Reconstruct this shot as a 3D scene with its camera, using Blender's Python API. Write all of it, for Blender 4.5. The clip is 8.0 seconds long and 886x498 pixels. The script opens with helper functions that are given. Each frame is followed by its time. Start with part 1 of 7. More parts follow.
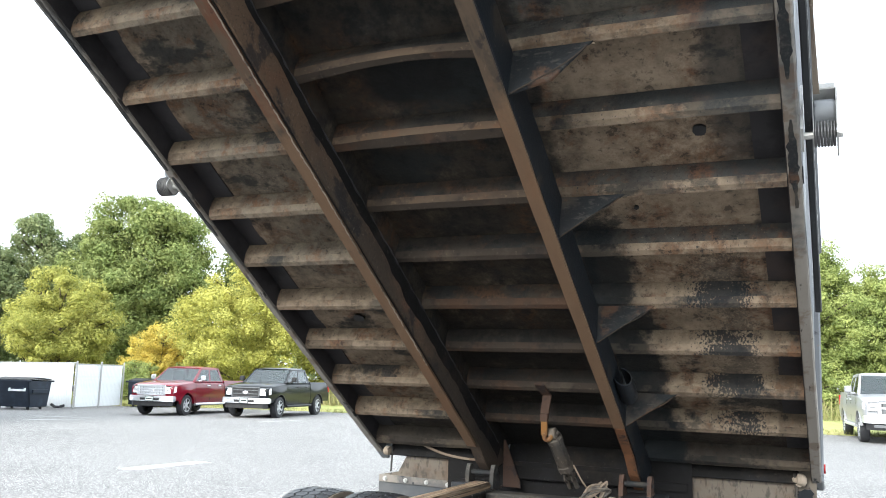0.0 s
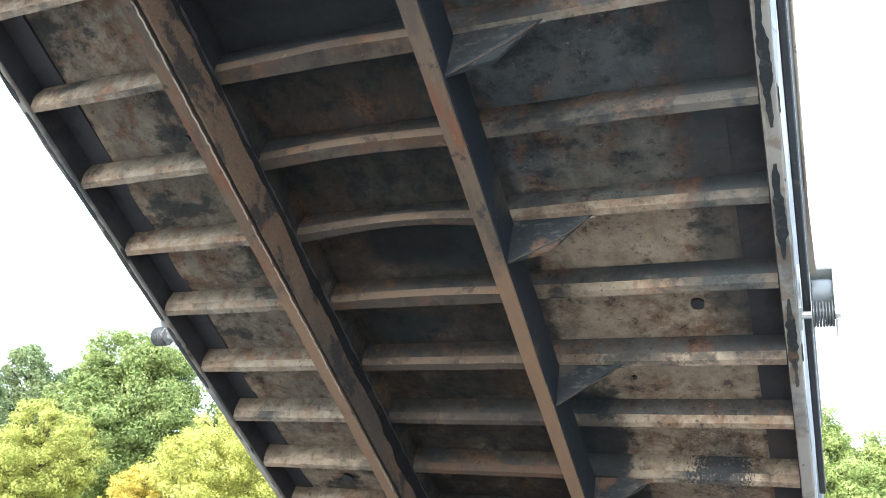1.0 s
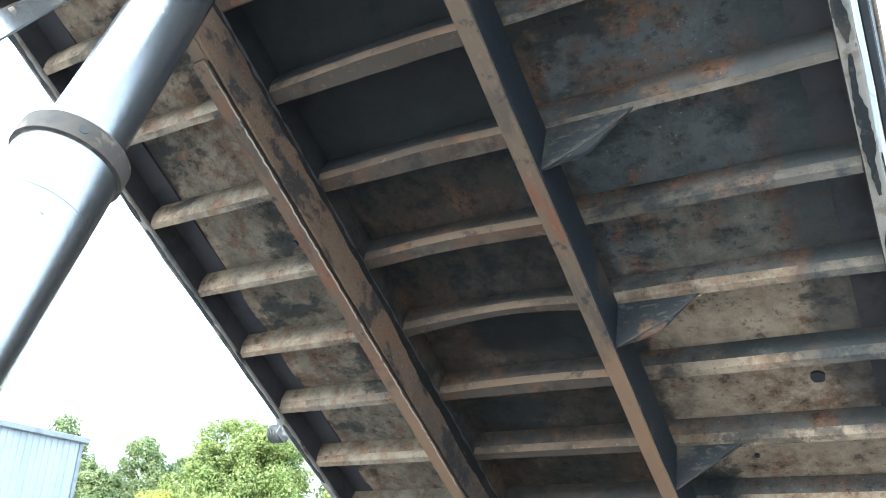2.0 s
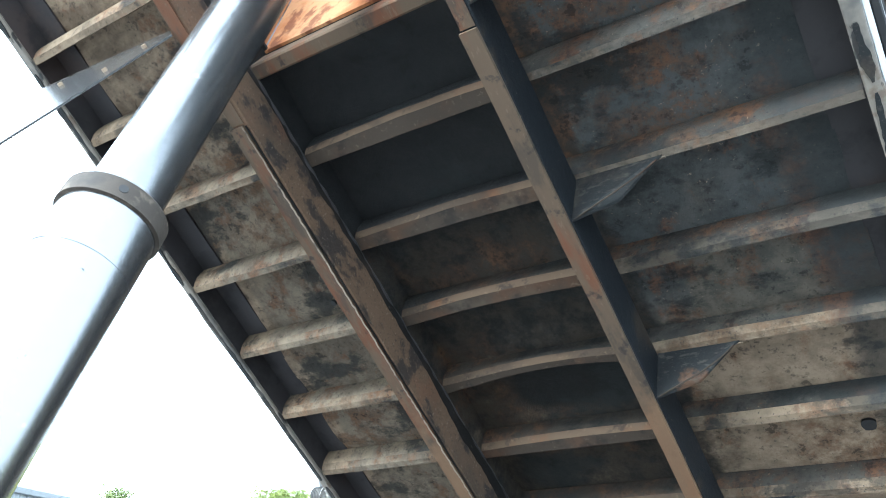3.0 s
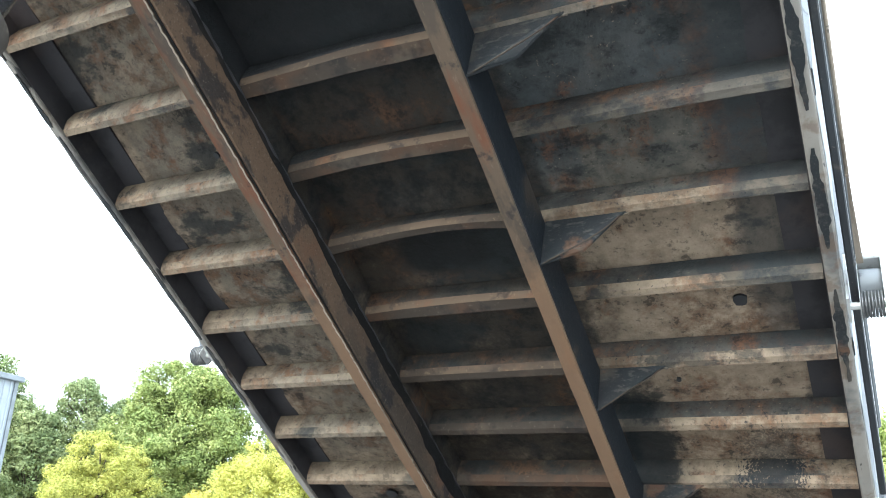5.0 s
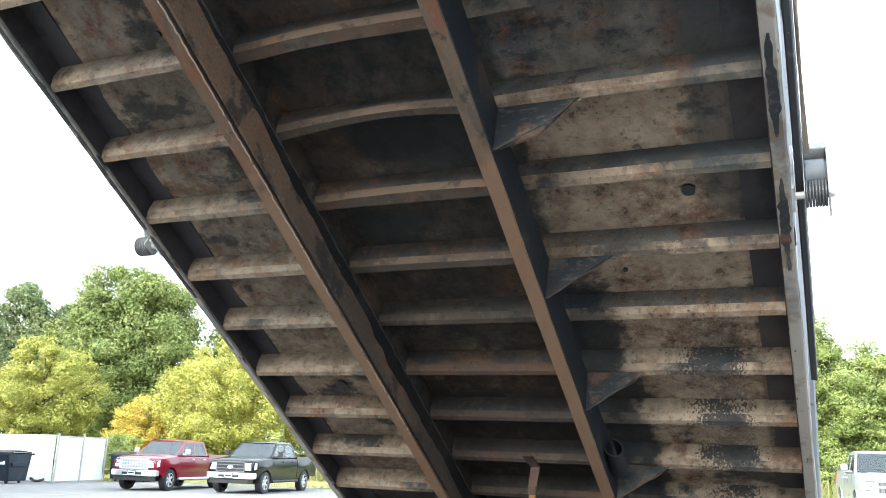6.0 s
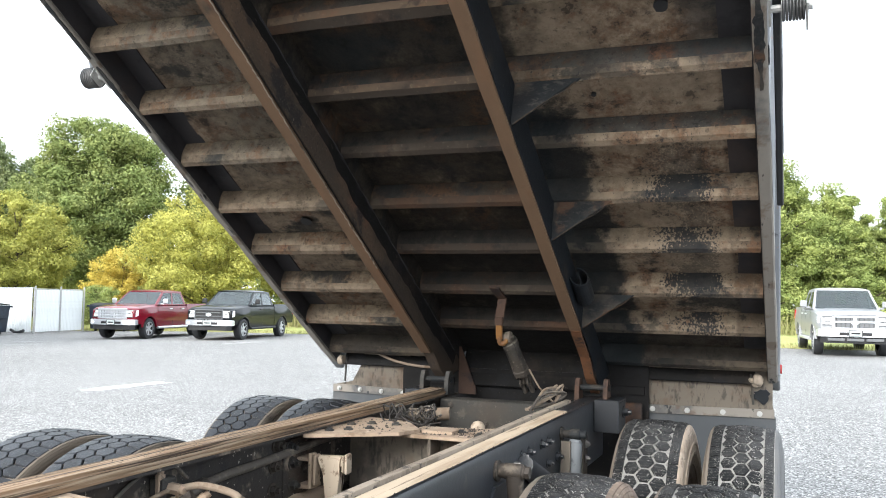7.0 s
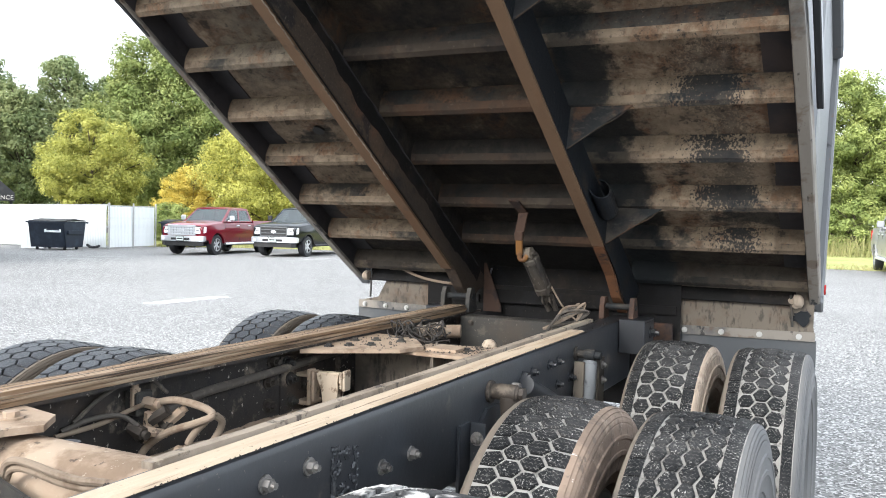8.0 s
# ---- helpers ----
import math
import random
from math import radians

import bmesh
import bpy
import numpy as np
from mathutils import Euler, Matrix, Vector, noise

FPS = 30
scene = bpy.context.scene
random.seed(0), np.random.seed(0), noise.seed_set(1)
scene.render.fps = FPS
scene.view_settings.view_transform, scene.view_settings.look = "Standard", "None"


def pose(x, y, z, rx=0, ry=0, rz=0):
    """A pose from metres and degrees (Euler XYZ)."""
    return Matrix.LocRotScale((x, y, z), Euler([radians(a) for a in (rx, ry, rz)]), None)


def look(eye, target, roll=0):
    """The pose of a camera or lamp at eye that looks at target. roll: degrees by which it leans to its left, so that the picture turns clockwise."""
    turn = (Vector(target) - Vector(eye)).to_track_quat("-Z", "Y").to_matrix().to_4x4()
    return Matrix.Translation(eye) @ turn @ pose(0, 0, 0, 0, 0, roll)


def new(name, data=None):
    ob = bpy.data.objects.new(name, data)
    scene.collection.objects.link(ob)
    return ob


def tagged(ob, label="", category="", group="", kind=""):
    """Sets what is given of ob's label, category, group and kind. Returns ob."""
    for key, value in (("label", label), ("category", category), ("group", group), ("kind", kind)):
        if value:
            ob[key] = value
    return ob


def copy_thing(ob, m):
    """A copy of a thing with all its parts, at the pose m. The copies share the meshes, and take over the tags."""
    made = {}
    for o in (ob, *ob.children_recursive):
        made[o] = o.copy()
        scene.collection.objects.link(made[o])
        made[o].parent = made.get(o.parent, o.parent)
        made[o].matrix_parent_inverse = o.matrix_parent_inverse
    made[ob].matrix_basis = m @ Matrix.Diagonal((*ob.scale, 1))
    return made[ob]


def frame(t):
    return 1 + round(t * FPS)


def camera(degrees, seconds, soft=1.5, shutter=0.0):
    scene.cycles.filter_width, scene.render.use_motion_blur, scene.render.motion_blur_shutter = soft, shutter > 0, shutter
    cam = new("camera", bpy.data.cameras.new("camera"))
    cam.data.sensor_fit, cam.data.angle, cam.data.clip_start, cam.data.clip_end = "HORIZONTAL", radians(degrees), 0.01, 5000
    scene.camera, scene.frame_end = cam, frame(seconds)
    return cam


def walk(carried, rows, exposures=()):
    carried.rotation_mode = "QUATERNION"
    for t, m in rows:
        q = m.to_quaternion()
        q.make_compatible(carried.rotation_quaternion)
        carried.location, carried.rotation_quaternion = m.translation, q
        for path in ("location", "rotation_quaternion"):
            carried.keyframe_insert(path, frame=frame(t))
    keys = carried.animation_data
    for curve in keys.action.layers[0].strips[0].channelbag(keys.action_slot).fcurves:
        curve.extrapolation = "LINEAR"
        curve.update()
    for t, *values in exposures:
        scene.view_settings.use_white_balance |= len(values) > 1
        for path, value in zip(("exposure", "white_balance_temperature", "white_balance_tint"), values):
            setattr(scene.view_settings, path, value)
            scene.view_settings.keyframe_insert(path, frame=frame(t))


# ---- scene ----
# camera: seconds, place, yaw to the left, pitch up, lean
ROWS = [
    (0, 1.338, -4.750, 1.578, 24.42, 8.46, 1.75),
    (0.5, 1.361, -4.741, 1.617, 24.71, 13.59, 3.30),
    (1, 1.333, -4.750, 1.645, 24.71, 18.10, 3.97),
    (1.5, 1.331, -4.774, 1.661, 25.90, 21.06, 3.47),
    (2, 1.330, -4.818, 1.687, 31.64, 22.53, 2.57),
    (2.2, 1.327, -4.826, 1.700, 33.53, 23.53, 2.24),
    (3.3, 1.367, -4.802, 1.637, 35.13, 27.04, 2.46),
    (3.5, 1.350, -4.829, 1.686, 34.08, 25.84, 1.87),
    (4, 1.355, -4.771, 1.633, 30.84, 24.16, 2.60),
    (4.5, 1.359, -4.717, 1.619, 29.30, 21.05, 2.75),
    (5.8, 1.322, -4.651, 1.569, 24.76, 15.47, 2.28),
    (6, 1.325, -4.646, 1.551, 24.04, 13.35, 2.15),
    (6.5, 1.310, -4.622, 1.521, 22.84, 9.54, 1.82),
    (7, 1.323, -4.545, 1.491, 21.96, 3.41, 1.05),
    (7.5, 1.429, -4.421, 1.490, 22.29, 0.89, 1.15),
    (8, 1.464, -4.268, 1.470, 26.38, -2.06, 1.37),
]
cam = camera(54.43, 8.0, 1.0)
EXPOSURES = [(0.0, 1.40, 6100, 7), (0.8, 2.02, 5760, 4), (1.5, 2.35, 5600, 2), (2.2, 2.37, 5450, 0), (3.4, 2.13, 5520, 0), (4.5, 2.19, 5700, 1), (6.0, 1.81, 5900, 5), (6.5, 1.36, 6100, 7), (7.0, 1.33, 6150, 8), (8.0, 1.32, 6150, 9)]
walk(cam, [(t, pose(x, y, z, 90 + p, 0, a) @ pose(0, 0, 0, 0, 0, r)) for t, x, y, z, a, p, r in ROWS], EXPOSURES)

# ---- light: bright hazy sky, soft sun ----
SUN_AZ, SUN_EL = 192.0, 31.0          # degrees clockwise from +y, degrees up
world = bpy.data.worlds.new("sky")
scene.world = world
world.use_nodes = True
wt = world.node_tree
wt.nodes.clear()
w_out = wt.nodes.new("ShaderNodeOutputWorld")
w_bg = wt.nodes.new("ShaderNodeBackground")
w_sky = wt.nodes.new("ShaderNodeTexSky")
w_sky.sky_type = 'NISHITA'
w_sky.sun_disc = False
w_sky.sun_elevation = radians(SUN_EL)
w_sky.sun_rotation = radians(SUN_AZ)
w_sky.dust_density = 6.0
w_mix = wt.nodes.new("ShaderNodeMix")
w_mix.data_type = 'RGBA'
w_mix.inputs[0].default_value = 0.8
w_mix.inputs[7].default_value = (9.6, 10.0, 10.4, 1)
wt.links.new(w_sky.outputs[0], w_mix.inputs[6])
wt.links.new(w_mix.outputs[2], w_bg.inputs[0])
w_bg.inputs[1].default_value = 0.132
wt.links.new(w_bg.outputs[0], w_out.inputs[0])
sun_data = bpy.data.lights.new("sun", 'SUN')
sun_data.energy, sun_data.angle, sun_data.color = 2.0, radians(24), (1.0, 0.95, 0.88)
sun = new("sun", sun_data)
s_az, s_el = radians(SUN_AZ), radians(SUN_EL)
sun.matrix_world = look((0, 0, 30), Vector((0, 0, 30)) - Vector((math.sin(s_az) * math.cos(s_el), math.cos(s_az) * math.cos(s_el), math.sin(s_el))))


# ---- materials ----
def material(name, rough=0.7, metal=0.0, spec=0.5):
    m = bpy.data.materials.new(name)
    m.use_nodes = True
    b = m.node_tree.nodes["Principled BSDF"]
    b.inputs["Roughness"].default_value = rough
    b.inputs["Metallic"].default_value = metal
    b.inputs["Specular IOR Level"].default_value = spec
    return m, m.node_tree, b


def coords(nt, kind="Object"):
    return nt.nodes.new("ShaderNodeTexCoord").outputs[kind]


def noise_node(nt, vec, scale, detail=4.0, rough=0.6, stretch=None, shift=None):
    if stretch:
        mp = nt.nodes.new("ShaderNodeMapping")
        mp.inputs["Scale"].default_value = stretch
        nt.links.new(vec, mp.inputs[0])
        vec = mp.outputs[0]
    if shift is not None:
        ad = nt.nodes.new("ShaderNodeVectorMath")
        ad.operation = 'ADD'
        nt.links.new(vec, ad.inputs[0])
        nt.links.new(shift, ad.inputs[1])
        vec = ad.outputs[0]
    n = nt.nodes.new("ShaderNodeTexNoise")
    n.inputs["Scale"].default_value = scale
    n.inputs["Detail"].default_value = detail
    n.inputs["Roughness"].default_value = rough
    nt.links.new(vec, n.inputs["Vector"])
    return n.outputs["Fac"]


def ramp(nt, fac, lo, hi):
    r = nt.nodes.new("ShaderNodeMapRange")
    r.interpolation_type = 'SMOOTHSTEP'
    r.inputs["From Min"].default_value = lo
    r.inputs["From Max"].default_value = hi
    nt.links.new(fac, r.inputs["Value"])
    return r.outputs[0]


def times(nt, a, k):
    m = nt.nodes.new("ShaderNodeMath")
    m.operation = 'MULTIPLY'
    nt.links.new(a, m.inputs[0])
    if isinstance(k, (int, float)):
        m.inputs[1].default_value = k
    else:
        nt.links.new(k, m.inputs[1])
    return m.outputs[0]


def mixc(nt, fac, a, b):
    m = nt.nodes.new("ShaderNodeMix")
    m.data_type = 'RGBA'
    if isinstance(fac, (int, float)):
        m.inputs[0].default_value = fac
    else:
        nt.links.new(fac, m.inputs[0])
    for i, c in ((6, a), (7, b)):
        if isinstance(c, tuple):
            m.inputs[i].default_value = (*c, 1)
        else:
            nt.links.new(c, m.inputs[i])
    return m.outputs[2]


def bump(nt, b, height, strength=0.3, dist=0.004):
    n = nt.nodes.new("ShaderNodeBump")
    n.inputs["Strength"].default_value = strength
    n.inputs["Distance"].default_value = dist
    nt.links.new(height, n.inputs["Height"])
    nt.links.new(n.outputs[0], b.inputs["Normal"])


def random_shift(nt):
    """A shift of the pattern for each object."""
    oi = nt.nodes.new("ShaderNodeObjectInfo")
    m = nt.nodes.new("ShaderNodeMath")
    m.operation = 'MULTIPLY'
    m.inputs[1].default_value = 37.0
    nt.links.new(oi.outputs["Random"], m.inputs[0])
    return m.outputs[0]


def layered(name, base, layers, rough=0.7, metal=0.0, bump_scale=60.0, bump_strength=0.35, shifted=False, spec=0.4, zone=None):
    """A base colour with layers (colour, scale, lo, hi, amount, stretch) laid over it by noise.
    zone = (colour, four bounds along y, amount) is a ragged stain over one stretch of the thing."""
    m, nt, b = material(name, rough, metal, spec)
    co = coords(nt)
    sh = random_shift(nt) if shifted else None
    col = base
    for i, (c, scale, lo, hi, amount, stretch) in enumerate(layers):
        off = nt.nodes.new("ShaderNodeVectorMath")
        off.operation = 'ADD'
        off.inputs[1].default_value = (i * 7.3, i * 3.1, i * 5.7)
        nt.links.new(co, off.inputs[0])
        f = noise_node(nt, off.outputs[0], scale, 5.0, 0.62, stretch, sh)
        col = mixc(nt, times(nt, ramp(nt, f, lo, hi), amount), col, c)
    if zone:
        f = blend(nt, axis_band(nt, co, 1, *zone[1]), noise_node(nt, co, 5.0, 8.0, 0.7), 0.55)
        col = mixc(nt, times(nt, ramp(nt, f, 0.52, 0.66), zone[2]), col, zone[0])
    if isinstance(col, tuple):
        b.inputs["Base Color"].default_value = (*col, 1)
    else:
        nt.links.new(col, b.inputs["Base Color"])
    h = noise_node(nt, co, bump_scale, 6.0, 0.7)
    bump(nt, b, h, bump_strength)
    return m


TAN, DUST, GRIME = (0.30, 0.235, 0.17), (0.36, 0.30, 0.23), (0.014, 0.014, 0.016)
RUST, BLUE, BROWN = (0.21, 0.075, 0.028), (0.035, 0.042, 0.052), (0.10, 0.062, 0.038)


def axis_band(nt, co, axis, lo0, lo1, hi1, hi0):
    """1 between lo1 and hi1 along an axis, fading to 0 at lo0 and hi0."""
    sep = nt.nodes.new("ShaderNodeSeparateXYZ")
    nt.links.new(co, sep.inputs[0])
    return times(nt, ramp(nt, sep.outputs[axis], lo0, lo1), ramp(nt, sep.outputs[axis], hi0, hi1))


def math_node(nt, op, a, b):
    m = nt.nodes.new("ShaderNodeMath")
    m.operation = op
    for i, q in enumerate((a, b)):
        if isinstance(q, (int, float)):
            m.inputs[i].default_value = q
        else:
            nt.links.new(q, m.inputs[i])
    return m.outputs[0]


def blend(nt, a, b, k):
    """a (1 - k) + b k."""
    return math_node(nt, 'ADD', times(nt, a, 1 - k), times(nt, b, k))


def grimy(name, light, seed=0.0, shifted=False, centre=0.97, fore=0.92, edge=0.0, coat=2.1, tone=1.0, flakes=0.9):
    """Old steel under the body: worn paint, caked dust, black oil, rust and a splash of peeling black paint."""
    m, nt, b = material(name, 0.8, 0.0, 0.2)
    raw = coords(nt)
    off = nt.nodes.new("ShaderNodeVectorMath")
    off.operation = 'ADD'
    off.inputs[1].default_value = (seed, seed * 0.7, seed * 1.3)
    nt.links.new(raw, off.inputs[0])
    co = off.outputs[0]
    sh = random_shift(nt) if shifted else None
    n1 = noise_node(nt, co, 1.5, 10.0, 0.66, None, sh)
    n2 = noise_node(nt, co, 2.9, 11.0, 0.70, (1.0, 1.3, 1.0), sh)
    n3 = noise_node(nt, co, 4.2, 11.0, 0.72, (1.3, 1.0, 1.0), sh)
    n4 = noise_node(nt, co, 13.0, 8.0, 0.70, None, sh)
    n5 = noise_node(nt, co, 75.0, 5.0, 0.72, None, sh)
    n6 = noise_node(nt, co, 2.1, 11.0, 0.68, (1.0, 1.5, 1.0), sh)
    n7 = noise_node(nt, co, 34.0, 7.0, 0.75, None, sh)
    # caked dust, mottled at two scales
    col = mixc(nt, ramp(nt, n4, 0.38, 0.62), light, tuple(c * 0.66 for c in light))
    col = mixc(nt, times(nt, ramp(nt, n7, 0.46, 0.64), 0.45), col, tuple(c * 0.42 for c in light))
    # old brown paint where the dust has gone
    col = mixc(nt, times(nt, ramp(nt, n2, 0.45, 0.60), 0.66), col, (0.078, 0.060, 0.043))
    # paler dust over the rear outer bays
    wash = times(nt, axis_band(nt, raw, 0, 0.40, 0.60, 1.08, 1.13), axis_band(nt, raw, 1, -0.3, 0.3, 2.50, 2.90))
    col = mixc(nt, times(nt, ramp(nt, blend(nt, wash, n1, 0.55), 0.54, 0.74), 0.85), col, mixc(nt, ramp(nt, n4, 0.36, 0.64), tuple(c * 1.25 for c in light), tuple(c * 0.82 for c in light)))
    # grey dusty plate in the far outer bays
    far = times(nt, axis_band(nt, raw, 0, -1.12, -1.05, -0.55, -0.46), axis_band(nt, raw, 1, 0.9, 1.6, 3.6, 4.6))
    col = mixc(nt, times(nt, ramp(nt, blend(nt, far, n3, 0.5), 0.60, 0.82), 0.80), col, mixc(nt, ramp(nt, n4, 0.36, 0.64), (0.140, 0.124, 0.098), (0.082, 0.074, 0.062)))
    # blue-black paint towards the front; on the member webs the tone also holds shade
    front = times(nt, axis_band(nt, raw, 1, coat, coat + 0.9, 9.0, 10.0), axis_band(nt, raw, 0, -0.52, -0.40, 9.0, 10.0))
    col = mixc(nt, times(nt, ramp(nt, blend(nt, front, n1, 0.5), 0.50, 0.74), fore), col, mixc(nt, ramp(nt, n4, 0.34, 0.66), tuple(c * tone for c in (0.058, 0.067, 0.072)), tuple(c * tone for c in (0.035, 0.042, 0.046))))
    # bare grey-beige patch between the ninth and tenth members
    patch = times(nt, axis_band(nt, raw, 0, 0.48, 0.62, 0.92, 1.02), axis_band(nt, raw, 1, 2.66, 2.74, 2.98, 3.04))
    col = mixc(nt, times(nt, ramp(nt, blend(nt, patch, n3, 0.45), 0.58, 0.72), fore * 0.8), col, mixc(nt, ramp(nt, n4, 0.4, 0.6), (0.125, 0.112, 0.090), (0.078, 0.075, 0.066)))
    # rust in spots and along the members
    rust = times(nt, ramp(nt, n3, 0.51, 0.60), ramp(nt, n4, 0.38, 0.58))
    col = mixc(nt, times(nt, rust, 0.56), col, mixc(nt, ramp(nt, n7, 0.44, 0.58), (0.155, 0.066, 0.030), (0.078, 0.038, 0.022)))
    # pale flecks
    fleck = times(nt, ramp(nt, n5, 0.63, 0.67), ramp(nt, n2, 0.58, 0.46))
    col = mixc(nt, times(nt, fleck, 0.5), col, tuple(c * 1.35 for c in light))
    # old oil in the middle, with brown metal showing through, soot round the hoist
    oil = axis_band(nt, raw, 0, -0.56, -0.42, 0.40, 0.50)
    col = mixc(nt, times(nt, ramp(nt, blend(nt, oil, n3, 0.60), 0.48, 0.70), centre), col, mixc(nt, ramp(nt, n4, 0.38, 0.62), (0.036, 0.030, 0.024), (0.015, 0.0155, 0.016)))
    show = times(nt, ramp(nt, n1, 0.49, 0.60), ramp(nt, n4, 0.40, 0.58))
    col = mixc(nt, times(nt, show, 0.58), col, mixc(nt, ramp(nt, n7, 0.42, 0.6), (0.135, 0.070, 0.036), (0.080, 0.048, 0.030)))
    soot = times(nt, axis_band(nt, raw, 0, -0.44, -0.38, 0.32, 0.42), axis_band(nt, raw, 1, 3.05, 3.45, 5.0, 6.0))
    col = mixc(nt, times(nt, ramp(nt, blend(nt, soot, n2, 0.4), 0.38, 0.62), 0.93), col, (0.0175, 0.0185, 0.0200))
    # shade under the bowed ninth member, darkened into the floor colour
    row9_shade = times(nt, axis_band(nt, raw, 0, -0.34, -0.10, 0.26, 0.38), axis_band(nt, raw, 1, 2.34, 2.52, 2.66, 2.70))
    col = mixc(nt, times(nt, ramp(nt, blend(nt, row9_shade, n2, 0.4), 0.40, 0.68), centre), col, (0.013, 0.014, 0.015))
    # black patches with ragged edges
    col = mixc(nt, times(nt, ramp(nt, n6, 0.535, 0.61), 0.82), col, (0.020, 0.023, 0.024))
    col = mixc(nt, times(nt, ramp(nt, n4, 0.605, 0.64), 0.6), col, (0.014, 0.014, 0.014))
    # fine flakes and grit
    col = mixc(nt, times(nt, ramp(nt, n7, 0.57, 0.64), 0.5), col, (0.016, 0.015, 0.015))
    # darker towards the hinge, and over the rear of the middle bay
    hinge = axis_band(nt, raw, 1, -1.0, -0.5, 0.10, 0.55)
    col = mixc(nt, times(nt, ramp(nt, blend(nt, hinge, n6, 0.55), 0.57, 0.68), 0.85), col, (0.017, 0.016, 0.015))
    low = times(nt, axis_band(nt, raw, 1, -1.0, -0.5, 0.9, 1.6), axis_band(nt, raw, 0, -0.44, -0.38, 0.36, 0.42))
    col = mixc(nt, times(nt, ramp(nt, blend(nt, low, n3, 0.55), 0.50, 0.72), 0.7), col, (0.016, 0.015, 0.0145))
    # black overspray beside the dark sill and in peeling splashes, darker outer edge
    wide = times(nt, axis_band(nt, raw, 0, 0.34, 0.43, 0.46, 0.76), axis_band(nt, raw, 1, -0.6, -0.1, 1.2, 2.6))
    col = mixc(nt, times(nt, ramp(nt, blend(nt, wide, n3, 0.62), 0.46, 0.57), 0.92), col, (0.014, 0.017, 0.019))
    rim = times(nt, axis_band(nt, raw, 0, 0.84, 1.08, 1.30, 1.40), axis_band(nt, raw, 1, 1.5, 2.4, 9.0, 10.0))
    col = mixc(nt, times(nt, ramp(nt, blend(nt, rim, n2, 0.55), 0.45, 0.64), 0.72), col, (0.032, 0.036, 0.038))
    # rust running down beside the outer edge
    streak = times(nt, axis_band(nt, raw, 0, 0.86, 0.97, 1.00, 1.09), axis_band(nt, raw, 1, 2.1, 2.5, 4.3, 4.7))
    col = mixc(nt, times(nt, times(nt, ramp(nt, blend(nt, streak, n3, 0.62), 0.56, 0.72), ramp(nt, n2, 0.47, 0.58)), 0.42), col, mixc(nt, ramp(nt, n7, 0.42, 0.6), (0.150, 0.070, 0.036), (0.085, 0.045, 0.028)))
    splash = times(nt, axis_band(nt, raw, 0, 0.72, 0.93, 0.97, 1.10), axis_band(nt, raw, 1, 0.1, 0.5, 1.30, 1.80))
    grit = noise_node(nt, raw, 105.0, 5.0, 0.70, (1.0, 0.7, 0.7))
    chip = math_node(nt, 'ADD', times(nt, n6, 0.12), times(nt, grit, 0.88))
    col = mixc(nt, times(nt, ramp(nt, blend(nt, times(nt, splash, ramp(nt, n1, 0.30, 0.60)), chip, 0.78), 0.478, 0.500), flakes), col, (0.014, 0.018, 0.022))
    if edge:
        # worn pale steel where it has been knocked
        col = mixc(nt, times(nt, ramp(nt, n2, 0.54, 0.47), edge), col, light)
    nt.links.new(col, b.inputs["Base Color"])
    rr = nt.nodes.new("ShaderNodeMapRange")
    rr.inputs["To Min"].default_value, rr.inputs["To Max"].default_value = 0.58, 0.98
    nt.links.new(n4, rr.inputs["Value"])
    nt.links.new(rr.outputs[0], b.inputs["Roughness"])
    bump(nt, b, math_node(nt, 'ADD', math_node(nt, 'ADD', times(nt, n5, 0.7), n4), n7), 0.8, 0.006)
    return m


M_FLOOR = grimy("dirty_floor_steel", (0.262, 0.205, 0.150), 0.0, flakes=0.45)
# member webs take the front tone sooner and darker: paint, with shade put in
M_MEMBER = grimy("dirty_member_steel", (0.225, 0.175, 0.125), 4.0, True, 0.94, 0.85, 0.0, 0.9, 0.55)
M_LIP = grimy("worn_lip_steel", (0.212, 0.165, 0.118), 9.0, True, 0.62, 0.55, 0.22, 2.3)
# middle lips in two tones: lighter nose, darker underside, light put into the colour
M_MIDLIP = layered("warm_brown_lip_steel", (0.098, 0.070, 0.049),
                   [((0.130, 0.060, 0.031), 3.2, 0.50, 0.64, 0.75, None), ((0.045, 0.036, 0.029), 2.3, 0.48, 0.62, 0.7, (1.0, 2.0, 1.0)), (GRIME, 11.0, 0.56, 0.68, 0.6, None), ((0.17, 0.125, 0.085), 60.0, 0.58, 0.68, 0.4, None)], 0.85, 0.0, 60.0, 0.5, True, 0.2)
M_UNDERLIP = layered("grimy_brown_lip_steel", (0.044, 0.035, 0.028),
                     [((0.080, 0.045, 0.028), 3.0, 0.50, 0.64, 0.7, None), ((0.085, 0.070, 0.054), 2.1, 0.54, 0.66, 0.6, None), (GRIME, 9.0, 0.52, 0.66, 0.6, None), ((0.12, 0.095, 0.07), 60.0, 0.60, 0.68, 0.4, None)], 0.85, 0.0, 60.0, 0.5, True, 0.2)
# edge plates, with the side recess's shade in the colour, and grease crust
M_INNER = layered("dark_brown_side_paint", (0.031, 0.029, 0.032), [((0.060, 0.043, 0.038), 3.0, 0.52, 0.66, 0.6, None), (GRIME, 6.0, 0.5, 0.62, 0.7, None)], 0.7, 0.0, 50.0, 0.3)
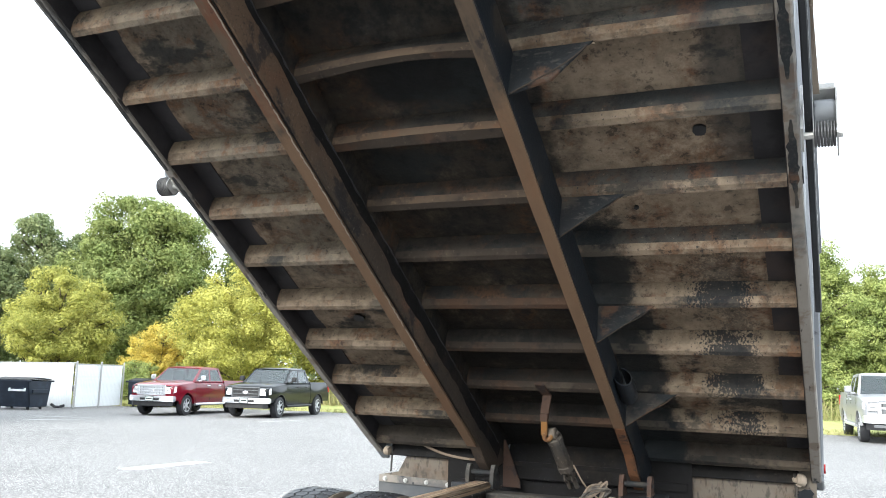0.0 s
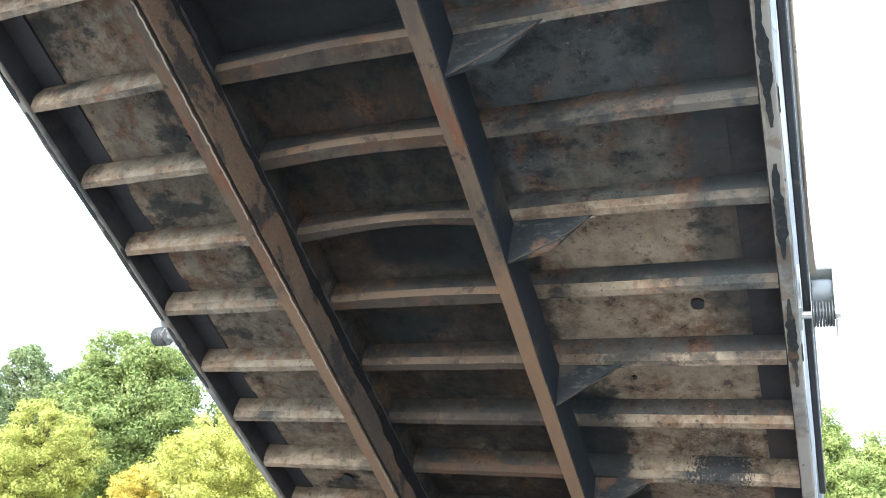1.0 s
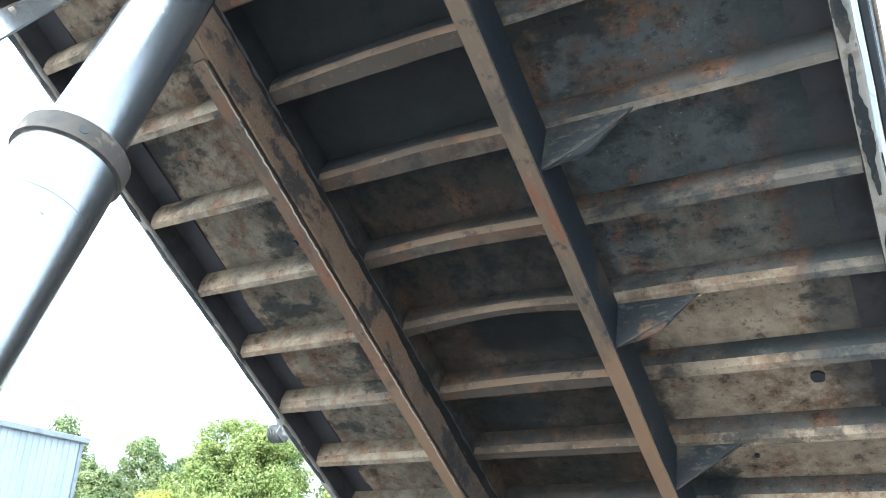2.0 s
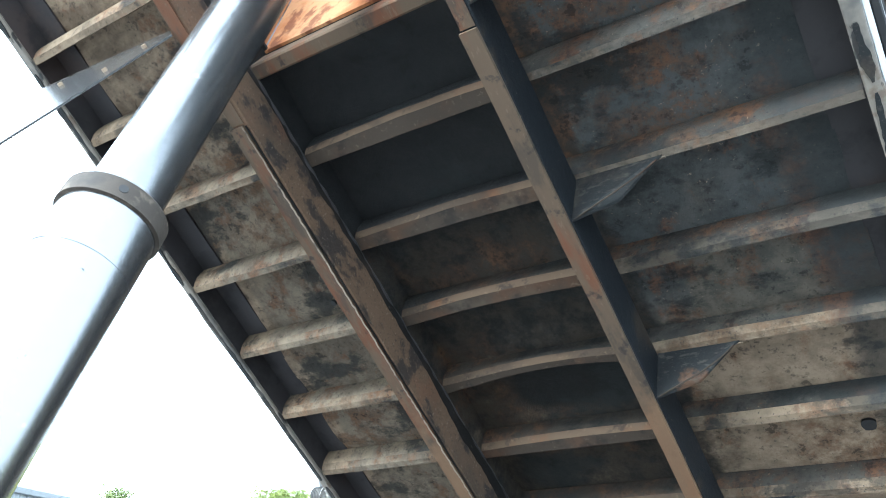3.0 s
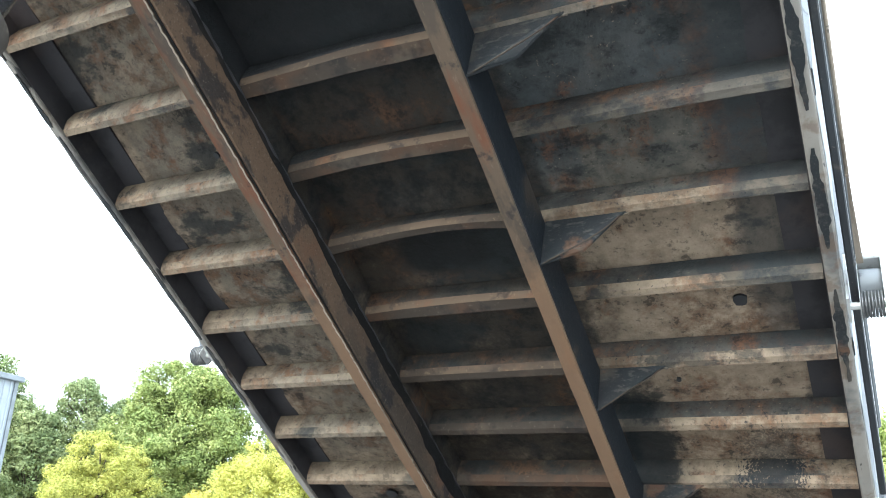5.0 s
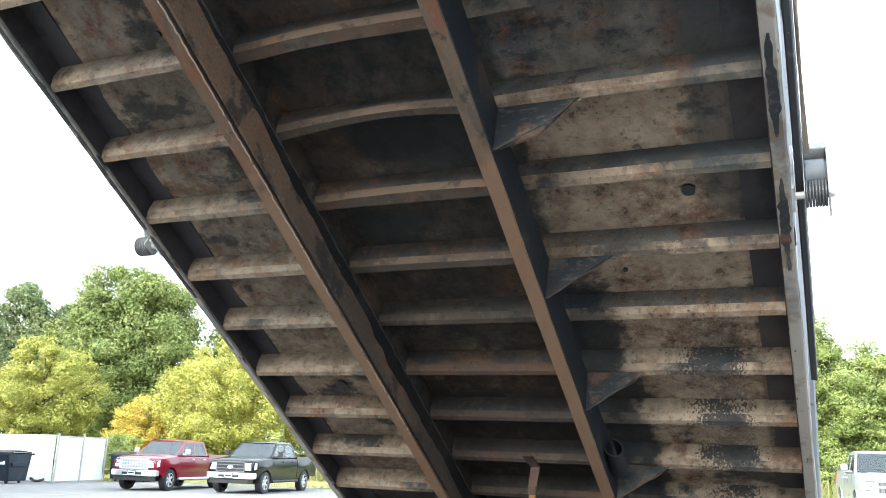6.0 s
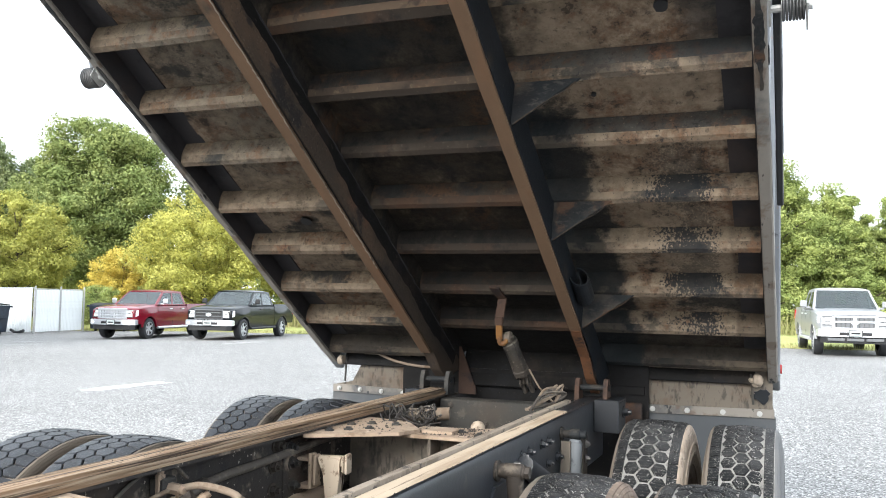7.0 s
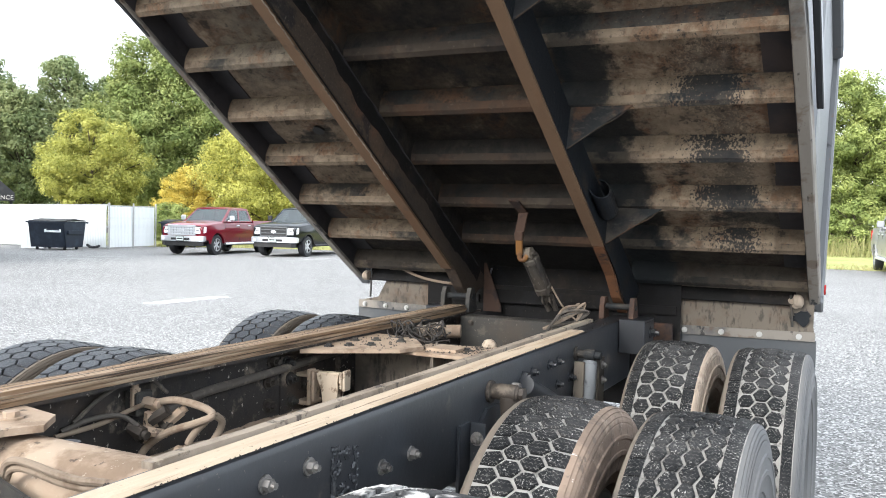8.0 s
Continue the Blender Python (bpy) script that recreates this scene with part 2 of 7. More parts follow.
# caked grease, dark seams, and panels that stand in for shaded voids
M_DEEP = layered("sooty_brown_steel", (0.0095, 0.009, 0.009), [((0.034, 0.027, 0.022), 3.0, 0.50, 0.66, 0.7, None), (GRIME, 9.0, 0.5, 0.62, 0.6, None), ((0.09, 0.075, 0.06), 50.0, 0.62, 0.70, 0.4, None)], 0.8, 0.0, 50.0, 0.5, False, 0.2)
M_SILL_L = layered("brown_dusty_steel", (0.122, 0.078, 0.049),
                   [((0.048, 0.037, 0.029), 1.1, 0.44, 0.56, 0.85, (1.0, 0.6, 1.0)), ((0.135, 0.062, 0.034), 2.8, 0.54, 0.66, 0.5, None), (GRIME, 7.0, 0.53, 0.62, 0.8, (2.0, 0.7, 1.0)), (GRIME, 90.0, 0.56, 0.66, 0.5, None), (DUST, 120.0, 0.60, 0.68, 0.3, None)], 0.88, 0.0, 55.0, 1.0,
                   zone=((0.030, 0.025, 0.021), (-1.0, -0.5, 0.6, 2.2), 0.7))
M_SILL_R = layered("black_painted_steel", (0.012, 0.014, 0.017),
                   [((0.014, 0.018, 0.024), 2.5, 0.5, 0.7, 0.6, None), (TAN, 60.0, 0.66, 0.72, 0.4, None), ((0.05, 0.04, 0.03), 3.4, 0.56, 0.66, 0.6, None)], 0.5, 0.0, 40.0, 0.4, False, 0.15)
M_FLANGE = layered("rusty_flange_steel", (0.094, 0.066, 0.044),
                   [((0.118, 0.045, 0.021), 2.4, 0.47, 0.60, 0.85, (3, 0.6, 1)), ((0.050, 0.039, 0.030), 6.0, 0.48, 0.62, 0.75, (2, 0.7, 1)), (GRIME, 18.0, 0.58, 0.68, 0.7, None), ((0.15, 0.115, 0.08), 40.0, 0.60, 0.68, 0.4, (2, 0.6, 1))], 0.85, 0.0, 50.0, 0.5,
                   zone=((0.170, 0.102, 0.058), (-1.0, -0.5, 2.2, 3.4), 0.75))
M_BLACK = layered("black_frame_paint", (0.020, 0.022, 0.026),
                  [(BLUE, 1.6, 0.45, 0.65, 0.6, None), (DUST, 8.0, 0.60, 0.78, 0.25, None), (DUST, 70.0, 0.66, 0.74, 0.35, None)], 0.36, 0.0, 12.0, 0.30, False, 0.5)
M_DUSTY = layered("tan_dust_coat", (0.340, 0.255, 0.185),
                  [((0.37, 0.290, 0.215), 5.0, 0.47, 0.62, 0.7, None), ((0.17, 0.115, 0.075), 6.0, 0.50, 0.64, 0.75, None), (GRIME, 26.0, 0.60, 0.68, 0.65, None), ((0.5, 0.43, 0.34), 50.0, 0.62, 0.68, 0.5, None)], 0.92, 0.0, 60.0, 0.6)
M_LINER = layered("pale_dust_liner", (0.52, 0.415, 0.305),
                  [((0.34, 0.245, 0.165), 3.0, 0.44, 0.62, 0.7, (4, 0.4, 1)), (BROWN, 7.0, 0.60, 0.66, 0.7, (7, 0.25, 1)), (GRIME, 40.0, 0.62, 0.70, 0.5, None)], 0.92, 0.0, 60.0, 0.7)
M_RAILIN = layered("grimy_rail_paint", (0.028, 0.025, 0.023),
                   [((0.060, 0.042, 0.030), 3.0, 0.48, 0.64, 0.75, None), (DUST, 9.0, 0.55, 0.70, 0.45, None), ((0.5, 0.46, 0.40), 55.0, 0.64, 0.68, 0.8, None), (GRIME, 20.0, 0.55, 0.65, 0.6, None)], 0.75, 0.0, 50.0, 0.7)
M_GUSSET = layered("scuffed_black_gusset", (0.014, 0.016, 0.018),
                   [((0.060, 0.050, 0.040), 4.0, 0.50, 0.64, 0.75, None), ((0.11, 0.058, 0.032), 6.0, 0.58, 0.66, 0.7, None), (GRIME, 9.0, 0.50, 0.62, 0.7, None), ((0.085, 0.078, 0.068), 22.0, 0.54, 0.68, 0.5, (1.0, 1.0, 2.5)), ((0.10, 0.09, 0.075), 130.0, 0.58, 0.72, 0.35, None)], 0.65, 0.0, 50.0, 0.8, True, 0.25)
M_BEAM = layered("dirty_beam_steel", (0.040, 0.038, 0.034), [(GRIME, 4.0, 0.46, 0.62, 0.75, None), ((0.105, 0.092, 0.075), 14.0, 0.56, 0.68, 0.6, None), ((0.060, 0.046, 0.034), 2.5, 0.5, 0.64, 0.6, None), ((0.2, 0.17, 0.14), 70.0, 0.62, 0.69, 0.6, None)], 0.75, 0.0, 50.0, 0.6)
M_EDGE = layered("dusty_grey_edging", (0.32, 0.265, 0.208), [((0.12, 0.092, 0.068), 4.0, 0.45, 0.62, 0.75, (3, 0.5, 1)), (GRIME, 20.0, 0.56, 0.66, 0.7, None), (DUST, 45.0, 0.58, 0.68, 0.6, None)], 0.9, 0.0, 60.0, 0.7)
M_SHOCK = layered("grey_shock_paint", (0.17, 0.18, 0.19), [((0.28, 0.27, 0.25), 6.0, 0.5, 0.68, 0.6, None), (GRIME, 14.0, 0.58, 0.68, 0.6, None)], 0.45, 0.0, 60.0, 0.2)
M_COIL = layered("dark_grey_spring_steel", (0.085, 0.086, 0.088), [((0.16, 0.155, 0.15), 20.0, 0.5, 0.66, 0.6, None), (GRIME, 12.0, 0.56, 0.66, 0.6, None)], 0.45, 0.4, 60.0, 0.2)
M_FLAPRUB = layered("grey_dusty_flap_rubber", (0.058, 0.064, 0.071), [((0.095, 0.095, 0.095), 3.0, 0.5, 0.7, 0.6, None)], 0.6, 0.0, 60.0, 0.2)
M_RUST = layered("orange_rust", (0.33, 0.13, 0.05),
                 [((0.45, 0.25, 0.13), 4.0, 0.45, 0.6, 0.8, None), ((0.12, 0.04, 0.02), 9.0, 0.52, 0.62, 0.8, None), (DUST, 2.0, 0.55, 0.66, 0.6, None)], 0.85, 0.0, 40.0, 0.6)
M_RUSTEND = layered("bare_rusty_steel", (0.150, 0.066, 0.029), [((0.07, 0.034, 0.019), 7.0, 0.46, 0.62, 0.8, None), (GRIME, 20.0, 0.56, 0.66, 0.7, None)], 0.85, 0.0, 50.0, 0.6)
M_GREYPAINT = layered("grey_side_paint", (0.115, 0.120, 0.126),
                      [((0.20, 0.20, 0.20), 2.2, 0.50, 0.70, 0.7, (1, 0.4, 1)), (GRIME, 7.0, 0.60, 0.68, 0.8, None), (RUST, 16.0, 0.66, 0.72, 0.6, None)], 0.5, 0.0, 50.0, 0.25)
M_RAIL = layered("worn_rub_rail", (0.205, 0.186, 0.162),
                 [(GRIME, 8.0, 0.60, 0.63, 0.9, (2.2, 0.6, 1)), (BLUE, 3.0, 0.52, 0.64, 0.6, None), (BROWN, 8.0, 0.55, 0.65, 0.6, None)], 0.7, 0.0, 60.0, 0.35)
M_WOOD = layered("weathered_wood_strip", (0.225, 0.145, 0.085),
                 [((0.40, 0.31, 0.22), 30.0, 0.42, 0.62, 0.8, (3, 0.08, 3)), ((0.035, 0.024, 0.018), 36.0, 0.50, 0.60, 0.9, (3, 0.05, 3)), ((0.06, 0.042, 0.03), 8.0, 0.56, 0.68, 0.7, (2.5, 0.15, 2.5))], 0.9, 0.0, 60.0, 0.5)


def tread_material():
    """Black tread rubber with fine dusty cuts across the blocks, scuffs and grit."""
    m, nt, b = material("tyre_tread_rubber", 0.66, 0.0, 0.10)
    co = coords(nt)
    sep = nt.nodes.new("ShaderNodeSeparateXYZ")
    nt.links.new(co, sep.inputs[0])
    ang = math_node(nt, 'ARCTAN2', sep.outputs[2], sep.outputs[1])
    wob = math_node(nt, 'SINE', times(nt, sep.outputs[0], 620.0), 0.0)
    phase = math_node(nt, 'ADD', times(nt, ang, 258.0), times(nt, wob, 1.1))
    cut = ramp(nt, math_node(nt, 'SINE', phase, 0.0), 0.72, 0.97)
    big = noise_node(nt, co, 5.0, 5.0, 0.65)
    fine = noise_node(nt, co, 120.0, 5.0, 0.7)
    dots = noise_node(nt, co, 210.0, 2.0, 0.6)
    clus = noise_node(nt, co, 24.0, 3.0, 0.6)
    c = mixc(nt, ramp(nt, big, 0.40, 0.68), (0.010, 0.0105, 0.0115), (0.040, 0.040, 0.041))
    c = mixc(nt, times(nt, times(nt, cut, ramp(nt, fine, 0.44, 0.58)), 0.55), c, (0.18, 0.172, 0.16))
    c = mixc(nt, times(nt, times(nt, ramp(nt, dots, 0.60, 0.66), ramp(nt, clus, 0.44, 0.58)), 0.75), c, (0.40, 0.39, 0.37))
    c = mixc(nt, times(nt, ramp(nt, fine, 0.58, 0.68), 0.30), c, (0.12, 0.114, 0.106))
    nt.links.new(c, b.inputs["Base Color"])
    bump(nt, b, math_node(nt, 'ADD', fine, times(nt, cut, -0.8)), 0.5, 0.004)
    return m


M_TYRE = tread_material()
M_SLICK = layered("smooth_black_tread_rubber", (0.015, 0.017, 0.021), [((0.036, 0.040, 0.046), 5.0, 0.48, 0.68, 0.7, None), ((0.012, 0.012, 0.013), 16.0, 0.54, 0.66, 0.7, None), ((0.26, 0.25, 0.23), 150.0, 0.62, 0.67, 0.5, None)], 0.46, 0.0, 90.0, 0.4, False, 0.25)
M_GROOVE = layered("dusty_tyre_groove", (0.250, 0.243, 0.230), [((0.150, 0.145, 0.137), 9.0, 0.46, 0.62, 0.8, None), ((0.05, 0.048, 0.045), 40.0, 0.54, 0.64, 0.7, None), ((0.22, 0.21, 0.195), 70.0, 0.58, 0.66, 0.6, None)], 0.9, 0.0, 60.0, 0.6)
M_BROWNWALL = layered("brown_tyre_sidewall", (0.215, 0.160, 0.122),
                     [((0.120, 0.090, 0.070), 6.0, 0.46, 0.62, 0.75, None), ((0.29, 0.225, 0.175), 14.0, 0.52, 0.66, 0.7, None), ((0.08, 0.066, 0.055), 30.0, 0.54, 0.66, 0.6, None), ((0.50, 0.47, 0.43), 26.0, 0.66, 0.69, 0.8, (0.5, 2.0, 2.0))], 0.88, 0.0, 70.0, 0.7)
M_SIDEWALL = layered("dusty_tyre_sidewall", (0.33, 0.265, 0.205),
                     [((0.19, 0.145, 0.110), 6.0, 0.48, 0.62, 0.75, None), ((0.42, 0.35, 0.28), 14.0, 0.52, 0.66, 0.7, None), ((0.09, 0.075, 0.062), 30.0, 0.57, 0.66, 0.55, None)], 0.88, 0.0, 70.0, 0.6)
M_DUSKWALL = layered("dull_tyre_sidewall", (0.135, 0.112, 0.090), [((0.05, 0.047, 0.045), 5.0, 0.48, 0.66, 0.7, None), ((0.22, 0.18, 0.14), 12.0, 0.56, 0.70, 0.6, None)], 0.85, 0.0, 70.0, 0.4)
M_RUBBER = layered("black_rubber", (0.022, 0.023, 0.026), [((0.07, 0.065, 0.06), 4.0, 0.5, 0.72, 0.5, None)], 0.6, 0.0, 60.0, 0.2)
M_GREYRUB = layered("grey_tyre_sidewall", (0.105, 0.106, 0.108), [((0.13, 0.125, 0.12), 4.0, 0.45, 0.7, 0.7, None)], 0.75, 0.0, 60.0, 0.25)
M_FLAPSTEEL = layered("dusty_flap_plate", (0.135, 0.114, 0.090), [(GRIME, 26.0, 0.52, 0.64, 0.6, (1.5, 1, 0.5)), (BROWN, 4.0, 0.5, 0.65, 0.6, None), (GRIME, 3.0, 0.52, 0.64, 0.6, None)], 0.75, 0.0, 70.0, 0.3)
M_BOLT = layered("dull_bolt_steel", (0.22, 0.21, 0.20), [(GRIME, 30.0, 0.5, 0.65, 0.7, None)], 0.5, 0.6, 90.0, 0.2)
M_CYL = layered("grey_blue_cylinder_steel", (0.250, 0.255, 0.265), [((0.17, 0.175, 0.18), 3.0, 0.50, 0.70, 0.6, (1, 1, 0.4)), (GRIME, 30.0, 0.66, 0.71, 0.6, None), ((0.45, 0.45, 0.45), 24.0, 0.64, 0.72, 0.4, None)], 0.21, 0.9, 70.0, 0.08)
M_COLLAR = layered("dusty_collar_steel", (0.052, 0.043, 0.036), [(DUST, 20.0, 0.52, 0.68, 0.28, None), (GRIME, 6.0, 0.5, 0.64, 0.6, None)], 0.7, 0.2, 70.0, 0.3)
M_CREAM = layered("cream_casting", (0.42, 0.345, 0.265), [(BROWN, 22.0, 0.52, 0.62, 0.8, None), (GRIME, 40.0, 0.64, 0.72, 0.5, None)], 0.8, 0.0, 70.0, 0.4)
M_HOSE = layered("dusty_hose", (0.225, 0.175, 0.130), [(BROWN, 12.0, 0.5, 0.65, 0.6, None)], 0.85, 0.0, 80.0, 0.3)
M_DARKHOSE = layered("dark_hose", (0.08, 0.07, 0.06), [(DUST, 12.0, 0.5, 0.7, 0.5, None)], 0.8, 0.0, 80.0, 0.3)
M_YELLOW = layered("ochre_hook_paint", (0.185, 0.086, 0.022), [((0.08, 0.036, 0.018), 10.0, 0.46, 0.62, 0.8, None)], 0.6, 0.0, 70.0, 0.25)
M_GALV = layered("bare_grey_metal", (0.42, 0.42, 0.41), [((0.2, 0.19, 0.18), 20.0, 0.5, 0.7, 0.6, None)], 0.45, 0.3, 70.0, 0.15)
M_WHITEP = layered("white_plastic", (0.50, 0.48, 0.45), [((0.30, 0.27, 0.23), 18.0, 0.50, 0.64, 0.7, None)], 0.5, 0.0, 60.0, 0.1)


# ---- mesh helpers ----
def part(name, bm, mat, parent=None, label="", smooth=False):
    me = bpy.data.meshes.new(name)
    bmesh.ops.recalc_face_normals(bm, faces=bm.faces)
    bm.to_mesh(me)
    bm.free()
    me.materials.append(mat)
    if smooth:
        me.shade_smooth()
        me.set_sharp_from_angle(angle=radians(38))
    ob = new(name, me)
    if parent is not None:
        ob.parent = parent
    if label:
        tagged(ob, label)
    return ob


def again(ob, m=None, parent=None):
    """Another object on the same mesh."""
    c = new(ob.name.split(".")[0], ob.data)
    c.parent = parent if parent is not None else ob.parent
    if "label" in ob:
        c["label"] = ob["label"]
    if m is not None:
        c.matrix_basis = m
    return c


def thing(name, label, category, group="", kind="", at=None):
    ob = new(name)
    if at is not None:
        ob.matrix_basis = at
    return tagged(ob, label, category, group, kind)


def box(bm, x0, x1, y0, y1, z0, z1, bev=0.0, m=None):
    vs = [bm.verts.new((x, y, z)) for x in (x0, x1) for y in (y0, y1) for z in (z0, z1)]
    fs = [bm.faces.new([vs[i] for i in q]) for q in ((0, 1, 3, 2), (4, 6, 7, 5), (0, 4, 5, 1), (2, 3, 7, 6), (0, 2, 6, 4), (1, 5, 7, 3))]
    if bev:
        r = bmesh.ops.bevel(bm, geom=list({e for f in fs for e in f.edges}), offset=bev, segments=1, affect='EDGES', profile=0.5)
        vs = list({v for f in r["faces"] for v in f.verts} | {v for v in vs if v.is_valid})
    if m is not None:
        bmesh.ops.transform(bm, matrix=m, verts=vs)
    return vs


def prism(bm, pts, axis, a, b):
    """Extrude a polygon of 2D points along an axis from a to b."""
    def at(p, k):
        return {"x": (k, p[0], p[1]), "y": (p[0], k, p[1]), "z": (p[0], p[1], k)}[axis]
    lo = [bm.verts.new(at(p, a)) for p in pts]
    hi = [bm.verts.new(at(p, b)) for p in pts]
    n = len(pts)
    bm.faces.new(lo), bm.faces.new(hi)
    for i in range(n):
        bm.faces.new((lo[i], lo[(i + 1) % n], hi[(i + 1) % n], hi[i]))
    return lo + hi


def rings(bm, stations, seg=20, caps=True):
    """A round body: stations are (centre, direction, radius)."""
    rows = []
    for c, d, r in stations:
        d = Vector(d).normalized()
        u = d.orthogonal().normalized() if abs(d.z) > 0.95 else d.cross(Vector((0, 0, 1))).normalized()
        v = d.cross(u)
        rows.append([bm.verts.new(Vector(c) + (u * math.cos(2 * math.pi * i / seg) + v * math.sin(2 * math.pi * i / seg)) * r) for i in range(seg)])
    for a, b in zip(rows[:-1], rows[1:]):
        for i in range(seg):
            bm.faces.new((a[i], a[(i + 1) % seg], b[(i + 1) % seg], b[i]))
    if caps:
        bm.faces.new(rows[0]), bm.faces.new(rows[-1])


def rod(bm, p0, p1, r, seg=14, r1=None):
    d = Vector(p1) - Vector(p0)
    rings(bm, [(p0, d, r), (p1, d, r if r1 is None else r1)], seg)


def hose(bm, pts, r, seg=8, steps=6):
    """A round hose through the points, smoothed."""
    p = [Vector(q) for q in pts]
    p = [2 * p[0] - p[1], *p, 2 * p[-1] - p[-2]]
    line = []
    for i in range(1, len(p) - 2):
        for k in range(steps):
            t = k / steps
            a, b, c, d = p[i - 1:i + 3]
            line.append(0.5 * (2 * b + (c - a) * t + (2 * a - 5 * b + 4 * c - d) * t * t + (3 * b - a - 3 * c + d) * t ** 3))
    line.append(p[-2])
    st = []
    for i, q in enumerate(line):
        st.append((q, line[min(i + 1, len(line) - 1)] - line[max(i - 1, 0)], r))
    rings(bm, st, seg)


def hexbolt(bm, c, axis, r=0.016, h=0.014, washer=True):
    c, a = Vector(c), Vector(axis).normalized()
    if washer:
        rod(bm, c, c + a * 0.004, r * 1.45, 12)
    rod(bm, c + a * 0.003, c + a * (0.004 + h), r, 6)
    rod(bm, c + a * h, c + a * (h * 2.0), r * 0.55, 8)


# ---- ground ----
def ground_z(x, y):
    return 0.0131 * x + 0.003 * (y + 1.0)


def build_ground():
    m, nt, b = material("worn_asphalt", 0.9, 0.0, 0.3)
    co = coords(nt)
    big = noise_node(nt, co, 0.22, 4.0, 0.6)
    mid = noise_node(nt, co, 1.7, 5.0, 0.65)
    fine = noise_node(nt, co, 13.0, 4.0, 0.8)
    c = mixc(nt, ramp(nt, big, 0.38, 0.62), (0.152, 0.150, 0.147), (0.192, 0.190, 0.185))
    c = mixc(nt, times(nt, ramp(nt, mid, 0.52, 0.7), 0.30), c, (0.165, 0.160, 0.152))
    vor = nt.nodes.new("ShaderNodeTexVoronoi")
    vor.inputs["Scale"].default_value = 66.0
    nt.links.new(co, vor.inputs["Vector"])
    grit = nt.nodes.new("ShaderNodeSeparateColor")
    nt.links.new(vor.outputs["Color"], grit.inputs[0])
    c = mixc(nt, times(nt, ramp(nt, grit.outputs[0], 0.50, 0.88), 0.8), c, (0.48, 0.47, 0.455))
    c = mixc(nt, times(nt, ramp(nt, grit.outputs[1], 0.52, 0.88), 0.8), c, (0.046, 0.044, 0.042))
    nt.links.new(c, b.inputs["Base Color"])
    bump(nt, b, fine, 0.6, 0.01)
    bm = bmesh.new()
    S = 900.0
    bm.faces.new([bm.verts.new((x, y, ground_z(x, y))) for x, y in ((-S, -S), (S, -S), (S, S), (-S, S))])
    ob = part("ground", bm, m)
    tagged(ob, "grey worn asphalt parking lot with coarse aggregate", "ground", "", "structure")


build_ground()

# ---- dump truck ----
truck = thing("dump_truck", "black tandem-axle dump truck with rusty dump body tipped up", "dump truck")
TILT = radians(32.78)
V_DIR = Vector((0, -math.cos(TILT), math.sin(TILT)))
W_DIR = Vector((0, -math.sin(TILT), -math.cos(TILT)))
BODY = Matrix.Translation((0, 0, 1.17)) @ Matrix((Vector((1, 0, 0)), V_DIR, W_DIR)).transposed().to_4x4()
FLOOR_W, SILL_W, SPACING = -0.10, 0.17, 0.3342     # heights below the member line, member spacing
ROW_SHIFT = {1: 0.01, 2: 0.002, 3: -0.006, 4: -0.004, 5: -0.002, 7: -0.005, 8: 0.003, 10: -0.003, 12: 0.005}
SIDE, V_END = 1.22, 4.95


def row_v(k):
    return (k - 1) * SPACING + ROW_SHIFT.get(k, 0)


def build_floor():
    """Floor plate in strips, buckled a little between the members, with the cut-out for the hoist."""
    bm = bmesh.new()
    nx, nv = 46, 150
    grid = {}
    for i in range(nx + 1):
        x = -1.118 + 2.236 * i / nx
        for j in range(nv + 1):
            v = -0.10 + 5.05 * j / nv
            k = (v / SPACING) % 1.0
            sag = 0.010 * math.sin(math.pi * k) ** 2 * (0.5 + noise.noise((x * 1.3, int(v / SPACING) * 2.7, 1.0)))
            sag += 0.006 * noise.noise((x * 4, v * 4, 3.0))
            if -0.40 < x < 0.38 and 2.4 < v < 3.9:
                sag -= 0.02 * math.sin(math.pi * (x + 0.4) / 0.78) * math.sin(math.pi * k) ** 2
            grid[i, j] = bm.verts.new((x, v, FLOOR_W + sag - 0.004))
    for i in range(nx):
        for j in range(nv):
            xm = -1.118 + 2.236 * (i + 0.5) / nx
            vm = -0.10 + 5.05 * (j + 0.5) / nv
            if -0.40 < xm < 0.38 and vm > 4.03:
                continue
            bm.faces.new((grid[i, j], grid[i + 1, j], grid[i + 1, j + 1], grid[i, j + 1]))
    for v in [v for v in bm.verts if not v.link_faces]:
        bm.verts.remove(v)
    ext = bmesh.ops.extrude_face_region(bm, geom=list(bm.faces))
    bmesh.ops.translate(bm, verts=[g for g in ext["geom"] if isinstance(g, bmesh.types.BMVert)], vec=(0, 0, -0.010))
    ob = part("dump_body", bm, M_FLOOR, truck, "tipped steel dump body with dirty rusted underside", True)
    ob.matrix_basis = BODY
    return ob


body = build_floor()


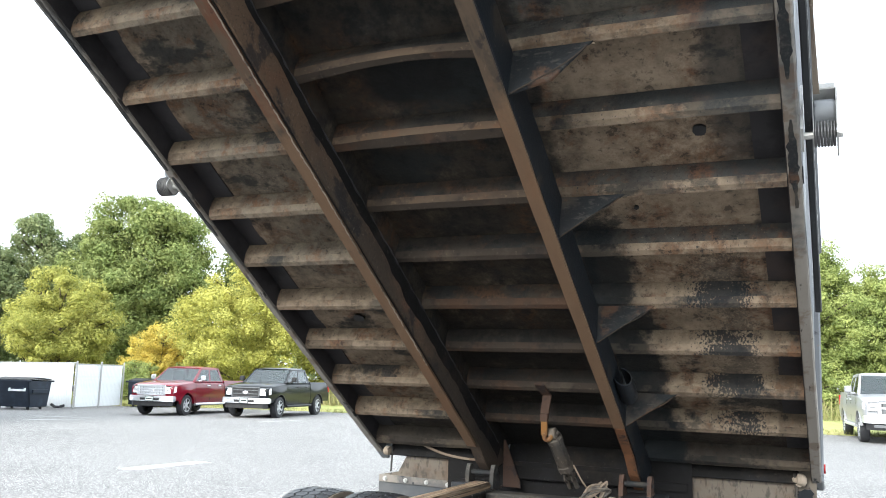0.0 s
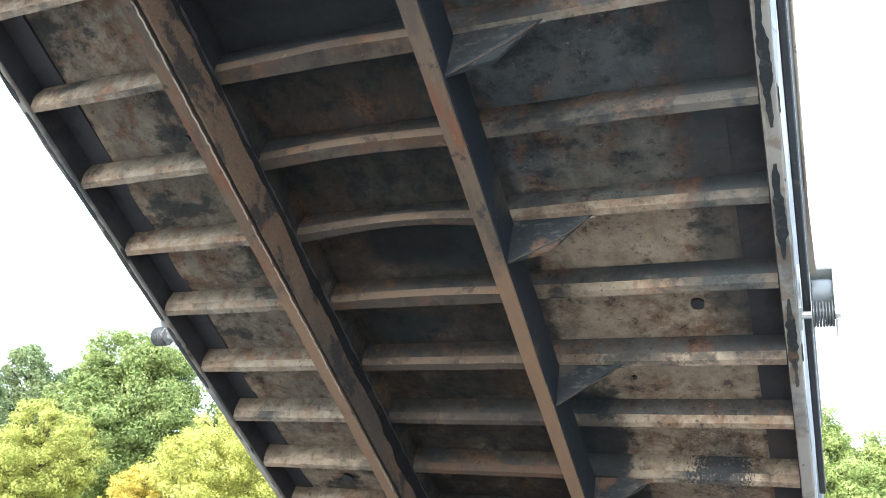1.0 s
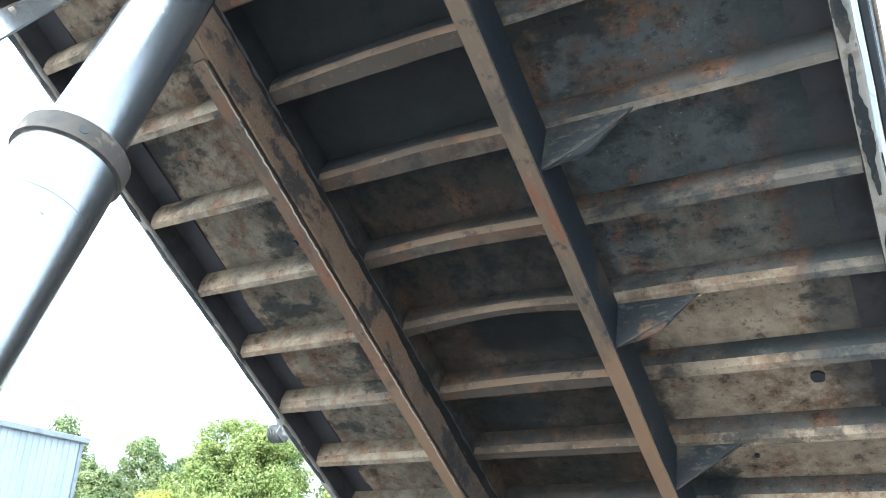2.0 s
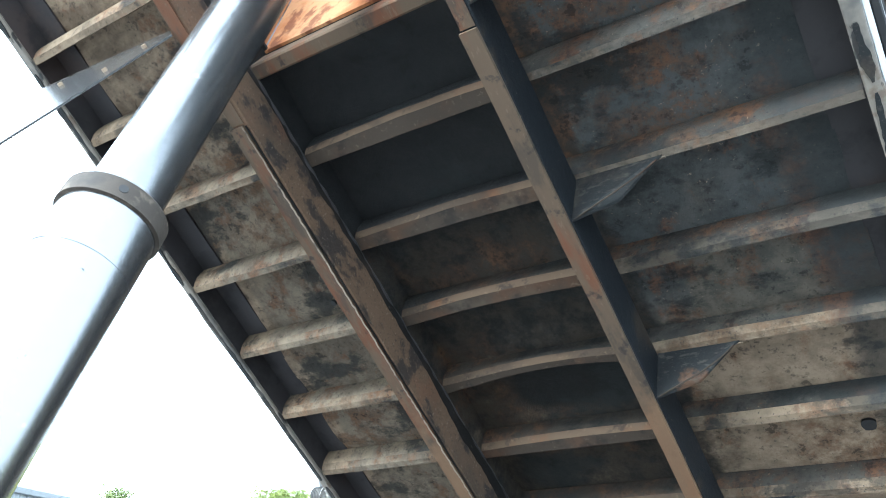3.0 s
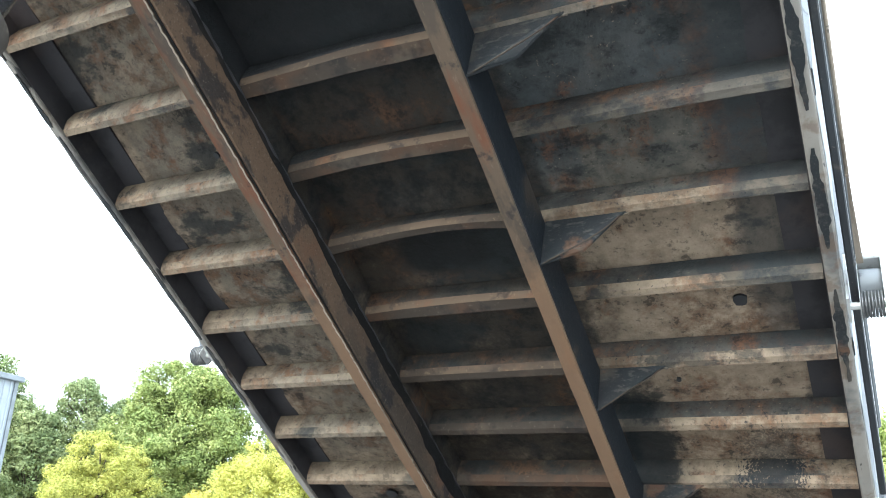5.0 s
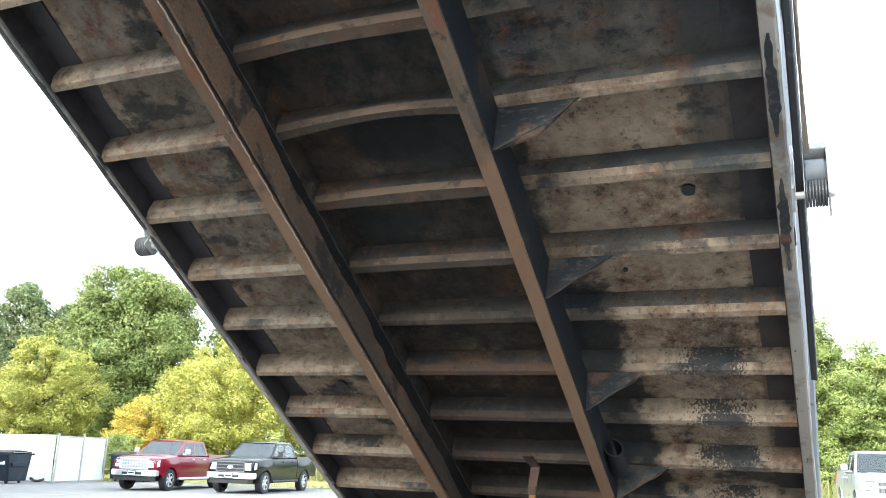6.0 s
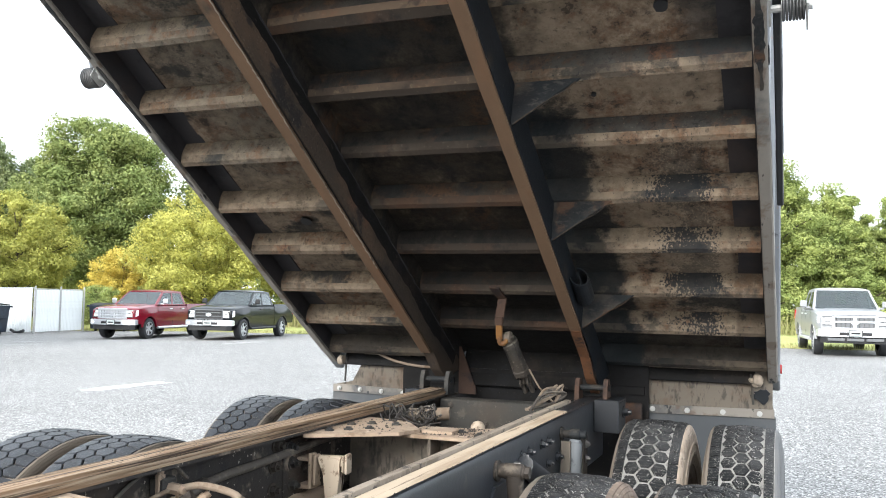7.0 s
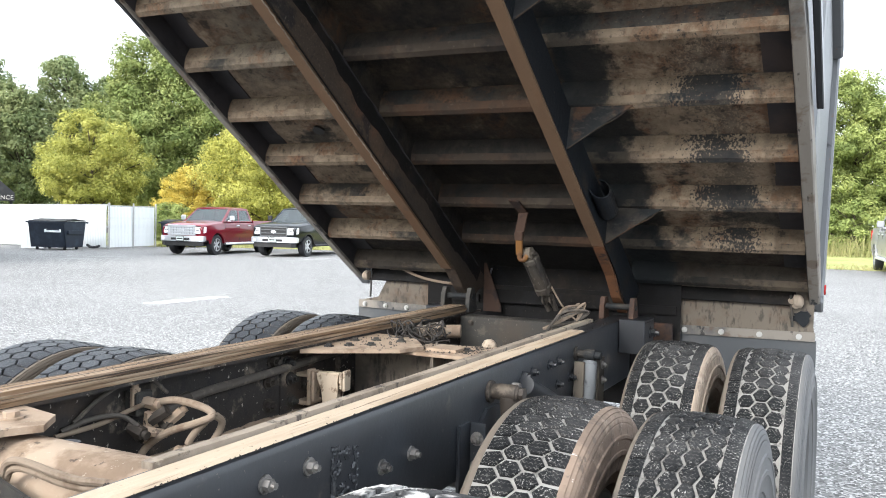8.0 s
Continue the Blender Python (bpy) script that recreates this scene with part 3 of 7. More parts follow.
def channel(bm, x0, x1, v, bow=0.0, n=12, seed=0, lip=0.026, pull=0.15):
    """A channel across the body: web, bottom lip, slightly dented; a knocked web bows forward, and its lip edge by the share pull."""
    rows = []
    sec = [(dv + 0.040, w) for dv, w in [(-0.006, FLOOR_W), (0.002, FLOOR_W), (0.002, -0.062), (0.0, -0.044), (-0.005, -0.028), (-0.012, -0.014), (-0.019, -0.002), (-0.016 - lip, 0.003), (-0.018 - lip, -0.005), (-0.018, -0.012), (-0.010, -0.03)]]
    follow = (0.0, 0.1, 0.3, 0.7, 0.9, 1.0, 1.0, pull, pull, 1.0, 0.9)
    for i in range(n + 1):
        u = i / n
        x = x0 + (x1 - x0) * u
        b = bow * math.sin(math.pi * u ** 1.15)
        d = 0.0045 * noise.noise((x * 4.0, v * 3.0, seed * 1.7)) + 0.0018 * noise.noise((x * 15.0, v * 3.0, seed * 2.7))
        rows.append([bm.verts.new((x, v + dv + b * k + d * (1 if w > -0.05 else 0.2), w - b * 0.5 * k + d * 0.6 * (1 if w > -0.05 else 0))) for (dv, w), k in zip(sec, follow)])
    m = len(sec)
    for p, q in zip(rows[:-1], rows[1:]):
        for i in range(m):
            f = bm.faces.new((p[i], p[(i + 1) % m], q[(i + 1) % m], q[i]))
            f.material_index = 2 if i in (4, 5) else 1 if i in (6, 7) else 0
    bm.faces.new(rows[0]), bm.faces.new(rows[-1])


SL0, SL1, SR0, SR1 = -0.462, -0.398, 0.378, 0.432          # the two long sills, below the members
SLM, SRM = (SL0 + SL1) / 2, (SR0 + SR1) / 2
BOW = {9: 0.020, 10: 0.012, 11: 0.010, 12: 0.010, 8: 0.010}
MID_LIP = {7: 0.032, 8: 0.036, 9: 0.036, 10: 0.042, 11: 0.046, 12: 0.046}
for k in range(1, 15):
    v = row_v(k)
    for x0, x1, bow in ((-1.2155, SLM, 0.0), (SLM, SRM, BOW.get(k, 0.0)), (SRM, 1.2155, 0.004 if k in (9, 10) else 0.0)):
        if k in (1, 13, 14) and x0 == SLM:
            continue
        bm = bmesh.new()
        channel(bm, x0, x1, v, bow, 18, k, MID_LIP.get(k, 0.026) if x0 == SLM else 0.026, {9: 1.45, 10: 1.0}.get(k, 0.15))
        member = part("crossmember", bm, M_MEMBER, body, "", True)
        # middle bay: underside in the shade tone, nose paler on the upper rows
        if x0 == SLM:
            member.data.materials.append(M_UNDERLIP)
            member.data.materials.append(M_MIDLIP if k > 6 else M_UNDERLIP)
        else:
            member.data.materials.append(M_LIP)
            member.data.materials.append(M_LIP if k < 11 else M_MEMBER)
# heavier member in front of the hoist opening
bm = bmesh.new()
box(bm, SL1 - 0.02, SR0 + 0.02, 3.985, 4.035, -0.09, 0.012, 0.006)
part("crossmember", bm, M_FLANGE, body, "rust-edged front crossmember")


def sill(x0, x1, mat):
    """Long sill: deep web with a tapered rear end."""
    bm = bmesh.new()
    pts = [(V_END, 0.004), (V_END, SILL_W - 0.012), (0.36, SILL_W - 0.012), (0.20, SILL_W + 0.02), (0.06, SILL_W + 0.02), (0.02, 0.10), (-0.06, 0.03), (-0.06, 0.004)]
    prism(bm, pts, "x", x0 + 0.004, x1)
    bmesh.ops.bevel(bm, geom=list(bm.edges), offset=0.004, segments=1, affect='EDGES')
    return part("long_sill", bm, mat, body)


def flange(x0, x1, v0, v1, label, up=0.0):
    bm = bmesh.new()
    n = 40
    lo = []
    for i in range(n + 1):
        v = v0 + (v1 - v0) * i / n
        e = 0.003 * noise.noise((v * 5, x0 * 9, 0))
        lo.append([bm.verts.new(q) for q in ((x0 + e, v, SILL_W - 0.012), (x0 + e, v, SILL_W - up), (x1 + e, v, SILL_W + 0.001 - up), (x1 + e, v, SILL_W - 0.012))])
    for a, b in zip(lo[:-1], lo[1:]):
        for i in range(4):
            bm.faces.new((a[i], a[(i + 1) % 4], b[(i + 1) % 4], b[i]))
    bm.faces.new(lo[0]), bm.faces.new(lo[-1])
    return part("flange", bm, M_FLANGE, body, label)


sill(SL0, SL1, M_SILL_L)
sill(SR0, SR1, M_SILL_R)
flange(SL0 + 0.004, SL1 - 0.012, 3.91, V_END, "brown sill flange", 0.009)
flange(SR0 + 0.004, SR1 - 0.006, 3.91, V_END, "brown sill flange", 0.009)
flange(SL0 - 0.004, SL1 - 0.016, 0.35, 3.905, "worn orange-brown wear strip")
flange(SR0 - 0.002, SR1 - 0.004, 0.62, 3.905, "worn orange-brown wear strip")
flange(SR0, SR1 - 0.008, 0.37, 0.612, "rusty orange-brown sill end").data.materials[0] = M_RUSTEND
bm = bmesh.new()
prism(bm, [(0.369, SILL_W), (0.21, SILL_W + 0.029), (0.055, SILL_W + 0.029), (0.008, 0.10), (0.018, 0.098), (0.06, SILL_W + 0.021), (0.20, SILL_W + 0.021), (0.36, SILL_W - 0.011)], "x", SR0, SR1 - 0.008)
part("flange", bm, M_RUSTEND, body, "rusty orange-brown sill end")
# upper web over the dusty sill, added to stop light through the gap
bm = bmesh.new()
box(bm, SL1 - 0.012, SL1 - 0.003, -0.06, V_END, FLOOR_W - 0.004, 0.006)
part("web", bm, M_FLOOR, body, "dark upper web")
# crust of old grease along the top edge of the dusty sill
bm = bmesh.new()
rnd = random.Random(15)
hose(bm, [(SL1 - 0.003 + rnd.uniform(-0.003, 0.002), 4.9 - 0.035 * i, 0.010 + rnd.uniform(-0.003, 0.003)) for i in range(138)], 0.009, 6, 1)
part("grease_crust", bm, M_INNER, body, "black crust of old grease", True)
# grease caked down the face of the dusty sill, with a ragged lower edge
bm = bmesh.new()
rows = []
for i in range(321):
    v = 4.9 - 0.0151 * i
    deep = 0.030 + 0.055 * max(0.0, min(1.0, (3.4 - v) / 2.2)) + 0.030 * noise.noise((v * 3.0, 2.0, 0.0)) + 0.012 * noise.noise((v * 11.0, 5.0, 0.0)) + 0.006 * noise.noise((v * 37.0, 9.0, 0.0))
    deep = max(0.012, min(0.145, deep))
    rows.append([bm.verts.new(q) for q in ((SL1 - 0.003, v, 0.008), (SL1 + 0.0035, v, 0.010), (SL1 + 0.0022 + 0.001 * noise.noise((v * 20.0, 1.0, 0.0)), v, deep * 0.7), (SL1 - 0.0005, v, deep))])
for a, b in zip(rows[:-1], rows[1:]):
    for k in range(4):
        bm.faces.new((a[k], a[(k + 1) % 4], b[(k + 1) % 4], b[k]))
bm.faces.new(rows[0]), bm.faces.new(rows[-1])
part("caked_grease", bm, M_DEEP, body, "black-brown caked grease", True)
# ragged weld bead along the wear strip of the dusty sill, and the dark gap beside it
bm = bmesh.new()
hose(bm, [(SL1 - 0.016 + rnd.uniform(-0.0022, 0.0022), 3.9 - 0.014 * i, SILL_W + 0.0005 + rnd.uniform(-0.0015, 0.0015)) for i in range(200)], 0.0028, 5, 1)
part("weld_bead", bm, M_EDGE, body)
bm = bmesh.new()
hose(bm, [(SL1 - 0.010 + rnd.uniform(-0.001, 0.001), 3.9 - 0.03 * i, SILL_W - 0.009) for i in range(110)], 0.0032, 5, 1)
part("seam", bm, M_DEEP, body)


def gusset(x0, x1, v, w_low, knee):
    bm = bmesh.new()
    s = 1 if x1 > x0 else -1
    pts = [(x0, -0.004), (x1, -0.004), (x1 - s * 0.02, 0.012), (x0 + (x1 - x0) * 0.50, knee), (x0, w_low)]
    vs = prism(bm, pts, "y", v + 0.002, v + 0.010)
    for q in vs:
        if q.co.z > 0.1:
            q.co.y -= 0.05
        elif q.co.z > 0.05:
            q.co.y -= 0.02
    g = part("gusset", bm, M_GUSSET, body, "black welded gusset plate")
    bm = bmesh.new()
    r = random.Random(int(v * 100 + x1 * 7))
    hose(bm, [(x0 + (x1 - x0) * i / 8, v - 0.001 + r.uniform(-0.002, 0.002), 0.004 + r.uniform(-0.002, 0.003)) for i in range(9)], 0.0045, 6, 2)
    part("weld_bead", bm, M_LIP, g)
    # paler bead on the free edge: wear, and the light on its thickness
    bm = bmesh.new()
    mid = x0 + (x1 - x0) * 0.50
    hose(bm, [(x1 - s * 0.024, v + 0.004, 0.013), (x0 + (x1 - x0) * 0.75, v - 0.004, (0.012 + knee) / 2), (mid, v - 0.013 if knee > 0.05 else v + 0.004, knee), (x0 + (x1 - x0) * 0.25, v - 0.028 if w_low > 0.1 else v, (knee + w_low) / 2), (x0 + s * 0.006, v - 0.042 if w_low > 0.1 else v, w_low - 0.002)], 0.0026, 5, 3)
    part("worn_edge", bm, M_UNDERLIP, g)


for k in (11, 9, 7, 5, 3, 13):
    gusset(SR1, 0.70 if k > 8 else 0.672, row_v(k), SILL_W - 0.015, 0.106 if k > 8 else 0.080)
for k in (13, 11, 9, 7, 5, 3):
    gusset(SL0, -0.60, row_v(k), 0.12, 0.06)

# rolled plate bracket on the dark sill, open at the front
bm = bmesh.new()
n = 18
angles = [math.pi * (-0.60 + 1.45 * i / n) for i in range(n + 1)]
outer = [(SR1 + 0.036 + math.cos(q) * 0.040, 0.085 + math.sin(q) * 0.046) for q in angles]
inner = [(SR1 + 0.036 + math.cos(q) * 0.034, 0.085 + math.sin(q) * 0.040) for q in reversed(angles)]
prism(bm, outer + inner, "y", 0.77, 0.955)
for q in bm.verts:
    if q.co.y > 0.9:
        q.co.y -= 0.04 * (q.co.x - SR1) / 0.07
part("rolled_bracket", bm, M_SILL_R, body, "black rolled plate bracket")


def side(sgn):
    """One side of the body: chamfer plate, rub rail, sheet, posts, top rail."""
    def X(v):
        return sgn * v
    # edge plates, coloured dark for the shaded recess beside the floor
    bm = bmesh.new()
    box(bm, min(X(1.112), X(1.2165)), max(X(1.112), X(1.2165)), -0.10, V_END, -0.106, -0.097)
    box(bm, min(X(1.2165), X(1.2195)), max(X(1.2165), X(1.2195)), -0.10, V_END, -0.106, -0.003)
    part("edge_plate", bm, M_INNER, body)
    bm = bmesh.new()
    n = 70
    rows = []
    sec = [(SIDE, -0.10), (SIDE, 0.006), (SIDE + 0.004, 0.010), (SIDE + 0.038, 0.006), (SIDE + 0.044, 0.0), (SIDE + 0.044, -0.10)]
    for i in range(n + 1):
        v = -0.10 + (V_END + 0.10) * i / n
        e = 0.005 * noise.noise((v * 2.2, sgn * 3.0, 0.5)) + 0.003 * noise.noise((v * 9, sgn * 3.0, 0.5))
        rows.append([bm.verts.new((X(x + (e if x > SIDE + 0.02 else 0)), v, w + (e * 0.6 if w > 0 else 0))) for x, w in sec])
    for a, b in zip(rows[:-1], rows[1:]):
        for i in range(6):
            bm.faces.new((a[i], a[(i + 1) % 6], b[(i + 1) % 6], b[i]))
    bm.faces.new(rows[0]), bm.faces.new(rows[-1])
    rail = part("rub_rail", bm, M_RAIL, body, "pale bottom rub rail with dark paint scabs", True)
    # dark scabs of old paint down the middle of the rail
    run = []
    for i in range(301):
        v = 1.9 + 0.01 * i
        h = noise.noise((v * 4.0, sgn * 5.0, 2.0)) + 0.6 * noise.noise((v * 15.0, sgn * 5.0, 9.0)) + 0.32
        if h > 0 and i < 300:
            c = SIDE + 0.021 + 0.006 * noise.noise((v * 6.0, 4.0, sgn))
            run.append((c - min(0.015, 0.003 + 0.018 * h) * (1 + 0.5 * noise.noise((v * 40.0, 1.0, 0.0))), c + min(0.015, 0.003 + 0.016 * h) * (1 + 0.5 * noise.noise((v * 40.0, 8.0, 0.0))), v))
            continue
        if len(run) > 2:
            bm = bmesh.new()
            rows = [[bm.verts.new((X(a), q, w)) for a, w in ((x0, 0.0065), (x0, 0.0125), (x1, 0.0100), (x1, 0.0055))] for x0, x1, q in run]
            for a, b in zip(rows[:-1], rows[1:]):
                for k in range(4):
                    bm.faces.new((a[k], a[(k + 1) % 4], b[(k + 1) % 4], b[k]))
            bm.faces.new(rows[0]), bm.faces.new(rows[-1])
            part("paint_scab", bm, M_GUSSET, rail)
        run = []
    bm = bmesh.new()
    box(bm, min(X(1.235), X(1.245)), max(X(1.235), X(1.245)), -0.09, V_END, -1.50, -0.10)
    part("side_sheet", bm, M_GREYPAINT, body)
    for v in (0.95, 1.95, 2.95, 3.95, 4.85):
        bm = bmesh.new()
        prism(bm, [(X(1.245), v - 0.07), (X(1.262), v - 0.045), (X(1.266), v - 0.04), (X(1.266), v + 0.04), (X(1.262), v + 0.045), (X(1.245), v + 0.07)], "z", -1.50, -0.10)
        part("side_post", bm, M_GREYPAINT, body)
    bm = bmesh.new()
    box(bm, min(X(1.20), X(1.295)), max(X(1.20), X(1.295)), -0.10, V_END, -1.60, -1.50, 0.012)
    part("top_rail", bm, M_GREYPAINT, body)
    bm = bmesh.new()
    box(bm, min(X(1.215), X(1.276)), max(X(1.215), X(1.276)), -0.20, -0.102, -1.62, 0.0, 0.008)
    part("corner_post", bm, M_GREYPAINT, body)
    # red tail lamp on the corner post
    bm = bmesh.new()
    rod(bm, (X(1.276), -0.15, -0.10), (X(1.284), -0.15, -0.10), 0.024, 14)
    part("marker_lamp", bm, M_REDLENS, body, "red round marker lamp")
    # tarp arm pivot with coil springs
    bm = bmesh.new()
    prism(bm, [(2.15, 0.0), (2.14, -0.20), (2.16, -0.23), (2.24, -0.23), (2.26, -0.19), (2.25, 0.0)], "x", X(1.267), X(1.275))
    prism(bm, [(2.17, 0.01), (2.15, -0.17), (2.18, -0.205), (2.23, -0.205), (2.25, -0.17), (2.24, 0.01)], "x", X(1.3035), X(1.3055))
    if sgn > 0:
        prism(bm, [(2.15, 0.03), (2.14, -0.18), (2.26, -0.18), (2.25, 0.03)], "x", X(1.372), X(1.378))
    rod(bm, (X(1.27), 2.2, -0.02), (X(1.39), 2.2, -0.02), 0.012, 8)
    box(bm, min(X(1.304), X(1.372)), max(X(1.304), X(1.372)), 2.14, 2.26, -0.205, -0.175, 0.003)
    part("tarp_pivot", bm, M_GALV, body, "grey tarp arm pivot bracket")
    for i in range(7):
        bm = bmesh.new()
        x = 1.306 + i * 0.0092
        rings(bm, [((X(x), 2.2, -0.022), (1, 0, 0), 0.038), ((X(x + 0.003), 2.2, -0.022), (1, 0, 0), 0.043), ((X(x + 0.006), 2.2, -0.022), (1, 0, 0), 0.043), ((X(x + 0.0088), 2.2, -0.022), (1, 0, 0), 0.038)], 20)
        part("spring_coil", bm, M_COIL, body)
    bm = bmesh.new()
    rings(bm, [((X(1.305), 2.2, -0.115), (1, 0, 0), 0.044), ((X(1.310), 2.2, -0.115), (1, 0, 0), 0.050), ((X(1.362), 2.2, -0.115), (1, 0, 0), 0.050), ((X(1.372), 2.2, -0.115), (1, 0, 0), 0.044)], 20)
    part("spring_drum", bm, M_SHOCK, body, "grey painted spring drum", True)
    bm = bmesh.new()
    box(bm, min(X(1.279), X(1.303)), max(X(1.279), X(1.303)), 1.22, 4.90, -0.115, -0.055, 0.004)
    part("tarp_arm", bm, M_BLACK, body, "long black tarp arm")
    bm = bmesh.new()
    prism(bm, [(X(1.306), 2.27), (X(1.309), 2.62), (X(1.317), 2.62), (X(1.326), 2.27)], "z", -0.150, -0.138)
    part("lever", bm, M_EDGE, body, "dusty steel lever")
    bm = bmesh.new()
    rod(bm, (X(1.313), 2.60, -0.144), (X(1.313), 4.9, -0.144), 0.006, 10)
    part("tarp_rod", bm, M_EDGE, body)


M_REDLENS = layered("red_lens", (0.45, 0.02, 0.02), [], 0.25, 0.0, 60.0, 0.05)
side(1)
side(-1)
bm = bmesh.new()
box(bm, -1.215, 1.215, -0.16, -0.115, -1.5, -0.07, 0.01)
part("tailgate", bm, M_GREYPAINT, body)
bm = bmesh.new()
box(bm, -1.235, -0.41, V_END - 0.06, V_END, -1.6, -0.11)
box(bm, 0.39, 1.235, V_END - 0.06, V_END, -1.6, -0.11)
box(bm, -0.41, 0.39, V_END - 0.06, V_END, -1.6, -1.05)
part("headboard", bm, M_GREYPAINT, body)
# hoist recess in the front of the body, open forwards
bm = bmesh.new()
prism(bm, [(4.036, -0.10), (4.32, -1.05), (4.33, -1.05), (4.046, -0.10)], "x", -0.40, 0.385)
prism(bm, [(4.05, -0.10), (4.33, -1.05), (V_END, -1.05), (V_END, -0.10)], "x", -0.412, -0.402)
prism(bm, [(4.05, -0.10), (4.33, -1.05), (V_END, -1.05), (V_END, -0.10)], "x", 0.387, 0.397)
box(bm, -0.41, 0.395, 4.31, V_END, -1.06, -1.045)
part("hoist_recess", bm, M_RUST, body, "rust-streaked orange hoist recess")
# plate bolted below the dusty sill near the front
inv = BODY.inverted()
pa, pb, pc, pd = (inv @ Vector(q) for q in ((-0.446, -3.654, 3.307), (-0.937, -3.972, 2.746), (-0.992, -3.773, 3.209), (-0.531, -3.609, 3.392)))
bm = bmesh.new()
nrm = (pb - pa).cross(pd - pa).normalized() * 0.003
lo = [bm.verts.new(q - nrm) for q in (pa, pb, pc, pd)]
hi = [bm.verts.new(q + nrm) for q in (pa, pb, pc, pd)]
bm.faces.new(lo), bm.faces.new(hi)
for i in range(4):
    bm.faces.new((lo[i], lo[(i + 1) % 4], hi[(i + 1) % 4], hi[i]))
guard = part("guard_plate", bm, M_CYL, body, "thin glossy grey guard plate")
for u, s in ((0.12, 0.25), (0.3, 0.25), (0.62, 0.75)):
    c = pa.lerp(pb, u).lerp(pd.lerp(pc, u), s)
    bm = bmesh.new()
    rod(bm, c - nrm.normalized() * 0.016, c + nrm.normalized() * 0.016, 0.008, 6)
    part("bolt", bm, M_DUSTY, guard)

# hook and small ram at the rear centre of the body
M_HOOKB = layered("dark_rust_steel", (0.060, 0.034, 0.023), [(GRIME, 9.0, 0.5, 0.62, 0.7, None), ((0.12, 0.055, 0.028), 5.0, 0.54, 0.66, 0.6, None)], 0.8, 0.0, 50.0, 0.4)
bm = bmesh.new()
prism(bm, [(-0.018, 0.735), (0.030, 0.725), (0.045, 0.62), (0.005, 0.62)], "z", 0.004, 0.014)
vs = prism(bm, [(0.002, 0.01), (0.046, 0.01), (0.046, 0.13), (0.004, 0.13)], "y", 0.625, 0.638)
for q in vs:
    q.co.y -= q.co.z * 0.12
part("hook_bracket", bm, M_HOOKB, body, "rusty brown hook bracket")
bm = bmesh.new()
H0, H1 = Vector((0.026, 0.632, 0.115)), Vector((0.020, 0.550, 0.190))
hd_ = (H1 - H0).normalized()
hside = Vector((1, 0, 0))
hup = hd_.cross(hside).normalized()
hm = Matrix((hside, hd_, hup)).transposed().to_4x4()
box(bm, -0.020, 0.020, 0.0, (H1 - H0).length * 0.36, -0.009, 0.009, 0.003, Matrix.Translation(H0) @ hm)
part("hook_bracket", bm, M_HOOKB, body)
bm = bmesh.new()
box(bm, -0.016, 0.016, (H1 - H0).length * 0.34, (H1 - H0).length, -0.007, 0.007, 0.003, Matrix.Translation(H0) @ hm)
hose(bm, [H1 - hd_ * 0.01, H1 + Vector((0.004, -0.010, 0.014)), H1 + Vector((0.020, -0.018, 0.012)), H1 + Vector((0.034, -0.012, -0.008))], 0.012, 8, 5)
part("hook", bm, M_YELLOW, body, "ochre painted steel hook")
A_RAM, B_RAM = Vector((0.052, 0.525, 0.165)), Vector((0.105, 0.214, 0.285))
d = (B_RAM - A_RAM)
du = d.normalized()
rx_ = Vector((1, 0, 0)) - du * du.x
rx_.normalize()
ry_ = du.cross(rx_)
bm = bmesh.new()
rings(bm, [(A_RAM + d * 0.12, d, 0.034), (A_RAM + d * 0.60, d, 0.034)], 18)
ram = part("latch_ram", bm, M_BEAM, body, "dusty grey latch air cylinder", True)
for k0, k1 in ((0.06, 0.15), (0.57, 0.67)):
    bm = bmesh.new()
    rings(bm, [(A_RAM + d * k0, d, 0.036), (A_RAM + d * (k0 + 0.01), d, 0.041), (A_RAM + d * (k1 - 0.01), d, 0.041), (A_RAM + d * k1, d, 0.036)], 18)
    part("end_cap", bm, M_BEAM, ram, "", True)
for ang in (40, 130, 220, 310):
    o = (rx_ * math.cos(radians(ang)) + ry_ * math.sin(radians(ang))) * 0.037
    bm = bmesh.new()
    rod(bm, A_RAM + d * 0.05 + o, A_RAM + d * 0.69 + o, 0.0045, 6)
    part("tie_rod", bm, M_COLLAR, ram)
bm = bmesh.new()
rings(bm, [(A_RAM - rx_ * 0.020, rx_, 0.026), (A_RAM - rx_ * 0.017, rx_, 0.030), (A_RAM + rx_ * 0.017, rx_, 0.030), (A_RAM + rx_ * 0.020, rx_, 0.026)], 16)
part("eye", bm, M_FLAPSTEEL, ram, "", True)
bm = bmesh.new()
rod(bm, A_RAM - rx_ * 0.034, A_RAM + rx_ * 0.034, 0.011, 8)
part("pin", bm, M_COLLAR, ram)
bm = bmesh.new()
rod(bm, A_RAM + d * 0.67, A_RAM + d * 0.84, 0.016, 10)
for sx in (-0.024, 0.014):
    c0 = A_RAM + d * 0.82 + rx_ * sx
    rings(bm, [(c0, rx_, 0.026), (c0 + rx_ * 0.010, rx_, 0.026)], 12)
    rod(bm, c0 + rx_ * 0.005, c0 + rx_ * 0.005 + d * 0.20, 0.013, 8)
part("clevis", bm, M_BEAM, ram)
bm = bmesh.new()
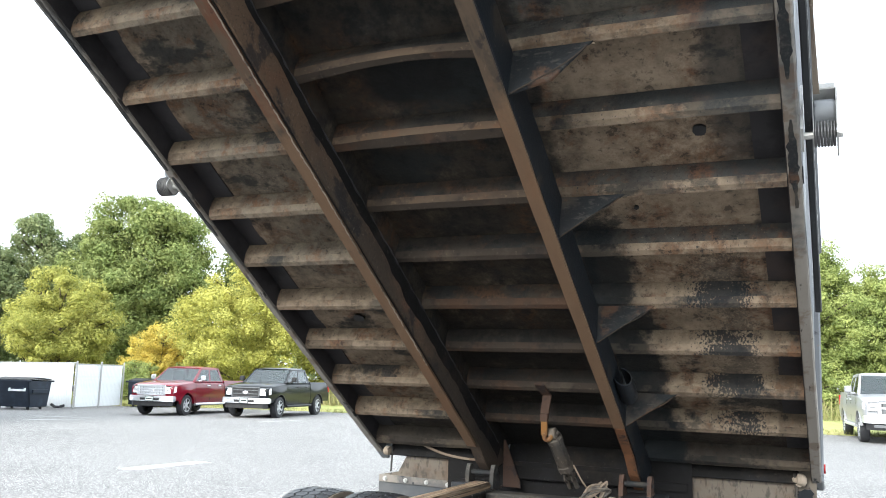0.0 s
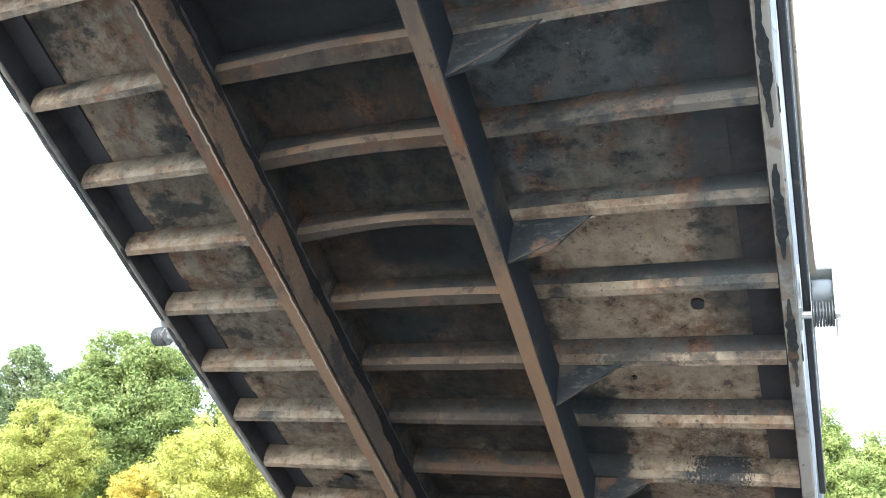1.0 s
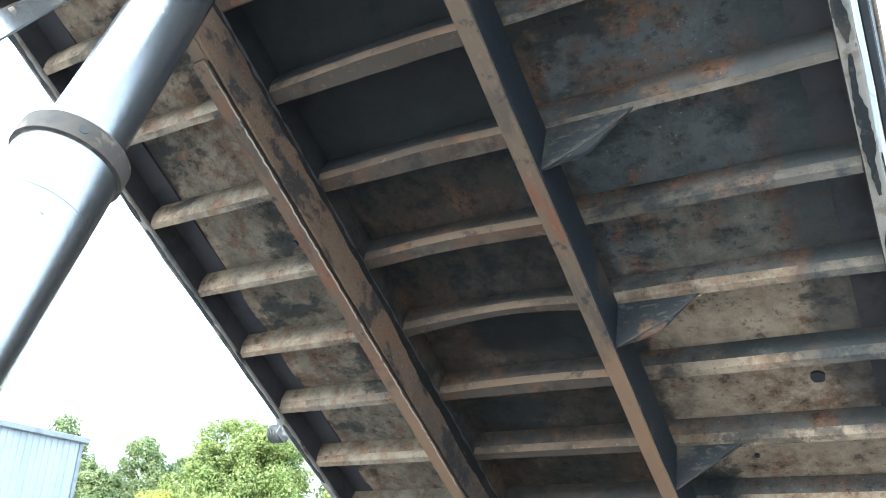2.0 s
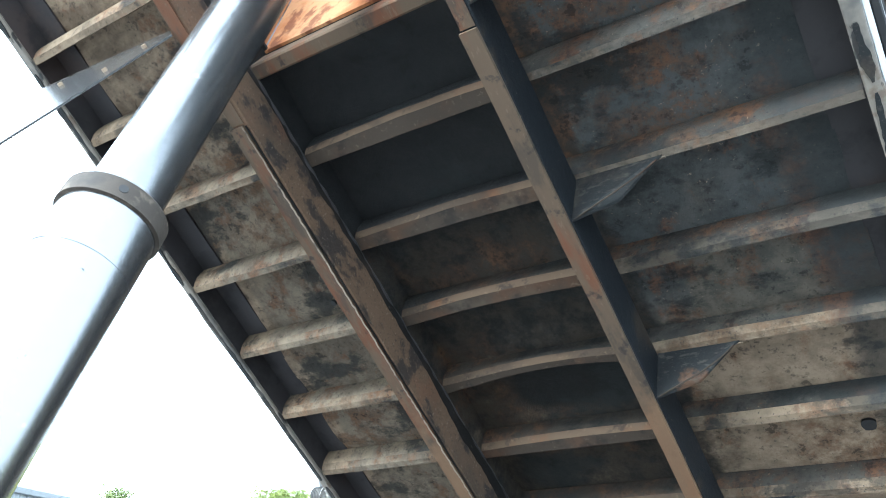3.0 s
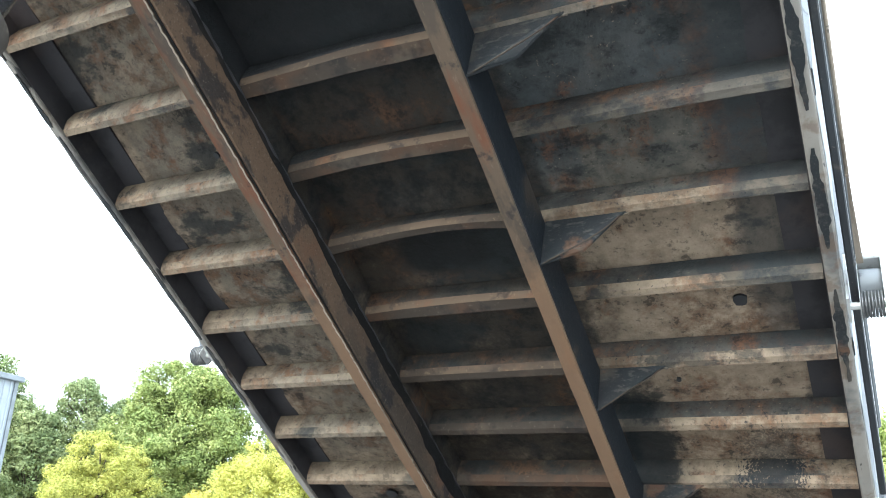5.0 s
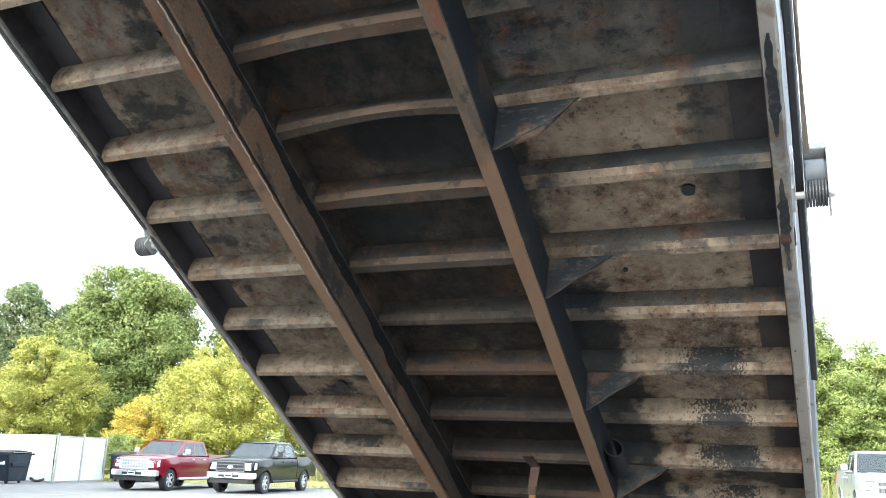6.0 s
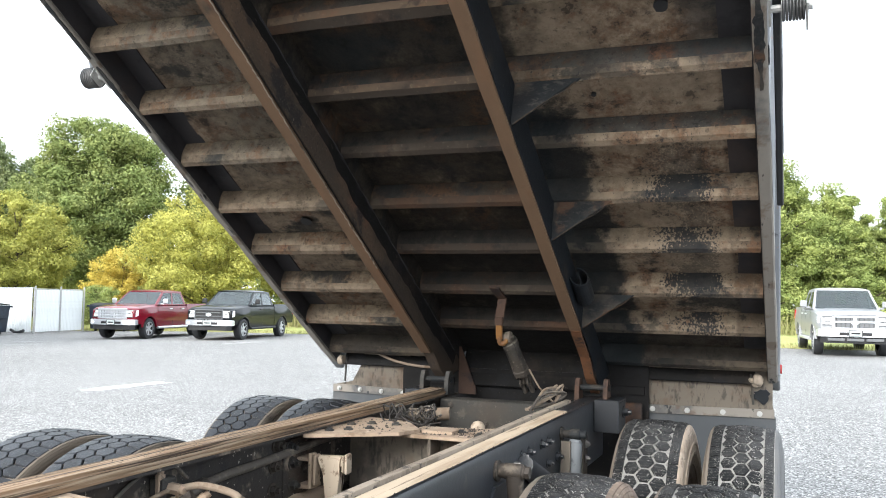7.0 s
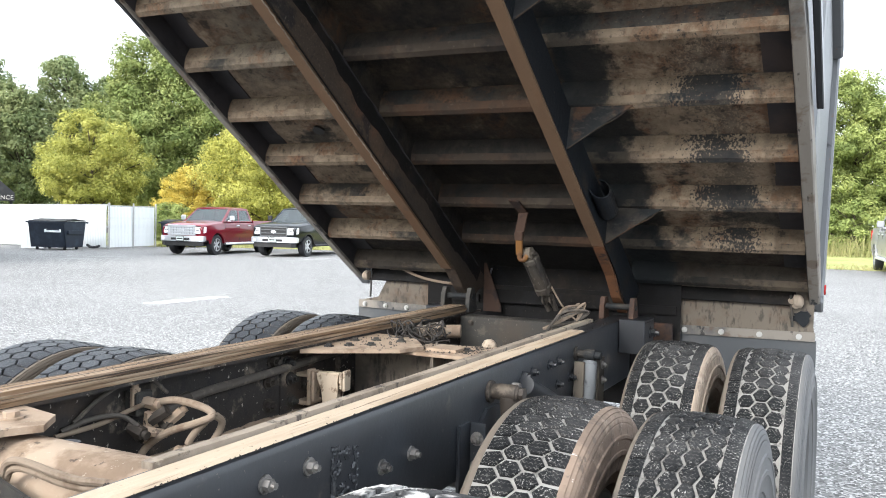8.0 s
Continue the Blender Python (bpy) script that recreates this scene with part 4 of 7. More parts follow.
pm = [A_RAM + d * 0.60 + rx_ * 0.045, A_RAM + d * 0.70 + rx_ * 0.055 + ry_ * 0.01, A_RAM + d * 0.95 + rx_ * 0.075 + ry_ * 0.02, A_RAM + d * 1.22 + rx_ * 0.13 + ry_ * 0.03, A_RAM + d * 1.36 + rx_ * 0.18 + ry_ * 0.02]
hose(bm, pm, 0.0045, 6, 5)
part("air_line", bm, M_HOSE, ram)

# ---- hoist cylinder ----
AX = Vector((0, 0.3058, 0.952)).normalized()
C0 = Vector((0, -3.976, 2.424))                             # collar centre
bm = bmesh.new()
rings(bm, [(C0 - AX * 1.75, AX, 0.085), (C0 - AX * 1.745, AX, 0.0975), (C0 - AX * 0.1480, AX, 0.0975), (C0 - AX * 0.1476, AX, 0.0964), (C0 - AX * 0.1450, AX, 0.0964), (C0 - AX * 0.1446, AX, 0.0975), (C0 - AX * 0.02, AX, 0.0975)], 64)
hoist = part("hoist_cylinder", bm, M_CYL, truck, "grey-blue telescopic hoist cylinder", True)
bm = bmesh.new()
rings(bm, [(C0 - AX * 0.03, AX, 0.099), (C0 - AX * 0.028, AX, 0.1045), (C0 + AX * 0.014, AX, 0.1045), (C0 + AX * 0.018, AX, 0.101), (C0 + AX * 0.018, AX, 0.080), (C0 + AX * 0.002, AX, 0.078)], 48)
part("collar", bm, M_COLLAR, hoist, "dusty steel packing collar", True)
bm = bmesh.new()
side_v = Vector((1, -0.55, 0)).normalized()
cc = C0 - AX * 0.006
hd = (side_v - AX * side_v.dot(AX)).normalized()
rod(bm, cc + hd * 0.1030, cc + hd * 0.1052, 0.009, 12)
part("spanner_hole", bm, M_RUBBER, hoist)
bm = bmesh.new()
rings(bm, [(C0 - AX * 0.02, AX, 0.075), (C0 + AX * 1.62, AX, 0.075), (C0 + AX * 1.62, AX, 0.06), (C0 + AX * 1.75, AX, 0.06)], 48)
part("ram_stage", bm, M_CYL, hoist, "smooth grey ram stage", True)
bm = bmesh.new()
TOP = C0 + AX * 1.75
rod(bm, TOP + Vector((-0.40, 0, 0)), TOP + Vector((0.385, 0, 0)), 0.035, 16)
part("top_pin", bm, M_COLLAR, hoist)

# pivot of the hoist between the rails
FOOT = C0 - AX * 1.72
bm = bmesh.new()
rod(bm, FOOT + Vector((-0.352, 0, 0)), FOOT + Vector((0.352, 0, 0)), 0.045, 16)
for sx in (-0.16, 0.13):
    prism(bm, [(FOOT.y - 0.09, FOOT.z - 0.09), (FOOT.y - 0.09, FOOT.z + 0.03), (FOOT.y - 0.04, FOOT.z + 0.08), (FOOT.y + 0.04, FOOT.z + 0.08), (FOOT.y + 0.09, FOOT.z + 0.03), (FOOT.y + 0.09, FOOT.z - 0.09)], "x", sx, sx + 0.03)
part("hoist_pivot", bm, M_BLACK, truck)

# ---- chassis frame ----
Y0, Y1 = -6.3, -0.14


def frame_rail(sgn, ztop, mat):
    bm = bmesh.new()
    xo, xi, zb = 0.440, 0.352, ztop - 0.30
    pts = [(xi, ztop), (xo - 0.018, ztop), (xo - 0.006, ztop - 0.005), (xo, ztop - 0.018), (xo, zb + 0.018), (xo - 0.006, zb + 0.005), (xo - 0.018, zb), (xi, zb),
           (xi, zb + 0.009), (xo - 0.02, zb + 0.009), (xo - 0.009, zb + 0.02), (xo - 0.009, ztop - 0.02), (xo - 0.02, ztop - 0.009), (xi, ztop - 0.009)]
    prism(bm, [(sgn * x, z) for x, z in pts], "y", Y0, Y1)
    return part("frame_rail", bm, mat, truck, "black painted steel chassis rail", True)


RT, LT = 1.018, 0.995
rail_r = frame_rail(1, RT, M_BLACK)
rail_l = frame_rail(-1, LT, M_RAILIN)
# dusty liner on the near rail, raised strip at its inner edge, wooden strips on the far rail
bm = bmesh.new()
n = 60
rows = []
for i in range(n + 1):
    y = Y0 + (-0.86 - Y0) * i / n
    e = 0.006 * noise.noise((y * 3.0, 1.0, 0))
    rows.append([bm.verts.new(q) for q in ((0.370, y, RT + 0.001), (0.370, y, RT + 0.006), (0.418 + e, y, RT + 0.006), (0.428 + e, y, RT + 0.0005))])
for a, b in zip(rows[:-1], rows[1:]):
    for i in range(4):
        bm.faces.new((a[i], a[(i + 1) % 4], b[(i + 1) % 4], b[i]))
bm.faces.new(rows[0]), bm.faces.new(rows[-1])
part("liner", bm, M_LINER, rail_r, "tan dust-caked rail liner")


def strip(x0, x1, y0, y1, z0, z1, mat, parent, label, n=50, wob=0.003):
    bm = bmesh.new()
    rows = []
    for i in range(n + 1):
        y = y0 + (y1 - y0) * i / n
        e = wob * noise.noise((y * 2.5, x0 * 13, z0 * 31))
        f = wob * 0.7 * noise.noise((y * 6.0, x0 * 7, z0 * 17))
        rows.append([bm.verts.new(q) for q in ((x0 + e, y, z0), (x0 + e, y, z1 + f), (x1 + e, y, z1 + f), (x1 + e, y, z0))])
    for a, b in zip(rows[:-1], rows[1:]):
        for i in range(4):
            bm.faces.new((a[i], a[(i + 1) % 4], b[(i + 1) % 4], b[i]))
    bm.faces.new(rows[0]), bm.faces.new(rows[-1])
    return part("wooden_strip", bm, mat, parent, label)


strip(0.334, 0.360, -3.16, -0.50, RT + 0.001, RT + 0.014, M_EDGE, rail_r, "dusty grey-brown edge strip")
for i, (a, b) in enumerate(((-0.438, -0.352), (-0.436, -0.347), (-0.430, -0.350))):
    strip(a, b, Y0, -0.24 - 0.05 * i, LT + 0.001 + 0.0135 * i, LT + 0.0125 + 0.0135 * i, M_WOOD, rail_l, "weathered wooden packing strip")

# dust lying along the lower flange of the far rail
bm = bmesh.new()
rows = []
for i in range(41):
    y = -3.0 + 1.6 * i / 40
    h = 0.030 + 0.014 * noise.noise((y * 4.0, 2.0, 0)) + 0.006 * noise.noise((y * 14.0, 5.0, 0))
    rows.append([bm.verts.new(q) for q in ((-0.4305, y, 0.7045), (-0.4305, y, 0.7045 + h * 1.35), (-0.385, y, 0.7045 + h), (-0.353, y, 0.7045))])
for a, b in zip(rows[:-1], rows[1:]):
    for i in range(4):
        bm.faces.new((a[i], a[(i + 1) % 4], b[(i + 1) % 4], b[i]))
bm.faces.new(rows[0]), bm.faces.new(rows[-1])
part("dust_bank", bm, M_DUSTY, rail_l, "brown dust caked on the lower flange", True)

# hinge beam across the rear, hinge plates and lugs
bm = bmesh.new()
box(bm, -0.35, 0.35, -0.40, -0.385, 0.83, 0.985, 0.004)
box(bm, -0.35, 0.35, -0.385, -0.28, 0.975, 0.987, 0.003)
box(bm, -0.35, 0.35, -0.40, -0.34, 0.822, 0.834, 0.003)
for x in (0.05, 0.19):
    box(bm, x, x + 0.035, -0.43, -0.39, 0.78, 0.90, 0.004)
beam = part("hinge_beam", bm, M_BEAM, truck, "dusty steel hinge beam")
for x, z in ((-0.29, 0.955), (-0.10, 0.872), (0.068, 0.86), (0.208, 0.86), (0.25, 0.95), (0.31, 0.90)):
    bm = bmesh.new()
    hexbolt(bm, (x, -0.431 if z == 0.86 else -0.400, z), (0, -1, 0), 0.011, 0.008)
    part("bolt", bm, M_COLLAR, beam)
for s in (1, -1):
    bm = bmesh.new()
    box(bm, min(s * 0.441, s * 0.56), max(s * 0.441, s * 0.56), -0.37, -0.355, 0.87, 1.025, 0.003)
    box(bm, min(s * 0.441, s * 0.56), max(s * 0.441, s * 0.56), -0.355, -0.18, 1.013, 1.025, 0.003)
    box(bm, min(s * 0.552, s * 0.56), max(s * 0.552, s * 0.56), -0.355, -0.18, 0.87, 1.013, 0.002)
    hp = part("hinge_plate", bm, M_BLACK, truck)
    for x in (0.335, 0.475):
        bm = bmesh.new()
        prism(bm, [(-0.33, 1.00), (-0.325, 1.08), (-0.305, 1.118), (-0.27, 1.118), (-0.25, 1.08), (-0.23, 1.00)], "x", s * x, s * (x + 0.022))
        part("hinge_lug", bm, M_HOOKB if s > 0 else M_BEAM, hp)
    bm = bmesh.new()
    rod(bm, (s * 0.330, -0.287, 1.075), (s * 0.503, -0.287, 1.075), 0.015, 14)
    part("hinge_pin", bm, M_GUSSET, hp)
    bm = bmesh.new()
    hexbolt(bm, (s * 0.561, -0.25, 0.96), (s, 0, 0), 0.02, 0.02)
    part("bolt", bm, M_BLACK, hp)

# rear crossmember: two overlapping top plates, web, stiffener, bolts
CZ = 0.985
bm = bmesh.new()
prism(bm, [(-0.352, -1.74), (-0.06, -1.53), (-0.02, -1.42), (-0.15, -1.24), (-0.352, -1.20)], "z", CZ - 0.012, CZ + 0.002)
cross = part("suspension_crossmember", bm, M_DUSTY, truck, "tan dust-covered crossmember plates")
bm = bmesh.new()
prism(bm, [(-0.12, -1.47), (0.28, -1.46), (0.345, -1.58), (0.345, -1.04), (0.16, -1.20), (-0.08, -1.24)], "z", CZ - 0.026, CZ - 0.013)
part("top_plate", bm, M_DUSTY, cross)
bm = bmesh.new()
box(bm, -0.35, 0.35, -1.37, -1.36, 0.70, CZ - 0.027)
box(bm, 0.03, 0.042, -1.46, -1.37, 0.70, CZ - 0.027)
box(bm, -0.35, 0.35, -1.46, -1.30, 0.69, 0.70)
part("web", bm, M_FLAPSTEEL, cross)
for x, y in ((-0.31, -1.62), (-0.26, -1.56), (-0.20, -1.50), (-0.31, -1.44), (-0.25, -1.38), (-0.15, -1.36), (0.02, -1.37), (0.12, -1.33), (0.21, -1.37), (0.27, -1.41), (0.25, -1.27), (0.30, -1.31)):
    bm = bmesh.new()
    rod(bm, (x, y, CZ + 0.002 if x < -0.1 else CZ - 0.013), (x, y, CZ + 0.006 if x < -0.1 else CZ - 0.009), 0.019, 12)
    rod(bm, (x, y, CZ + 0.004 if x < -0.1 else CZ - 0.010), (x, y, CZ + 0.013 if x < -0.1 else CZ - 0.002), 0.012, 6)
    part("bolt", bm, M_BEAM, cross)
for x in (-0.30, -0.23, -0.16):
    bm = bmesh.new()
    hexbolt(bm, (x, -1.42, CZ - 0.012), (0, 0, -1), 0.012, 0.013)
    part("bolt", bm, M_COLLAR, cross)
bm = bmesh.new()
prism(bm, [(-0.01, -1.42), (0.11, -1.41), (0.11, -1.31), (0.0, -1.30)], "z", CZ - 0.012, CZ - 0.001)
part("patch_plate", bm, M_DUSTY, cross)
# pale capped air valve and tangled wire on the crossmember
bm = bmesh.new()
rings(bm, [((0.085, -1.04, 0.90), (0, 0, 1), 0.026), ((0.085, -1.04, 0.935), (0, 0, 1), 0.032), ((0.085, -1.04, 0.960), (0, 0, 1), 0.030), ((0.085, -1.04, 0.974), (0, 0, 1), 0.020), ((0.085, -1.04, 0.979), (0, 0, 1), 0.008)], 18)
part("valve_cap", bm, M_CREAM, truck, "dusty pale rounded valve cap", True)
rnd = random.Random(11)
for i in range(14):
    bm = bmesh.new()
    c = Vector((-0.14 + rnd.uniform(-0.10, 0.08), -1.19 + rnd.uniform(-0.08, 0.06), 1.005 + rnd.uniform(-0.01, 0.02)))
    a0 = rnd.uniform(0, 6.28)
    r = rnd.uniform(0.025, 0.065)
    hose(bm, [c + Vector((math.cos(a0 + k * 0.9) * r, math.sin(a0 + k * 0.9) * r * 0.8, rnd.uniform(-0.03, 0.035))) for k in range(8)], 0.0034, 6, 4)
    part("wire_loop", bm, M_RAILIN, truck)
bm = bmesh.new()
rings(bm, [((-0.22, -1.08, 0.99), (1, 0.3, 0), 0.028), ((-0.05, -1.03, 1.0), (1, 0.3, 0), 0.028)], 12)
part("conduit", bm, M_HOSE, truck, "", True)
for i in range(7):
    bm = bmesh.new()
    hose(bm, [(0.22 + rnd.uniform(-0.02, 0.02), -0.74 + rnd.uniform(-0.03, 0.03), 1.00), (0.26, -0.62, 1.03 + rnd.uniform(0, 0.06)), (0.31 + rnd.uniform(-0.03, 0.03), -0.50, 1.05 + rnd.uniform(0, 0.05)), (0.29, -0.54, 1.02), (0.24, -0.68 + rnd.uniform(-0.05, 0.05), 1.01)], 0.006, 6, 5)
    part("air_line", bm, M_DARKHOSE if i % 2 else M_HOSE, truck)
bm = bmesh.new()
hose(bm, [(0.13, -0.30, 0.99), (0.17, -0.42, 0.99), (0.22, -0.55, 1.01), (0.26, -0.60, 1.04)], 0.004, 6, 5)
part("air_line", bm, M_HOSE, truck)

# large rounded front crossmember with its plate and bolt
bm = bmesh.new()
prof = [(-3.10, 0.70), (-3.10, 0.86)] + [(-2.98 + 0.12 * math.cos(a), 0.86 + 0.105 * math.sin(a)) for a in [math.pi * (1 - i / 12) for i in range(1, 12)]] + [(-2.86, 0.86), (-2.86, 0.70)]
prism(bm, prof, "x", -0.43, 0.43)
tube = part("tube_crossmember", bm, M_DUSTY, truck, "tan dusty formed crossmember", True)
bm = bmesh.new()
prism(bm, [(-0.37, -3.30), (-0.20, -3.30), (-0.185, -3.04), (-0.15, -2.97), (-0.21, -2.89), (-0.37, -2.86)], "z", 0.978, 0.994)
part("gusset_plate", bm, M_DUSTY, tube)
bm = bmesh.new()
rod(bm, (-0.26, -2.967, 0.994), (-0.26, -2.967, 0.999), 0.027, 14)
rod(bm, (-0.26, -2.967, 0.999), (-0.26, -2.967, 1.011), 0.018, 6)
part("bolt", bm, M_DUSTY, tube)
for x, y in ((-0.10, -2.935), (0.18, -2.925)):
    bm = bmesh.new()
    rings(bm, [((x, y, 0.953), (0, 0, 1), 0.012), ((x, y, 0.958), (0, 0, 1), 0.012)], 12)
    for q in bm.verts:
        q.co.x = x + (q.co.x - x) * 1.9
    part("slot", bm, M_RUBBER, tube)
bm = bmesh.new()
rod(bm, (0.03, -3.099, 0.87), (0.03, -3.104, 0.87), 0.010, 12)
part("slot", bm, M_RUBBER, tube)
for dz, dy in ((0, 0), (-0.017, 0.006)):
    bm = bmesh.new()
    hose(bm, [(-0.12, -3.13, 0.86 + dz), (-0.085, -3.12 + dy, 0.930 + dz), (-0.070, -3.12 + dy, 0.957 + dz), (-0.040, -3.12 + dy, 0.968 + dz), (0.009, -3.12 + dy, 0.966 + dz), (0.073, -3.12 + dy, 0.958 + dz), (0.135, -3.12 + dy, 0.956 + dz), (0.209, -3.12 + dy, 0.962 + dz), (0.345, -3.12 + dy, 0.962 + dz)], 0.008, 8, 6)
    part("air_line", bm, M_HOSE, truck)
bm = bmesh.new()
prism(bm, [(-0.34, 0.72), (-0.34, 0.955), (-0.10, 0.94), (0.02, 0.905), (0.06, 0.88), (0.0, 0.72)], "y", -3.142, -3.132)
part("bracket_plate", bm, M_BEAM, truck)

# valve with fittings and hoses on the inside of the far rail
bm = bmesh.new()
box(bm, -0.428, -0.375, -2.48, -2.42, 0.885, 0.955, 0.005)
valve = part("air_valve", bm, M_BEAM, truck, "dust-covered brass air valve with fittings")
for p0, p1, r in (((-0.38, -2.45, 0.925), (-0.335, -2.45, 0.922), 0.017), ((-0.345, -2.44, 0.92), (-0.345, -2.44, 0.87), 0.015), ((-0.36, -2.42, 0.875), (-0.30, -2.43, 0.855), 0.019),
                  ((-0.315, -2.43, 0.865), (-0.285, -2.40, 0.90), 0.016), ((-0.36, -2.52, 0.87), (-0.31, -2.52, 0.855), 0.018), ((-0.33, -2.52, 0.865), (-0.30, -2.46, 0.845), 0.014),
                  ((-0.300, -2.44, 0.908), (-0.345, -2.46, 0.876), 0.019), ((-0.346, -2.46, 0.900), (-0.356, -2.46, 0.825), 0.017), ((-0.412, -2.46, 0.850), (-0.372, -2.46, 0.822), 0.021), ((-0.26, -2.45, 0.80), (-0.20, -2.44, 0.785), 0.017), ((-0.395, -2.47, 0.905), (-0.395, -2.47, 0.965), 0.014)):
    bm = bmesh.new()
    rod(bm, p0, p1, r, 6)
    d = (Vector(p1) - Vector(p0)).normalized()
    rod(bm, Vector(p1) - d * 0.004, Vector(p1) + d * 0.014, r * 0.72, 10)
    part("fitting", bm, M_DUSTY if r < 0.018 else M_COLLAR, valve)
for pts, r, mt in (
        ([(-0.350, -2.45, 0.922), (-0.29, -2.43, 0.936), (-0.22, -2.42, 0.930), (-0.165, -2.42, 0.918), (-0.150, -2.43, 0.905), (-0.19, -2.45, 0.886), (-0.27, -2.47, 0.855), (-0.335, -2.48, 0.81), (-0.36, -2.50, 0.76)], 0.0108, M_HOSE),
        ([(-0.152, -2.41, 0.905), (-0.147, -2.39, 0.885), (-0.160, -2.39, 0.85), (-0.185, -2.42, 0.79)], 0.0105, M_HOSE),
        ([(-0.172, -2.43, 0.888), (-0.195, -2.44, 0.862), (-0.215, -2.45, 0.825), (-0.225, -2.46, 0.77)], 0.0105, M_HOSE),
        ([(-0.40, -2.36, 0.87), (-0.395, -2.28, 0.893), (-0.405, -2.15, 0.903), (-0.41, -2.02, 0.905), (-0.41, -1.75, 0.915), (-0.405, -1.45, 0.932), (-0.40, -1.2, 0.935)], 0.015, M_DARKHOSE),
        ([(-0.42, -2.66, 0.90), (-0.41, -2.58, 0.955), (-0.41, -2.48, 0.985), (-0.405, -2.40, 0.975), (-0.40, -2.34, 0.93)], 0.006, M_DARKHOSE),
        ([(-0.42, -2.70, 0.885), (-0.40, -2.62, 0.905), (-0.37, -2.55, 0.905), (-0.33, -2.52, 0.875)], 0.007, M_DARKHOSE),
        ([(-0.42, -2.72, 0.875), (-0.40, -2.60, 0.885), (-0.38, -2.50, 0.91), (-0.37, -2.46, 0.92)], 0.007, M_HOSE)):
    bm = bmesh.new()
    hose(bm, pts, r, 10, 6)
    part("air_hose", bm, mt, truck)
bm = bmesh.new()
rod(bm, (-0.405, -2.31, 0.885), (-0.40, -2.25, 0.898), 0.021, 12)
part("hose_clamp", bm, M_COLLAR, truck)
# bolted plate on the inner face of the far rail, cream torque-rod end held in it
bm = bmesh.new()
box(bm, -0.4305, -0.4235, -1.755, -1.40, 0.735, 0.955, 0.002)
rod_plate = part("rod_bracket", bm, M_RAILIN, truck, "grimy bolted bracket plate")
for y, z in ((-1.82, 0.875), (-1.82, 0.789), (-1.80, 0.945)):
    bm = bmesh.new()
    hexbolt(bm, (-0.430, y, z), (1, 0, 0), 0.019, 0.018)
    part("bolt", bm, M_COLLAR, rail_l)
for y, z in ((-1.70, 0.868), (-1.70, 0.788), (-1.61, 0.832), (-1.72, 0.93)):
    bm = bmesh.new()
    hexbolt(bm, (-0.4235, y, z), (1, 0, 0), 0.018, 0.018)
    part("bolt", bm, M_BEAM, rod_plate)
for z0, z1 in ((0.872, 0.886), (0.768, 0.784)):
    bm = bmesh.new()
    box(bm, -0.4235, -0.366, -1.665, -1.575, z0, z1, 0.003)
    part("arm", bm, M_DUSTY, rod_plate)
bm = bmesh.new()
prism(bm, [(-0.338, 0.897), (-0.230, 0.900), (-0.233, 0.868), (-0.246, 0.835), (-0.247, 0.70), (-0.300, 0.70), (-0.302, 0.832), (-0.330, 0.860)], "y", -1.664, -1.622)
bmesh.ops.bevel(bm, geom=list(bm.edges), offset=0.007, segments=2, affect='EDGES')
rings(bm, [((-0.275, -1.62, 0.72), (0.3, -0.35, -0.8), 0.036), ((-0.10, -1.76, 0.62), (1, -0.3, -0.3), 0.034), ((0.2, -1.82, 0.56), (1, -0.3, -0.2), 0.034)], 16)
tr_end = part("torque_rod", bm, M_CREAM, truck, "cream dusty torque rod end casting", True)
for x0, x1, zl, zh in ((-0.372, -0.356, 0.770, 0.904), (-0.352, -0.340, 0.785, 0.900), (-0.229, -0.221, 0.842, 0.906), (-0.217, -0.206, 0.838, 0.912)):
    bm = bmesh.new()
    box(bm, x0, x1, -1.670, -1.626, zl, zh, 0.004)
    part("clamp_plate", bm, M_CREAM if x0 > -0.35 else M_DUSTY, tr_end)

# outer face of the near rail: bolts, bracket, torque-rod pin, shock absorber
for y, z in ((-1.576, 0.949), (-1.49, 0.948), (-1.317, 0.95), (-1.222, 0.948), (-1.221, 0.863), (-1.075, 0.866), (-1.024, 0.870), (-1.03, 0.778), (-2.36, 0.872), (-2.505, 0.873), (-2.806, 0.95), (-2.95, 0.951)):
    bm = bmesh.new()
    hexbolt(bm, (0.440, y, z), (1, 0, 0), 0.0135, 0.014)
    part("bolt", bm, M_BOLT if y < -2 else M_BLACK, rail_r)
# scabbed paint on the outer face, in ragged raised flakes
bm = bmesh.new()
n = 26
grid = {}
for i in range(n + 1):
    for j in range(n + 1):
        y, z = -2.724 + 0.108 * i / n, 0.855 + 0.118 * j / n - 0.022 * i / n
        lump = noise.noise((y * 60, z * 60, 3.0)) + 0.5 * noise.noise((y * 150, z * 150, 7.0))
        rim = max(abs(i / n - 0.5), abs(j / n - 0.5)) * 2
        grid[i, j] = (lump + 0.55 * rim - 0.28, bm.verts.new((0.4402 + max(0.0, min(0.004, 0.006 * (lump + 0.55 * rim - 0.30))), y, z)))
for i in range(n):
    for j in range(n):
        q = [grid[i, j], grid[i + 1, j], grid[i + 1, j + 1], grid[i, j + 1]]
        if sum(h for h, v in q) > 0.1:
            bm.faces.new([v for h, v in q])
for v in [v for v in bm.verts if not v.link_faces]:
    bm.verts.remove(v)
ext = bmesh.ops.extrude_face_region(bm, geom=list(bm.faces))
bmesh.ops.translate(bm, verts=[g for g in ext["geom"] if isinstance(g, bmesh.types.BMVert)], vec=(0.0014, 0, 0))
part("paint_scab", bm, M_BLACK, rail_r, "flaking black paint scab")
